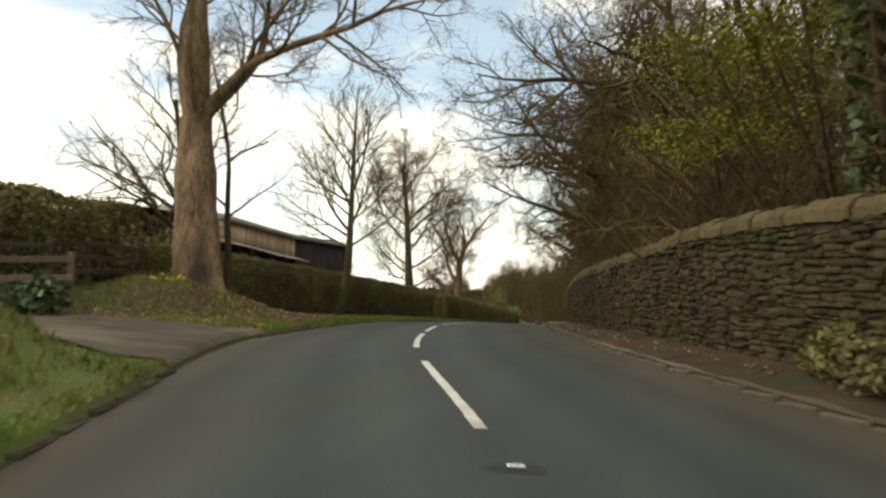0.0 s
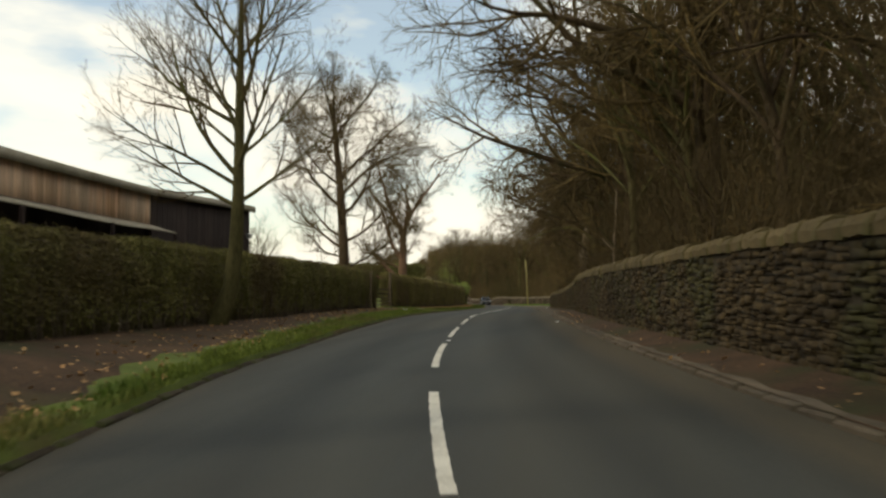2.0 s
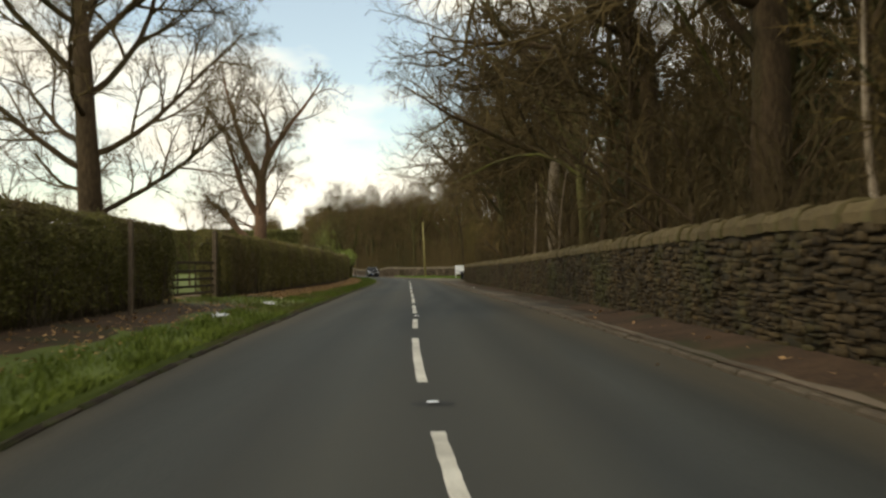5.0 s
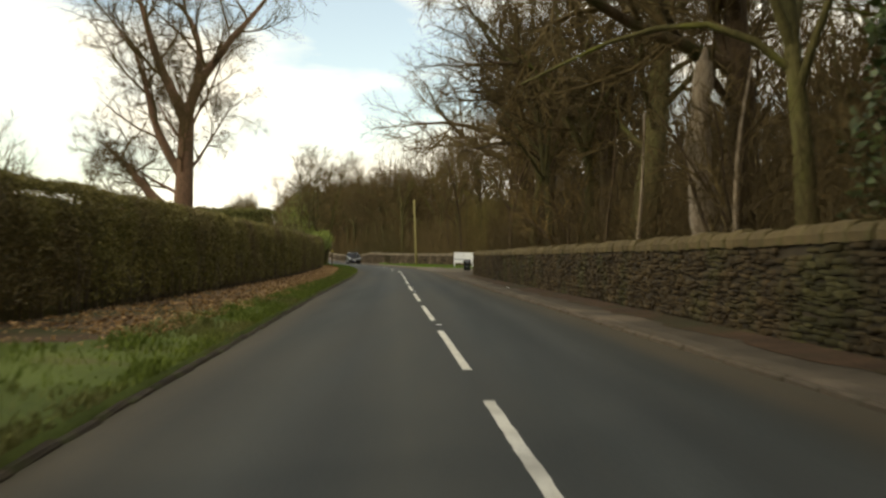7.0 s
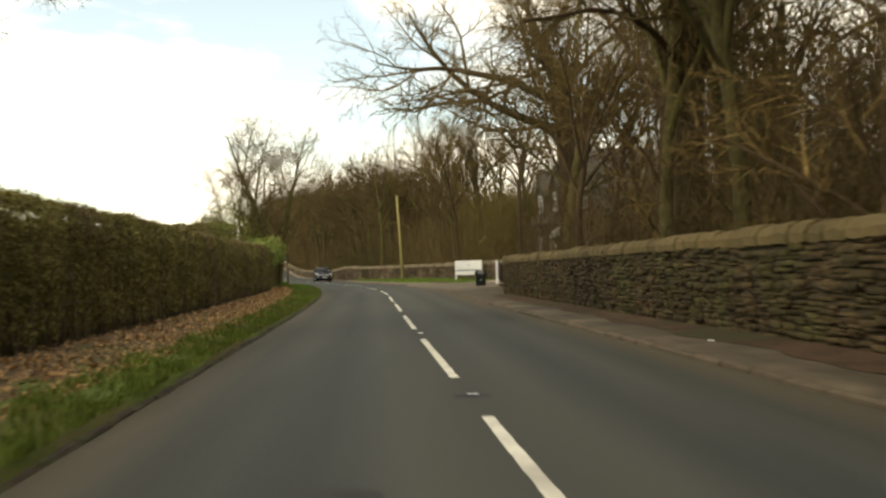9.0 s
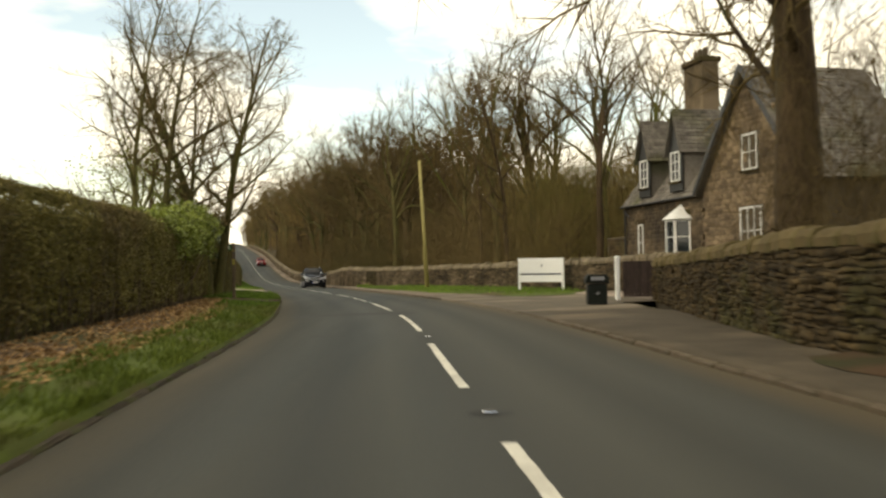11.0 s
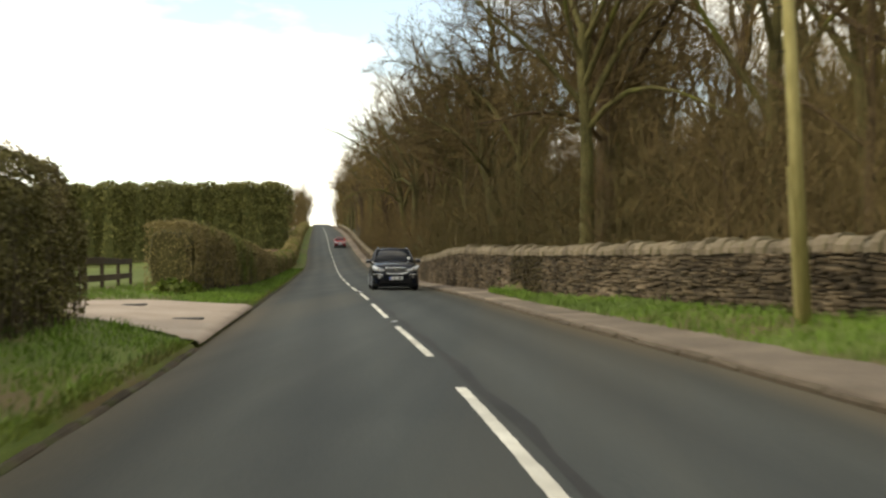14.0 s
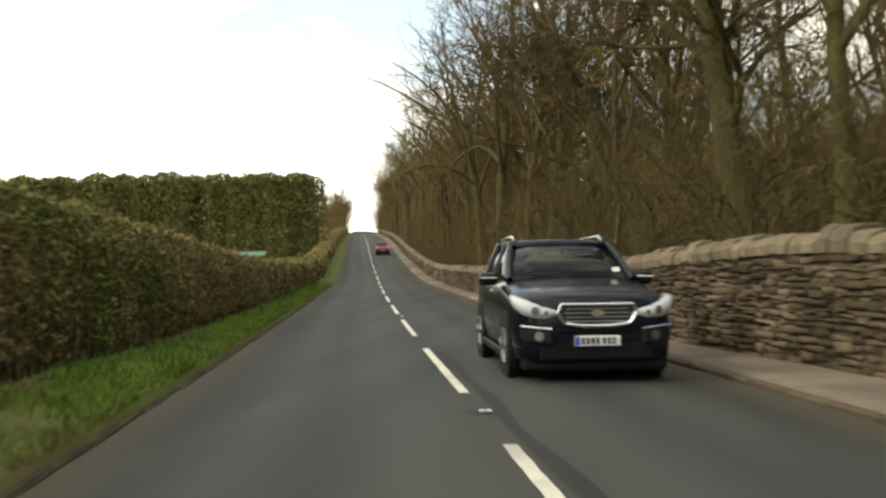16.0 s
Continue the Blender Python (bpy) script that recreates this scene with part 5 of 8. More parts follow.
def deep_wood(label, s0, s1, u0, u1, n, top, mat, seed, thick=0.04):
    """Twigs of the crowded young trees deep in the wood, in drifts."""
    r = np.random.default_rng(seed)
    k = n // 60
    cs, cu, ch = r.uniform(s0, s1, k), r.uniform(u0, u1, k), r.random(k) ** 1.3 * top + 0.5
    i = r.integers(0, k, n)
    s, u = cs[i] + r.normal(size=n) * 1.3, cu[i] + r.normal(size=n) * 1.3
    ok = ~((s > 148) & (s < 192) & (u < 34))
    s, u, i = s[ok], u[ok], i[ok]
    a = at(s, u, land(s, np.minimum(u, 61.0)) + np.maximum(ch[i] + r.normal(size=len(s)) * 1.0, 0.1))
    d = r.normal(size=(len(s), 3)) * np.array([0.36, 0.36, 0.3]) + np.array([0, 0, 0.75])
    v, f = slivers(a, a + d * r.uniform(1.0, 2.4, (len(s), 1)), r.uniform(0.5, 1.0, len(s)) * thick, r)
    tagged(put("deep_wood", mesh_data("deep_wood", v, f, mat)), label, "woodland", kind="stuff")


deep_wood("crowded bare saplings deep in the wood", 34, 90, 14, 42, 50000, 14.0, M_TWIG, 90, 0.034)
deep_wood("crowded bare saplings deep in the wood", 90, 150, 14, 42, 42000, 8.5, M_TWIG, 94, 0.034)
deep_wood("crowded bare saplings deep in the far wood", 186, 300, 20, 46, 60000, 7.5, M_TWIG_RED, 92, 0.03)
deep_wood("golden-olive young growth behind the far wall", 188, 214, 16, 38, 60000, 6.2, M_TWIG_GOLD, 95, 0.013)
deep_wood("golden-olive young growth behind the lodge", 158, 192, 35, 50, 30000, 6.5, M_TWIG_GOLD, 96, 0.02)
deep_wood("brown young growth behind the far wall", 198, 300, 9.5, 22, 70000, 5.5, M_TWIG, 93, 0.008)
deep_wood("bare brown wood along the uphill road", 250, 480, 8.0, 18, 45000, 8.0, M_TWIG_RED, 91, 0.03)

# ---- hedges ----


def hedge(name, label, s0, s1, u_of, top_of, depth, density, leafmat, seed, lower=0.35, size=0.075):
    rng = np.random.default_rng(seed)
    ob = thing(name, label, "hedge")
    ss = np.arange(s0, s1 + 0.01, 0.35)

    def prof(s):
        t, u, g = float(top_of(s)), float(u_of(s)), float(land(s, float(u_of(s)))) - 0.05
        w = min(1.0, (s - s0) / 0.5 + 0.8, (s1 - s) / 0.5 + 0.8)
        pts = [(0.15, 0), (0.0, 0.25), (-0.05, 0.5), (-0.04, 0.75), (0.06, 0.93), (0.3, 1.0), (0.7, 1.0), (0.94, 0.93), (1.04, 0.75), (1.03, 0.5), (0.95, 0.25), (0.8, 0)]
        out = []
        for i, (a, b) in enumerate(pts):
            n = noise.noise((s * 0.9, i * 0.7, seed)) * 0.10 + noise.noise((s * 3.1, i * 1.7, seed)) * 0.05
            out.append((u - depth * (0.5 + (a - 0.5) * (0.86 + n) * w), g + (t - g) * b * (0.93 + n * 0.5) * (0.75 + 0.25 * w)))
        return out

    body = sweep("body", ss, prof, M_HEDGE_BODY, ob, "solid inner body, darker than the leaves", smooth=True)
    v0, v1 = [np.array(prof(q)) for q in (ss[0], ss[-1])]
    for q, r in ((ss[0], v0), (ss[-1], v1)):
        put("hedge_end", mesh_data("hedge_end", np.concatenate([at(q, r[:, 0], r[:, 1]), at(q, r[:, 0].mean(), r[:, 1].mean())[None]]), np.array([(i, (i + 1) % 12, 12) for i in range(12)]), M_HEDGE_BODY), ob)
    length = s1 - s0
    n = int(length * density)
    s = rng.uniform(s0, s1, n)
    f = rng.random(n)
    t, u = top_of(s), u_of(s)
    g = land(s, u)
    face = f < 0.62
    hh = np.where(face, g + 0.12 + (t - g - 0.1) * rng.random(n) ** (1 - lower), t + rng.normal(size=n) * 0.05)
    bulge = 0.06 * np.sin(s * 1.9) + 0.05 * np.sin(s * 4.3 + 2) + 0.04 * np.sin(hh * 5 + s)
    round_top = np.where(face, 0.14 * smooth01((hh - t + 0.35) / 0.35), 0)
    uu = np.where(face, u + 0.04 - round_top + bulge * 0.6 + np.abs(rng.normal(size=n)) * 0.05, u - rng.random(n) * depth * 1.0)
    hh = np.where(face, hh, t + 0.03 + 0.5 * bulge + np.abs(rng.normal(size=n)) * 0.06 - 0.1 * (np.abs((u - uu) / depth - 0.5) * 2) ** 4)
    ends = rng.random(n) < 1.6 / length
    s = np.where(ends, np.where(rng.random(n) < 0.5, s0 + rng.normal(size=n) * 0.05, s1 + rng.normal(size=n) * 0.05), s)
    t, u = top_of(s), u_of(s)
    g = land(s, u)
    uu = np.where(ends, u - rng.random(n) * depth, uu)
    hh = np.where(ends, g + 0.1 + (t - g - 0.1) * rng.random(n), hh)
    v, fc = scatter_quads(at(s, uu, hh), rng.uniform(0.6, 1.4, n) * size, rng, aspect=1.3, three=True)
    tagged(put("leaves", mesh_data("leaves", v, fc, leafmat), ob), kind="stuff")
    k = min(int(length * 170), 16000)
    i = rng.integers(0, n, k)
    a = at(s[i], uu[i], hh[i] - 0.03)
    out = rng.normal(size=(k, 3)) * 0.5 + np.where(face[i][:, None], np.array([0.35, -0.1, 0.5]), np.array([0, 0, 0.9]))
    v, fc = slivers(a, a + unit(out) * rng.uniform(0.08, 0.26, (k, 1)), rng.uniform(0.004, 0.008, k), rng)
    tagged(put("twig_fringe", mesh_data("twig_fringe", v, fc, M_HEDGE_STEM), ob), kind="stuff")
    m = int(length * 14)
    store = [[], [], 0]
    for i in range(m):
        q = rng.uniform(s0 + 0.1, s1 - 0.1)
        u = float(u_of(q)) + rng.uniform(-0.08, 0.10)
        g, t = float(land(q, u)), float(top_of(q))
        top = rng.uniform(0.35, 0.85) * (t - g)
        p = [at(q + rng.normal() * 0.05, u, g - 0.05), at(q + rng.normal() * 0.12, u + rng.normal() * 0.05, g + top * 0.5), at(q + rng.normal() * 0.22, u + rng.normal() * 0.06, g + top)]
        tube_into(store, p, [0.014, 0.010, 0.004], 3)
    tagged(put("stem_tangle", mesh_data("stem_tangle", np.concatenate(store[0]), np.concatenate(store[1]), M_HEDGE_STEM), ob), kind="stuff")
    return ob


hedge("garden_hedge", "tall olive hedge behind the paddock fence", 16.0, 36.0, lambda s: -10.0 + 0.0 * s, lambda s: 2.95 + 0.45 * smooth01((s - 20) / 8) + 0.12 * np.sin(s * 1.1), 2.2, 1100, M_HEDGE_LEAF, 17, size=0.12)
hedge("roadside_hedge", "long clipped hedge, olive green above brown stems", 28.0, 76.5, hedge_u, hedge_top, 1.3, 2800, M_HEDGE_LEAF, 11, size=0.055)
hedge("roadside_hedge", "tall clipped hedge, olive green with a brown foot", 82.9, 171.5, hedge_u, hedge_top, 0.8, 3300, M_HEDGE_OLIVE, 12, size=0.052)
hedge("rounded_hedge", "rounded clipped hedge with dull brown-green leaves", 169.2, 188.6, lambda s: -5.95 + 0.25 * smooth01((s - 172) / 12), lambda s: 2.45 + 0.4 * smooth01((s - 170) / 14) - 0.9 * smooth01((s - 187.2) / 1.6) ** 2, 2.6, 1900, M_HEDGE_MIX, 13, size=0.075)
hedge("field_hedge", "clipped field hedge with dry tan twigs, dipping along the road", 201.9, 232.0, hedge2_u, hedge2_top, 1.5, 2900, M_HEDGE_DRY, 14, size=0.062)
hedge("field_hedge", "clipped field hedge with dry tan twigs along the road", 232.1, 262.0, hedge2_u, hedge2_top, 1.4, 800, M_HEDGE_DRY, 16, size=0.12)
hedge("far_hedge", "low clipped hedge following the road uphill", 262.2, 470.0, hedge2_u, hedge2_top, 1.3, 140, M_HEDGE_DRY, 15, size=0.32)

# ---- signboard, pole and posts ----


def sign_board():
    x0, x1 = at(171.7, 8.04, 0), at(170.2, 9.77, 0)
    mid = (x0 + x1) / 2
    wide = float(np.linalg.norm((x1 - x0)[:2]))
    turn = math.degrees(math.atan2(x1[1] - x0[1], x1[0] - x0[0]))
    ob = thing("signboard", "white painted signboard on two legs with a navy line", "sign", pose(float(mid[0]), float(mid[1]), float(mid[2]) + 0.12, 0, 0, turn))
    part("board", box_bm((wide - 0.02, 0.06, 0.72), (0, 0, 1.24), 0.006), M_WHITE, ob)
    part("lower_board", box_bm((wide - 0.02, 0.06, 0.33), (0, 0, 0.63), 0.006), M_WHITE, ob)
    part("navy_band", box_bm((wide - 0.24, 0.05, 0.05), (0, -0.012, 0.838), 0.004), M_NAVY, ob, "narrow navy band between the boards")
    part("backing", box_bm((wide - 0.1, 0.03, 0.9), (0, 0.055, 0.98), 0.004), M_WHITE, ob)
    for sx in (-1, 1):
        part("leg", box_bm((0.11, 0.10, 1.75), (sx * (wide / 2 - 0.02), 0.0, 0.73), 0.008), M_WHITE, ob)
    part("emblem", box_bm((0.05, 0.012, 0.15), (0.05, -0.034, 1.26), 0.004), M_GREY, ob, "small grey emblem")
    part("emblem_shield", box_bm((0.03, 0.014, 0.07), (0.075, -0.036, 1.24), 0.004), M_NAVY, ob, "small navy emblem")


sign_board()


def telegraph_pole():
    x, y, _ = at(185.1, 6.2)
    base = ground_at(185.1, 6.2)
    ob = thing("telegraph_pole", "leaning weathered timber pole, green with algae", "pole", pose(float(x), float(y), base - 0.3, 1.5, -3.3, heading(185)))
    bm = cyl_bm(0.115, 0.085, 8.2, (0, 0, 4.1), sides=16, bevel=0.01)
    part("shaft", bm, M_POLE, ob, smooth=True)
    part("cable_guard", box_bm((0.07, 0.05, 2.4), (-0.13, -0.02, 1.6), 0.01), M_POLE, ob)
    part("bracket", box_bm((0.10, 0.30, 0.06), (0, 0, 6.5), 0.01), M_PLASTIC, ob, "small dark bracket")
    for i in range(6):
        part("climbing_step", cyl_bm(0.012, 0.012, 0.16, (0.14 if i % 2 else -0.14, 0, 4.6 + 0.35 * i), (0, 90, 0), 8), M_PLASTIC, ob)


telegraph_pole()


def footpath_post():
    ob = thing("footpath_post", "timber footpath post with green arm and yellow discs", "signpost", stand(167.6, -5.25, 0.2))
    part("post", box_bm((0.13, 0.13, 2.35), (0, 0, 1.1), 0.015), M_FENCE, ob)
    for z in (1.55, 1.42):
        part("waymark", cyl_bm(0.045, 0.045, 0.012, (0.0, -0.07, z), (90, 0, 0), 18), M_YELLOW, ob, "round yellow waymark")
    part("arm", box_bm((0.27, 0.03, 0.24), (-0.19, -0.02, 2.08), 0.008), M_GREENSIGN, ob, "square green sign")
    part("lettering_bar", box_bm((0.06, 0.006, 0.14), (-0.19, -0.036, 2.08), 0.0), M_WHITE, bpy.data.objects["arm"])
    part("yellow_band", box_bm((0.138, 0.138, 0.02), (0, 0, 1.98), 0.0), M_YELLOW, ob, "thin yellow band")


footpath_post()


def litter_bin():
    ob = thing("litter_bin", "dark green plastic litter bin with a hooded top", "bin", stand(156.5, 6.62, 0.02, -10) @ Matrix.Diagonal((1.18, 1.1, 0.82, 1)))
    part("body", box_bm((0.52, 0.46, 0.80), (0, 0, 0.42), 0.03, segments=2), M_BIN, ob)
    part("base", box_bm((0.46, 0.40, 0.06), (0, 0, 0.03), 0.01), M_PLASTIC, ob)
    part("hood", prism_bm([(-0.31, 0), (0.31, 0), (0.31, 0.2), (0.24, 0.34), (-0.24, 0.34), (-0.31, 0.2)], 0.52, (0, 0, 0.84), bevel=0.02), M_BIN, ob)
    # the slot's inner shade is a black plate on the closed hood
    part("opening", box_bm((0.34, 0.02, 0.14), (0, -0.262, 0.99), 0.01), M_INK, ob, "black plate for the shaded slot")
    part("panel", box_bm((0.36, 0.012, 0.14), (0, -0.272, 1.03), 0.004), M_GREY, ob, "pale panel over the slot")
    part("emblem", box_bm((0.10, 0.008, 0.10), (0, -0.235, 0.46), 0.02), M_GREY, ob, "small pale emblem")


litter_bin()


def gate_post():
    ob = thing("gate_post", "white painted gatepost at the end of the wall", "post", stand(159.3, 8.35, 0.02))
    part("shaft", box_bm((0.14, 0.14, 1.5), (0, 0, 0.75), 0.012), M_WHITE, ob)
    part("cap", prism_bm([(-0.09, 0), (0.09, 0), (0.09, 0.03), (0, 0.08), (-0.09, 0.03)], 0.18, (0, 0, 1.5)), M_WHITE, ob)


gate_post()


def gate_leaf():
    """The dark close-boarded gate folded back along the wall."""
    ob = thing("drive_gate", "dark close-boarded gate standing open by the wall", "gate", stand(159.25, 8.5, 0.1, -40))
    for i in range(9):
        part("board", box_bm((0.13, 0.03, 1.25), (0.1 + 0.14 * i, 0, 0.68), 0.006), M_BLACKWOOD, ob)
    for z in (0.3, 1.1):
        part("rail", box_bm((1.3, 0.05, 0.1), (0.65, 0.04, z), 0.008), M_BLACKWOOD, ob)


gate_leaf()

# ---- more planting ----


def leafy(name, label, category, s, u, blobs, count, size, mat, seed, turn=0, stems=7, trunk_r=0.05, flat=0.0, kind_bark=None):
    """A shrub or tree in leaf: stems that reach into clumps (x, y, z, rx, ry, rz), and leaves thick in their shells."""
    rng = np.random.default_rng(seed)
    ob = thing(name, label, category, tree_stand(s, u, turn, 1.0, 0.05))
    store = [[], [], 0]
    pts = []
    share = np.array([b[3] * b[4] + b[4] * b[5] for b in blobs])
    share = (share / share.sum() * count).astype(int)
    for (x, y, z, rx, ry, rz), n in zip(blobs, share):
        d = rng.normal(size=(n, 3))
        d /= np.linalg.norm(d, axis=1)[:, None]
        r = rng.random(n) ** 0.4
        bump = 1 + 0.22 * np.sin(d[:, 0] * 7 + x) * np.cos(d[:, 2] * 6 + z)
        pts.append(np.array([x, y, z]) + d * (r * bump)[:, None] * np.array([rx, ry, rz]))
        for k in range(stems):
            tip = np.array([x, y, z]) + rng.normal(size=3) * np.array([rx, ry, rz]) * 0.5
            a = np.array([rng.normal() * 0.15, rng.normal() * 0.15, 0])
            mid = (a + tip) / 2 + rng.normal(size=3) * 0.15
            tube_into(store, [a, mid, tip], [trunk_r, trunk_r * 0.6, trunk_r * 0.15], 5)
    put("stem", mesh_data("stem", np.concatenate(store[0]), np.concatenate(store[1]), kind_bark or M_BARK, True), ob)
    pts = np.concatenate(pts)
    pts = pts[pts[:, 2] > 0.05]
    v, f = scatter_quads(pts, rng.uniform(0.6, 1.3, len(pts)) * size, rng, flat)
    tagged(put("foliage", mesh_data("foliage", v, f, mat), ob), kind="stuff")
    return ob


# evergreens by the side drive, the leafing tree behind the wall, ivy
leafy("twiggy_bush", "russet twiggy bush beside the old trunk", "bush", 28.4, -8.9, [(-0.6, 0, 1.3, 0.9, 0.9, 1.1), (0.5, 0.4, 1.2, 0.8, 0.8, 1.0)], 1500, 0.09, M_HEDGE_DRY, 45, stems=26, trunk_r=0.018, kind_bark=M_TWIG_RED)
leafy("daffodil_clump", "dense dark green clump of spring leaves by the fence", "plant", 17.6, -6.9, [(0, 0, 0.35, 0.5, 0.5, 0.42), (-0.8, 0.2, 0.3, 0.4, 0.4, 0.36)], 1400, 0.11, M_IVY, 33, stems=3, trunk_r=0.015)
leafy("leafing_tree", "young tree coming into bright yellow-green leaf", "tree", 19.0, 8.6, [(-2.6, -1.0, 3.6, 2.2, 1.8, 0.35), (-1.2, -3.2, 5.0, 2.4, 2.4, 0.4), (-2.4, 1.6, 6.0, 2.4, 2.2, 0.5), (0.5, -1, 7.2, 2.6, 2.6, 0.6), (0.5, 0, 4.6, 2.2, 2.2, 0.5), (1.0, -4.5, 6.4, 2.4, 2.2, 0.5)], 17000, 0.06, M_SPRING, 34, stems=3, trunk_r=0.10, flat=0.6)
leafy("leafing_tree", "young tree coming into bright yellow-green leaf", "tree", 27.0, 9.0, [(-2.0, -1.0, 4.2, 2.0, 1.8, 0.4), (-1.0, -2.6, 5.8, 2.4, 2.2, 0.4), (0.5, 1, 7.4, 2.4, 2.4, 0.6)], 5000, 0.06, M_SPRING, 35, stems=3, trunk_r=0.10, flat=0.6)
leafy("ivy_bush", "glossy green ivy spilling over the wall's foot", "ivy", 11.6, 4.95, [(0, 0, 0.35, 0.35, 1.3, 0.45), (0.15, -1.6, 0.3, 0.35, 1.1, 0.4), (0.2, 1.4, 0.25, 0.3, 0.9, 0.3)], 3600, 0.07, M_HEDGE_LEAF, 36, stems=4, trunk_r=0.015)
leafy("ivy_tree", "trunk thickly clad in dark ivy behind the wall", "tree", 13.5, 6.9, [(0, 0, 2.5, 0.7, 0.7, 1.6), (0, 0, 5.0, 0.8, 0.8, 2.2), (0.1, 0, 7.6, 0.9, 0.9, 1.8)], 3000, 0.15, M_IVY, 37, stems=3, trunk_r=0.18)
leafy("holly", "dark evergreen holly among the bare trees", "tree", 88.0, 9.0, [(0, 0, 2.6, 1.6, 1.6, 2.0), (0.2, 0, 5.2, 1.5, 1.5, 2.2), (0.2, 0.3, 7.6, 1.1, 1.1, 1.6)], 4200, 0.17, M_IVY, 38, stems=3, trunk_r=0.13)
leafy("holly", "dark evergreen holly among the bare trees", "tree", 79.0, 12.0, [(0, 0, 3.6, 1.8, 1.8, 2.8), (0.2, 0, 6.8, 1.5, 1.5, 2.4)], 2600, 0.19, M_IVY, 39, stems=3, trunk_r=0.13)
leafy("evergreen_shrub", "low dark evergreen by the far wall", "shrub", 246.0, 7.5, [(0, 0, 1.2, 1.6, 2.4, 1.3)], 900, 0.24, M_IVY, 40, stems=3)
# the trees by the footpath
SLIM = dict(height=12, radius=0.2, levels=((15, 52, 0.45, 0.2), (7, 42, 0.52, 0.2), (8, 40, 0.52, 0.1), (4, 40, 0.55, 0.1)), trunk=0.95, low=1.5, spread=4.8, end0=0.15, trunk_wig=0.04, wig=0.09, up=(0.03, 0.02, 0.0), sides=(8, 4, 3, 3), tubed=2, thick=1.1, taper=(1.1, -0.5))
for s, u, k, r, ln, tn in ((167.2, -6.3, 92, 0.25, (0.08, -0.02), 0), (167.5, -5.95, 98, 0.20, (0.19, 0.02), 20), (166.6, -7.4, 93, 0.13, (0.10, 0.0), 50), (164.6, -7.6, 94, 0.16, (-0.04, -0.03), 100), (162.5, -8.2, 95, 0.13, (0.06, 0.03), 200)):
    plant_tree("path_tree", tree_meshes("path_tree", dict(SLIM, seed=k, radius=r, lean=ln), M_BARK_GREEN, M_TWIG, True), "tall slender bare tree beside the footpath post", tree_stand(s, u, tn), "trees by the footpath")
leafy("laurel", "leafy shrub, bright yellow-green, merging with the hedge", "shrub", 164.0, -7.8, [(0, -3.0, 1.9, 1.1, 2.0, 1.1), (0.3, 0, 2.3, 1.2, 2.2, 1.2), (0.3, 3.0, 2.2, 1.1, 2.0, 1.2), (-0.5, 4.5, 3.6, 1.1, 1.5, 1.3)], 11000, 0.085, M_LAUREL, 41, stems=4)
leafy("laurel", "leafy shrub, bright yellow-green, merging with the hedge", "shrub", 157.0, -7.0, [(0, -2.4, 2.2, 0.9, 2.0, 0.8), (0.2, 0.6, 2.3, 0.9, 2.0, 0.9), (0.2, 3.6, 2.5, 0.9, 2.0, 1.0)], 6500, 0.085, M_LAUREL, 44, stems=4)
leafy("leafing_tree", "slender tree in sparse young yellow-green leaf", "tree", 166.5, -8.8, [(0, -2.5, 4.6, 1.6, 2.2, 1.4), (0.4, 0.5, 6.0, 1.6, 2.0, 1.8), (0.2, 3.0, 5.0, 1.4, 1.8, 1.6)], 4200, 0.06, M_LAUREL, 48, stems=4, trunk_r=0.07, flat=0.4)
leafy("holly", "dark holly at the end of the hedge", "shrub", 170.0, -6.7, [(0, 0, 1.3, 0.8, 1.3, 1.2), (0, 1.0, 2.4, 0.7, 1.0, 0.9)], 2400, 0.11, M_IVY, 42, stems=4)
leafy("dock_clump", "broad-leaved green weeds at the hedge end", "plant", 200.6, -6.0, [(0, 0, 0.22, 0.5, 0.5, 0.26), (0.5, 0.3, 0.16, 0.4, 0.4, 0.2)], 260, 0.20, M_GRASS, 43, stems=3, trunk_r=0.012)

# broken pale trunk and white stub
dead = thing("broken_tree", "broken pale trunk flaking bark behind the wall", "tree", tree_stand(95.0, 7.05, 0))
_st = [[], [], 0]
_zr = np.linspace(0, 6.0, 13)
tube_into(_st, np.stack([0.12 * np.sin(_zr * 1.3) - 0.03 * _zr, 0.1 * np.cos(_zr * 1.1), _zr], 1), 0.46 - 0.042 * _zr + 0.045 * np.sin(_zr * 3.7), 14)
put("trunk", mesh_data("trunk", np.concatenate(_st[0]), np.concatenate(_st[1]), M_BARK_PALE, True), dead)
part("broken_top", cyl_bm(0.17, 0.05, 0.5, (-0.05, 0.1, 6.1), (8, 5, 0), 9), M_BARK_PALE, dead, "jagged broken top")
for z, a in ((2.2, 40), (3.6, 160), (4.8, 280)):
    part("snag", cyl_bm(0.07, 0.02, 0.5, (0.28 * math.cos(radians(a)), 0.28 * math.sin(radians(a)), z), (0, 60, a), 7), M_BARK_PALE, dead)
stub = thing("bleached_branch", "bare bleached branch sticking up behind the wall", "branch", tree_stand(58.3, 5.9, 0, sink=0.0))
_st = [[], [], 0]
tube_into(_st, [(0, 0, 0), (0.05, 0, 1.2), (-0.02, 0, 2.3), (-0.45, -0.1, 2.75)], [0.045, 0.04, 0.032, 0.012], 6)
put("stick", mesh_data("stick", np.concatenate(_st[0]), np.concatenate(_st[1]), M_BARK_PALE, True), stub)
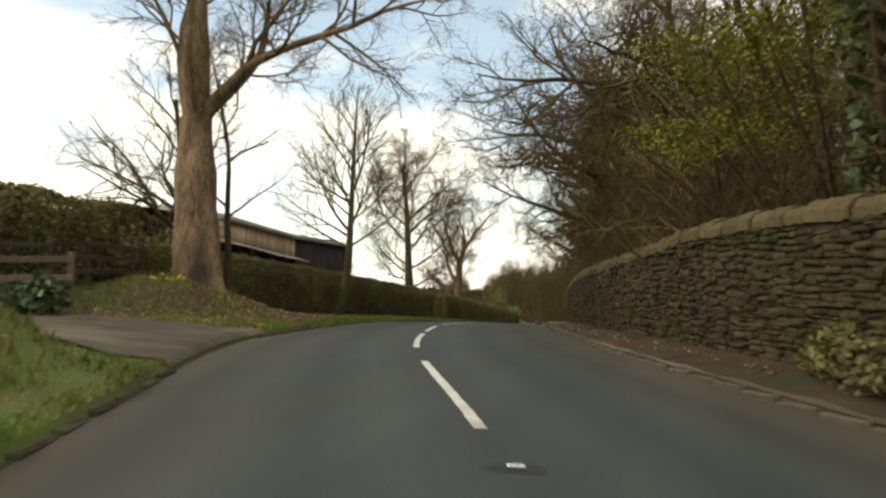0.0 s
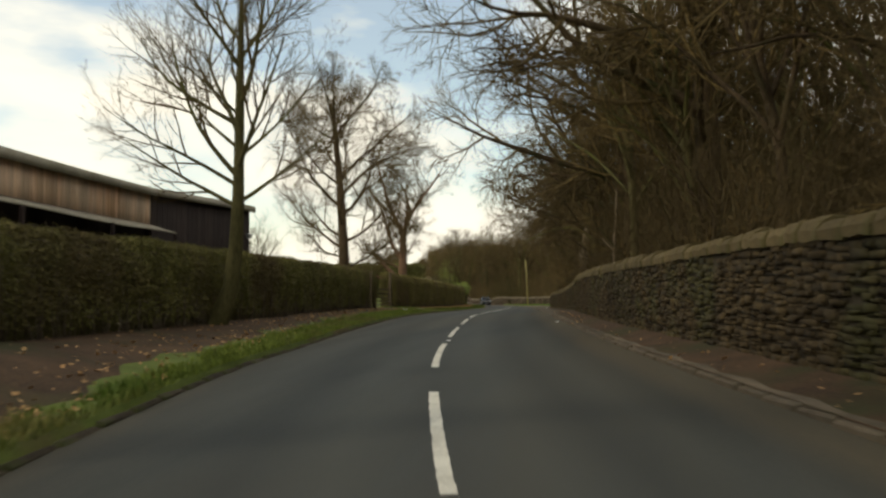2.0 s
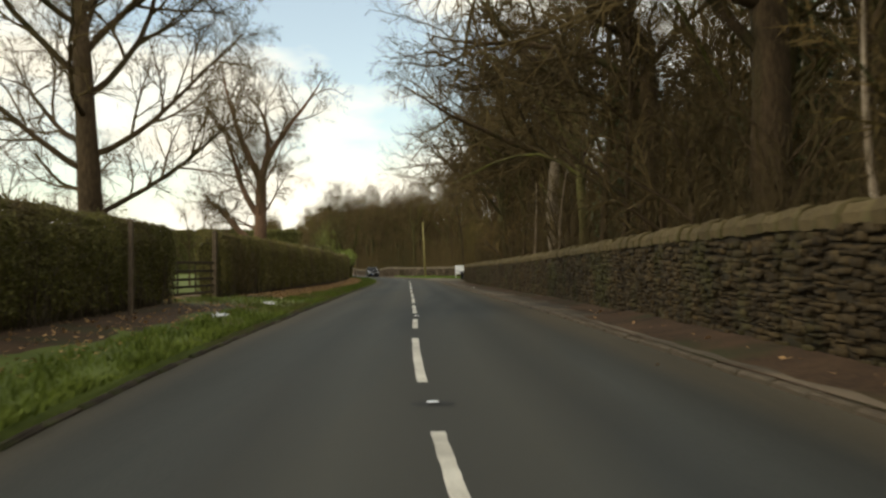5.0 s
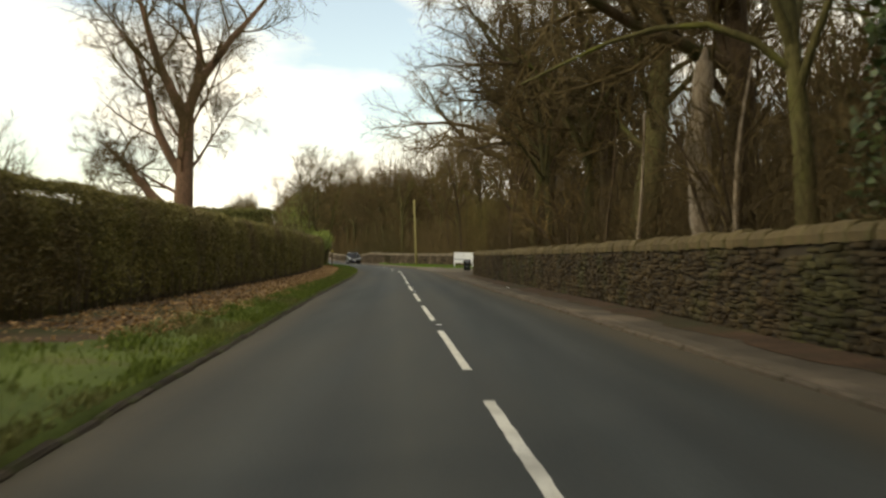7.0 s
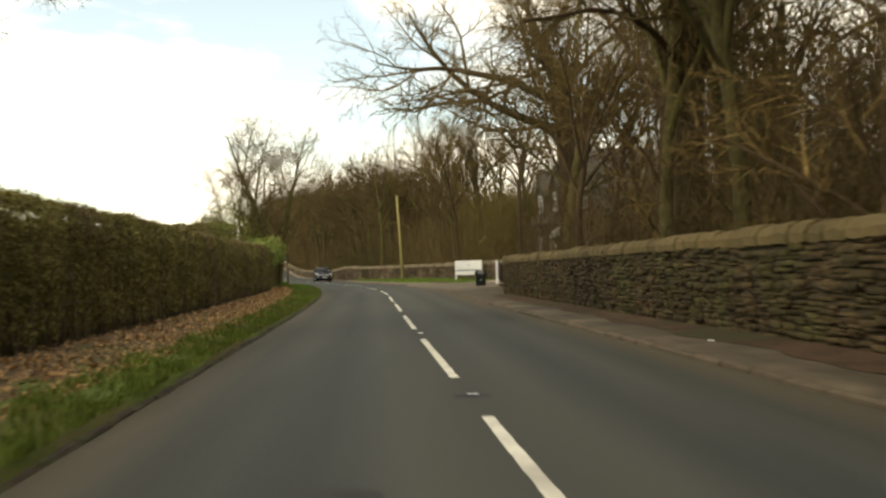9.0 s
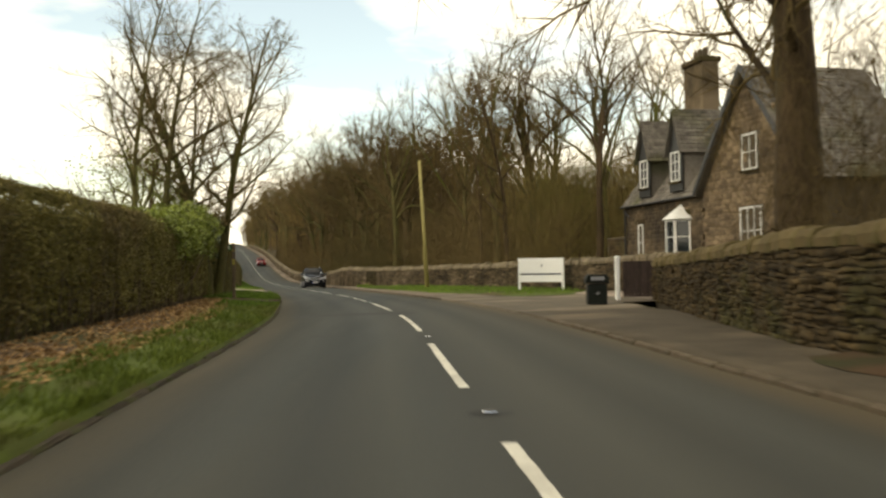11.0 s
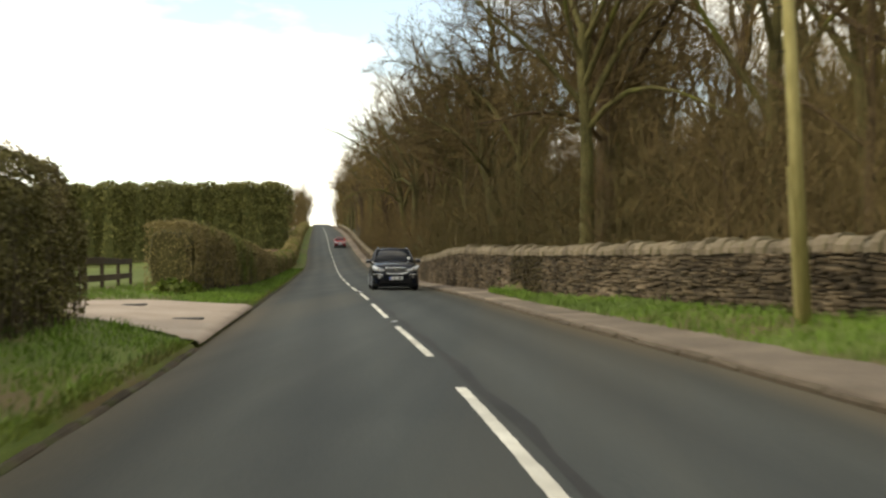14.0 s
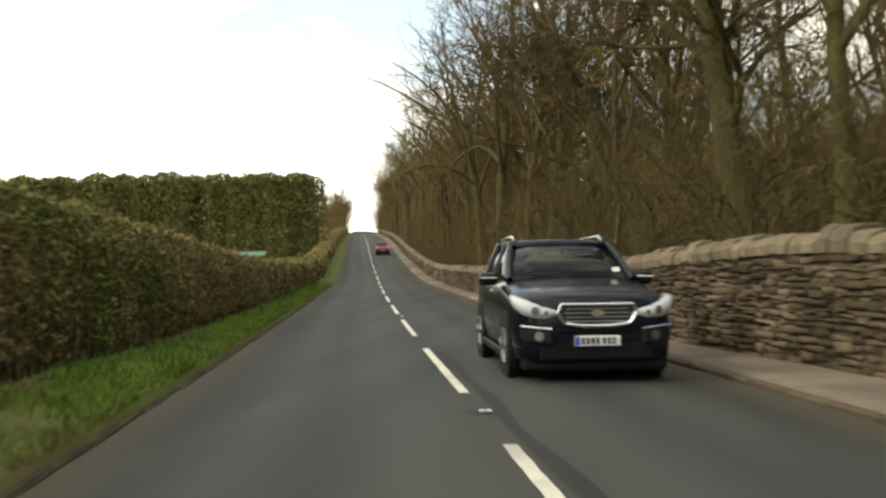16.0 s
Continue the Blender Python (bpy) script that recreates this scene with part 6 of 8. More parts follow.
for s, u, a in ((92, 6.6, 12), (103.4, 6.5, -6), (99.9, 6.6, 5), (226, 6.4, -14), (62, 6.4, 20)):
    ob = thing("slim_trunk", "slim pale young trunk behind the wall", "tree", tree_stand(s, u, a * 9, 0.5 if s > 200 else 1.0, tilt=a * 0.4))
    _st = [[], [], 0]
    _zr = np.linspace(0, 5.5, 8)
    tube_into(_st, np.stack([0.08 * np.sin(_zr + s), 0.08 * np.cos(_zr * 0.8 + s), _zr], 1), 0.085 - 0.011 * _zr, 7)
    put("trunk", mesh_data("trunk", np.concatenate(_st[0]), np.concatenate(_st[1]), M_BARK_PALE if s != 103.4 else M_BARK, True), ob)

# conifer row beyond the field


def conifer_mesh(seed):
    rng = np.random.default_rng(seed)
    n = 1700
    h = rng.random(n) ** 0.7
    prof = np.interp(h, [0, 0.15, 0.75, 0.92, 0.97, 1], [0.95, 1.0, 0.96, 0.80, 0.58, 0.15])
    a = rng.uniform(0, 2 * np.pi, n)
    r = prof * (0.88 + 0.16 * np.sin(a * 3 + seed + h * 9) * np.cos(h * 17 + 2 * a) + rng.normal(size=n) * 0.08) * 2.0
    c = np.stack([r * np.cos(a), r * np.sin(a), h * 13.6 + 0.3 + rng.normal(size=n) * 0.12], 1)
    return scatter_quads(c, rng.uniform(0.2, 0.46, n), rng, 0.0, 0.35, 1.7, True)


def conifer(seed):
    v, f = conifer_mesh(seed)
    core = bmesh.new()
    bmesh.ops.create_cone(core, cap_ends=True, segments=10, radius1=1.5, radius2=0.8, depth=12.6)
    bmesh.ops.translate(core, vec=(0, 0, 6.6), verts=core.verts)
    me = bpy.data.meshes.new("inner_foliage")
    core.to_mesh(me)
    core.free()
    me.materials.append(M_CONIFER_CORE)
    return mesh_data("foliage", v, f, M_CONIFER), me


CONIFERS = [conifer(i) for i in range(4)]
_r = np.random.default_rng(50)
_i = 0
for _s, _u0 in ((310.0, -7.4), (311.2, -8.1)):
    for _u in np.arange(_u0, -82, -1.4):
        # the row runs square to the far stretch of road
        p = at(_s + _r.normal() * 0.5, _u + _r.normal() * 0.25)
        ob = thing("conifer", "tall clipped dark green conifer in a windbreak row", "conifer", pose(float(p[0]), float(p[1]), 0.3 + 1.0 * float(np.exp(_u / 25.0)), 0, 0, float(_r.uniform(0, 360))) @ Matrix.Diagonal((float(_r.uniform(0.95, 1.25)), 0.85, float(_r.uniform(0.81, 0.87)), 1)), "conifer windbreak")
        fo, co = CONIFERS[_i % 4]
        tagged(put("foliage", fo, ob), kind="stuff")
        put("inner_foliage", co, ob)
        part("trunk", cyl_bm(0.25, 0.2, 1.5, (0, 0, 0.3), sides=8), M_BARK, ob)
        _i += 1

# distant woods: stems and twigs too far to count
_r = np.random.default_rng(51)
_st = [[], [], 0]
for _k in range(850):
    s, u = _r.uniform(-20, 480), _r.uniform(56, 74)
    if _k % 5 == 0:
        s, u = _r.uniform(150, 192), _r.uniform(34, 60)
    p = at(s, u)
    z = ground_at(s, min(u, 61.9))
    h = _r.uniform(5, 13)
    base = np.array([p[0], p[1], z - 0.5])
    tip = base + np.array([_r.normal() * 0.8, _r.normal() * 0.8, h])
    tube_into(_st, [base, tip], [0.13, 0.03], 3)
    for _q in range(7):
        f = _r.uniform(0.12, 0.95)
        b = base + (tip - base) * f
        tube_into(_st, [b, b + np.array([_r.normal() * 1.5, _r.normal() * 1.5, _r.uniform(0.5, 2.4)])], [0.05, 0.012], 3)
far_woods = put("far_woods", mesh_data("far_woods", np.concatenate(_st[0]), np.concatenate(_st[1]), M_TWIG_RED))
tagged(far_woods, "distant bare brown woodland deep behind the wall", "woodland", kind="stuff")
# a wooded skyline across the fields and at the road's far end
_st = [[], [], 0]
for _k in range(900):
    if _k < 380:
        s, u = _r.uniform(470, 620), _r.uniform(-16, 40)
        if abs(u) < 6:
            u = 9.0
    else:
        s, u = _r.uniform(40, 330), _r.uniform(-210, -150)
    p = at(s, u)
    z = ground_at(s, u)
    h = _r.uniform(7, 13) if _k < 380 else _r.uniform(4, 9)
    base = np.array([p[0], p[1], z - 1.0])
    tip = base + np.array([_r.normal() * 0.6, _r.normal() * 0.6, h])
    tube_into(_st, [base, tip], [0.3, 0.05], 3)
    for _q in range(8):
        f = _r.uniform(0.1, 0.95)
        b = base + (tip - base) * f
        tube_into(_st, [b, b + np.array([_r.normal() * 2.0, _r.normal() * 2.0, _r.uniform(0.5, 2.2)])], [0.14, 0.03], 3)
tagged(put("distant_treeline", mesh_data("distant_treeline", np.concatenate(_st[0]), np.concatenate(_st[1]), M_TWIG)), "low bare treeline on the far skyline", "woodland", kind="stuff")
_r = np.random.default_rng(52)
for _k in range(34):
    s, u = _r.uniform(540, 690), _r.uniform(4.5, 18) * (-1 if _k % 4 else 1)
    plant_tree("wood_tree", DEEP[_k % 6], LABEL_WOOD, tree_stand(s, u, float(_r.uniform(0, 360)), float(_r.uniform(0.8, 1.1))), group="trees at the top of the hill")
for s, u, k, size in ((181, -40, 5, 0.9), (186, -47, 1, 0.8), (64, -28, 2, 0.62), (105, -24, 4, 0.6), (131, -19, 2, 0.55), (84, -30, 0, 0.6), (152, -22, 4, 0.5)):
    plant_tree("field_tree", WOOD[k], "small bare tree standing out in the field", tree_stand(s, u, s * 7.0, size), "trees in the field")
plant_tree("path_tree", tree_meshes("path_tree", dict(SLIM, seed=97, height=10, radius=0.12), M_BARK_GREEN, M_TWIG, True), "tall slender bare tree beside the footpath post", tree_stand(176.5, -9.5, 30), "trees by the footpath")

# ---- barn ----


def barn():
    ob = thing("barn", "low barn clad in cedar and black boards, sheet roof", "barn", Matrix.Identity(4))
    un = -9.2
    top = table([(34.2, 3.55), (36.0, 3.97), (46.8, 4.12), (57.9, 4.58)])

    def slab(name, s0, s1, h0, h1, u0, thick, mat):
        v = np.concatenate([at(np.array([s0, s1, s1, s0]), u0, np.array([h0[0], h0[1], h1[1], h1[0]])), at(np.array([s0, s1, s1, s0]), u0 - thick, np.array([h0[0], h0[1], h1[1], h1[0]]))])
        f = np.array([(0, 1, 2, 3), (7, 6, 5, 4), (0, 4, 5, 1), (1, 5, 6, 2), (2, 6, 7, 3), (3, 7, 4, 0)])
        return put(name, mesh_data(name, v, f, mat), ob)

    for q in np.linspace(33.4, 55.4, 11):
        slab("inner_wall", q, q + 2.4, (0, 0), (float(top(q)) - 0.15, float(top(q + 2.4)) - 0.15), un - 0.12, 0.2, M_BLACKWOOD)
    r = np.random.default_rng(4)
    s = 33.4
    while s < 46.7:
        w = 0.17
        slab("cedar_board", s, s + w - 0.012, (2.95, 2.95), (float(top(s)) - 0.1, float(top(s + w)) - 0.1), un + float(r.uniform(0, 0.02)), 0.06, M_CEDAR)
        s += w
    while s < 57.7:
        w = 0.22
        slab("black_board", s, s + w - 0.012, (0.1, 0.1), (float(top(s)) - 0.08, float(top(s + w)) - 0.08), un + 0.03 + float(r.uniform(0, 0.02)), 0.06, M_BLACKWOOD)
        s += w
    # end wall facing up the road, and the back
    v = np.concatenate([at(57.8, np.array([-9.2, -13.4, -13.4, -9.2]), np.array([0, 0, 4.45, 4.5])), at(57.6, np.array([-9.2, -13.4, -13.4, -9.2]), np.array([0, 0, 4.45, 4.5]))])
    box = np.array([(0, 1, 2, 3), (7, 6, 5, 4), (0, 4, 5, 1), (1, 5, 6, 2), (2, 6, 7, 3), (3, 7, 4, 0)])
    put("end_wall", mesh_data("end_wall", v, box, M_BLACKWOOD), ob)
    v = np.concatenate([at(33.4, np.array([-9.2, -13.4, -13.4, -9.2]), np.array([0, 0, 3.5, 3.5])), at(33.6, np.array([-9.2, -13.4, -13.4, -9.2]), np.array([0, 0, 3.5, 3.5]))])
    put("end_wall", mesh_data("end_wall", v, box, M_CEDAR), ob)
    ss = np.linspace(33.1, 58.2, 50)
    sheet = sweep("roof", ss, lambda q: [(un + 0.16, float(top(min(max(q, 34.2), 57.9))) - 0.10), (un + 0.16, float(top(min(max(q, 34.2), 57.9))) + 0.04 + 0.02 * math.sin(q * 12)), (-11.4, float(top(min(max(q, 34.2), 57.9))) + 0.4), (-13.7, float(top(min(max(q, 34.2), 57.9))) + 0.05), (-13.7, float(top(min(max(q, 34.2), 57.9))) - 0.1)], M_SHEET, ob, "grey fibre-cement roof sheets", closed=True)
    fascia = sweep("fascia", ss, lambda q: [(un + 0.19, float(top(min(max(q, 34.2), 57.9))) - 0.20), (un + 0.19, float(top(min(max(q, 34.2), 57.9))) + 0.0), (un + 0.15, float(top(min(max(q, 34.2), 57.9))) + 0.0), (un + 0.15, float(top(min(max(q, 34.2), 57.9))) - 0.20)], M_SHEET, ob, closed=True)
    canopy = sweep("canopy", np.arange(33.1, 46.9, 0.16), lambda q: [(un + 0.03, 3.06), (un + 0.8, 2.80 + 0.02 * math.sin(q * 40)), (un + 0.8, 2.76 + 0.02 * math.sin(q * 40)), (un + 0.03, 3.02)], M_SHEET, ob, "corrugated lean-to roof", closed=True)
    for q in (33.6, 37.5, 42.0, 46.5):
        part("canopy_post", box_bm((0.1, 0.1, 2.75), (0, 0, 1.38), 0.01), M_BLACKWOOD, ob, "", stand(q, un + 0.9, 0.0))
    part("plaque", cyl_bm(0.34, 0.34, 0.03, (0, 0, 0), (0, 90, 0), 28), M_WHITE, ob, "pale oval plaque", stand(36.0, un + 0.10, 3.62) @ Matrix.Diagonal((1, 0.9, 0.3, 1)))
    part("lamp", cyl_bm(0.10, 0.14, 0.16, (0, 0, 0), (0, 0, 0), 12), M_WHITE, ob, "small pale bulkhead lamp", stand(57.5, un + 0.14, 3.35))


barn()

# ---- fences and gates ----


def rail_fence(name, label, pts, post_h, rails, mat, post=(0.13, 0.10), rail=(0.04, 0.12)):
    """Posts at the places (s, u), boards between them at the heights given."""
    ob = thing(name, label, "fence")
    places = [at(s, u) for s, u in pts]
    zs = [ground_at(s, u) for s, u in pts]
    for (s, u), p, z in zip(pts, places, zs):
        part("post", box_bm((*post, post_h + 0.3), (0, 0, post_h / 2 - 0.15), 0.012), mat, ob, "", pose(float(p[0]), float(p[1]), z, 0, 0, heading(s)))
    for a, b, za, zb in zip(places, places[1:], zs, zs[1:]):
        ln = math.hypot(b[0] - a[0], b[1] - a[1])
        for h in rails:
            part("rail", box_bm((ln, *rail), (0, 0, 0), 0.008), mat, ob, "", pose(float(a[0] + b[0]) / 2, float(a[1] + b[1]) / 2, (za + zb) / 2 + h, 0, -math.degrees(math.atan2(zb - za, ln)), math.degrees(math.atan2(b[1] - a[1], b[0] - a[0]))) @ pose(0, -0.06, 0))
    return ob


rail_fence("paddock_fence", "pale weathered post-and-rail fence by the side drive", [(14.0, -11.4), (15.6, -9.7), (17.2, -8.1), (18.6, -6.75)], 1.15, (0.3, 0.65, 1.0), M_FENCE)
rail_fence("dark_fence", "dark timber fence running behind the old tree", [(17.6, -8.8), (20.0, -8.9), (22.4, -8.9), (24.6, -8.9), (27.5, -8.6)], 1.45, (0.25, 0.6, 0.95, 1.3), M_FENCE_DARK)
rail_fence("field_fence", "post-and-board fence beside the field entrance", [(195.6, -13.5), (198.0, -11.2), (200.2, -9.8), (202.4, -9.6), (204.8, -9.5), (207.0, -9.4), (212.3, -9.9), (216.5, -10.2)], 1.2, (0.42, 1.05), M_FENCE_DARK, rail=(0.04, 0.24))
rail_fence("field_fence", "thin wire and post fence out in the field", [(250, -14), (250, -22), (250, -30), (250, -38), (250, -46), (250, -54), (250, -62)], 1.2, (0.6, 1.1), M_FENCE, rail=(0.02, 0.03))
rail_fence("arena_fence", "white-railed riding arena out in the field", [(92, -17), (96, -19), (100, -21), (104, -23), (108, -25)], 1.2, (0.6, 1.15), M_WHITE, post=(0.08, 0.08), rail=(0.03, 0.06))


def field_gate():
    ob = thing("field_gate", "closed five-bar field gate between the hedges", "gate", Matrix.Identity(4))
    a, b = at(77.4, -7.6), at(82.4, -6.9)
    za, zb = ground_at(77.4, -7.6), ground_at(82.4, -6.9)
    ln = math.hypot(b[0] - a[0], b[1] - a[1])
    turn = math.degrees(math.atan2(b[1] - a[1], b[0] - a[0]))
    for p, z, h in ((a, za, 1.4), (b, zb, 2.35)):
        part("gatepost", box_bm((0.14, 0.14, h + 0.3), (0, 0, h / 2 - 0.15), 0.012), M_FENCE, ob, "", pose(float(p[0]), float(p[1]), z, 0, 0, turn))
    for h in (0.2, 0.42, 0.66, 0.92, 1.2):
        part("bar", box_bm((ln - 0.2, 0.035, 0.08), (0, 0, h), 0.006), M_FENCE_DARK, ob, "", pose(float(a[0] + b[0]) / 2, float(a[1] + b[1]) / 2, (za + zb) / 2, 0, 0, turn))
    for q in (-0.47, -0.16, 0.16, 0.47):
        part("upright", box_bm((0.07, 0.03, 1.1), (q * (ln - 0.3), 0.035, 0.7), 0.006), M_FENCE_DARK, ob, "", pose(float(a[0] + b[0]) / 2, float(a[1] + b[1]) / 2, (za + zb) / 2, 0, 0, turn))


field_gate()


def verge_post():
    ob = thing("verge_post", "grey timber stake in the hedge bottom", "post", stand(69.5, -6.0, 0.2))
    part("stake", box_bm((0.09, 0.09, 2.1), (0, 0, 1.0), 0.012), M_FENCE, ob)


verge_post()


def rubbish(name, label, s, u, h, size, mat, seed):
    rng = np.random.default_rng(seed)
    bm = bmesh.new()
    bmesh.ops.create_grid(bm, x_segments=5, y_segments=4, size=0.5)
    for v in bm.verts:
        v.co.z += rng.normal() * 0.10
        v.co.x += rng.normal() * 0.04
    r = bmesh.ops.solidify(bm, geom=bm.faces[:], thickness=0.03)
    bmesh.ops.scale(bm, vec=size, verts=bm.verts)
    me = bpy.data.meshes.new(name)
    bm.to_mesh(me)
    bm.free()
    me.materials.append(mat)
    ob = new(name, me)
    ob.matrix_basis = stand(s, u, h, seed * 40)
    tagged(ob, label, "litter")


rubbish("litter", "crumpled white wrapper lying on the grass verge", 70.6, -4.35, 0.16, (0.42, 0.26, 0.35), M_WHITE, 2)
rubbish("litter", "crumpled white wrapper lying on the grass verge", 78.3, -4.4, 0.16, (0.42, 0.26, 0.3), M_WHITE, 3)
rubbish("litter", "scrap of white paper beside the kerb", 53.0, 3.3, 0.02, (0.10, 0.08, 0.1), M_WHITE, 4)
rubbish("litter", "red scrap of packaging under the hedge", 33.5, -6.9, 0.3, (0.12, 0.10, 0.2), M_CARRED, 5)
rubbish("litter", "scrap of white paper on the pavement", 112.0, 4.2, 0.09, (0.10, 0.08, 0.1), M_WHITE, 6)


def daffodils():
    rng = np.random.default_rng(6)
    for i in range(8):
        s, u = 22.3 + rng.normal() * 0.5, -6.3 + rng.normal() * 0.28
        ob = thing("daffodil", "yellow daffodil in flower on the mound", "flower", tree_stand(s, u, float(rng.uniform(0, 360)), 1.0, 0.0), "daffodils on the mound")
        part("stalk", cyl_bm(0.008, 0.006, 0.34, (0, 0, 0.17), sides=6), M_GRASS, ob)
        bm = bmesh.new()
        for k in range(6):
            a = k * math.pi / 3
            vs = [bm.verts.new(q) for q in ((0, 0, 0.35), (0.05 * math.cos(a - 0.4), 0.05 * math.sin(a - 0.4), 0.36), (0.085 * math.cos(a), 0.085 * math.sin(a), 0.345), (0.05 * math.cos(a + 0.4), 0.05 * math.sin(a + 0.4), 0.36))]
            bm.faces.new(vs)
        part("petal_ring", bm, M_DAFF, ob, "yellow petals")
        part("trumpet", cyl_bm(0.018, 0.032, 0.05, (0, 0, 0.38), sides=10), M_DAFF, ob)


daffodils()
part("green_shed_roof", box_bm((5, 4, 0.12), (0, 0, 0), 0.02), M_TARP, thing("green_shed", "low shed with a green sheet roof before the conifers", "shed", stand(292, -13, 0.0)), "green sheet roof", pose(0, 0, 1.35, 6, 0, 0))
part("shed_wall", box_bm((4.6, 3.6, 3.6), (0, 0, -0.65), 0.02), M_FENCE_DARK, bpy.data.objects["green_shed"])

# ---- grass, dead leaves ----
_r = np.random.default_rng(61)


def grass_band(name, label, s0, s1, per_m, lo, hi, height, mat):
    n = int((s1 - s0) * per_m)
    s = _r.uniform(s0, s1, n)
    f = _r.random(n)
    a, b = lo(s), hi(s)
    u = a + (b - a) * f
    clump = 0.5 + 0.5 * np.sin(s * 2.3 + 3 * u) * np.sin(s * 0.7 - 2 * u)
    keep = (_r.random(n) < 0.35 + 0.65 * clump) & ~((s > 12.0) & (s < 20.1) & (u < 0) & (u > side_reach(s))) & ~((s > 163.0) & (s < 167.4) & (u < 0) & (u > path_end(s) + 0.5 * _r.random(n))) & ~((s > 185.6) & (s < 196.4) & (u < 0) & (u > drive_reach(s)))
    s, u, clump = s[keep], u[keep], clump[keep]
    h = land(s, u) - 0.01
    v, fc = blades(at(s, u, h), height * (0.5 + 0.8 * clump) * _r.uniform(0.6, 1.3, len(s)), _r, 0.011)
    tagged(put(name, mesh_data(name, v, fc, mat)), label, "grass", kind="stuff")


grass_band("verge_grass", "tufts of fresh green grass along the kerb", 30, 158, 300, lambda s: left_edge(s) - 0.12, lambda s: grass_edge(s) + 0.15, 0.13, M_GRASS)
grass_band("verge_grass", "lush bright green grass along the kerb", 158, 262, 420, lambda s: left_edge(s) - 0.12, lambda s: grass_edge(s) + 0.15, 0.15, M_GRASS_GREENER)
grass_band("verge_grass", "rough straw-coloured grass along the kerb", -3, 30, 230, lambda s: left_edge(s) - 0.12, lambda s: grass_edge(s) + 0.15, 0.12, M_GRASS_DRY)
grass_band("kerb_grass", "ragged grass hanging over the kerb", -3, 262, 240, lambda s: left_edge(s) - 0.07, lambda s: left_edge(s) - 0.36, 0.09, M_GRASS)
grass_band("hedge_foot_grass", "lush weedy grass at the foot of the field hedge", 196.5, 240, 620, lambda s: left_edge(s) - 0.1, lambda s: hedge2_u(s) + 0.25, 0.13, M_GRASS_GREENER)
grass_band("path_grass", "long grass between the path and the rounded hedge", 165, 190, 500, lambda s: grass_edge(s) + 0.5, lambda s: np.full_like(s, -6.4), 0.2, M_GRASS_GREENER)
grass_band("wall_grass", "bright green grass at the wall's foot", 168, 205, 420, lambda s: pave_out(s) - 0.1, lambda s: np.maximum(wall2_u(s) - 0.02, pave_out(s) + 0.25), 0.17, M_GRASS_GREENER)
grass_band("mound_grass", "rough grass on the bank by the side drive", -2, 26.0, 900, lambda s: np.full_like(s, LEFT - 0.4), lambda s: np.full_like(s, -9.2), 0.15, M_GRASS_DRY)
n = 34000
s = np.concatenate([_r.uniform(-2, 166, n), _r.uniform(4, 75, 1100)])
u = np.concatenate([grass_edge(s[:n]) + 0.5 - np.abs(_r.normal(size=n)) * 1.3, wall_u(s[n:]) - 0.15 - np.abs(_r.normal(size=1100)) * 0.45])
s, u = np.concatenate([s, _r.uniform(-1, 28, 2600)]), np.concatenate([u, _r.uniform(-9.0, -3.5, 2600)])
ok = ~((s > 11) & (s < 20.1) & (u < 0) & (u > side_reach(s))) & (u > -9.8) & ((s > 85) | (_r.random(len(s)) < np.where(s < 28, 0.4, 0.13)))
s, u = s[ok], u[ok]
v, f = scatter_quads(at(s, u, land(s, u) + np.where(u > 0, 0.06, 0.025)), _r.uniform(0.03, 0.075, len(s)), _r, 0.75, 0.2, 1.5)
tagged(put("leaf_litter", mesh_data("leaf_litter", v, f, M_LITTER)), "russet dead leaves scattered under the hedge", "leaves", kind="stuff")

# ---- stone lodge ----


def blocks(name, label, parent, origin, along, up, out, shape, mat, rng, course=(0.16, 0.26), length=(0.25, 0.6), gap=0.012, proud=0.02, tilt=0.0):
    """Courses of chamfered blocks or slates on a plane face; shape(a, b) says where they lie."""
    origin, along, up, out = (np.array(q, float) for q in (origin, along, up, out))
    verts, faces, n, b = [], [], 0, 0.0
    while b < 14:
        c = rng.uniform(*course)
        a, lead = 0.0, rng.uniform(0.35, 1.0)
        hit = False
        while a < 16:
            ln = rng.uniform(*length) * lead
            lead = 1.0
            if shape(a + ln / 2, b + c / 2):
                hit = True
                p = rng.uniform(0.2, 1) * proud
                ring = []
                for ins, d in ((0.0, -0.03), (0.0, p * 0.4), (0.014, p)):
                    for ka, kb in ((0, 0), (1, 0), (1, 1), (0, 1)):
                        q = origin + along * (a + gap / 2 + ins + ka * (ln - gap - 2 * ins)) + up * (b + gap / 2 + ins + kb * (c - gap - 2 * ins)) + out * (d + (tilt * (1 - kb)))
                        ring.append(q + rng.normal(size=3) * 0.003)
                verts += ring
                for r in (0, 1):
                    for i in range(4):
                        faces.append((n + r * 4 + i, n + r * 4 + (i + 1) % 4, n + r * 4 + 4 + (i + 1) % 4, n + r * 4 + 4 + i))
                faces.append((n + 8, n + 9, n + 10, n + 11))
                n += 12
            a += ln
        b += c
        if not hit and b > 9:
            break
    ob = put(name, mesh_data(name, np.array(verts), np.array(faces), mat), parent, label)
    return tagged(ob, kind="stuff")


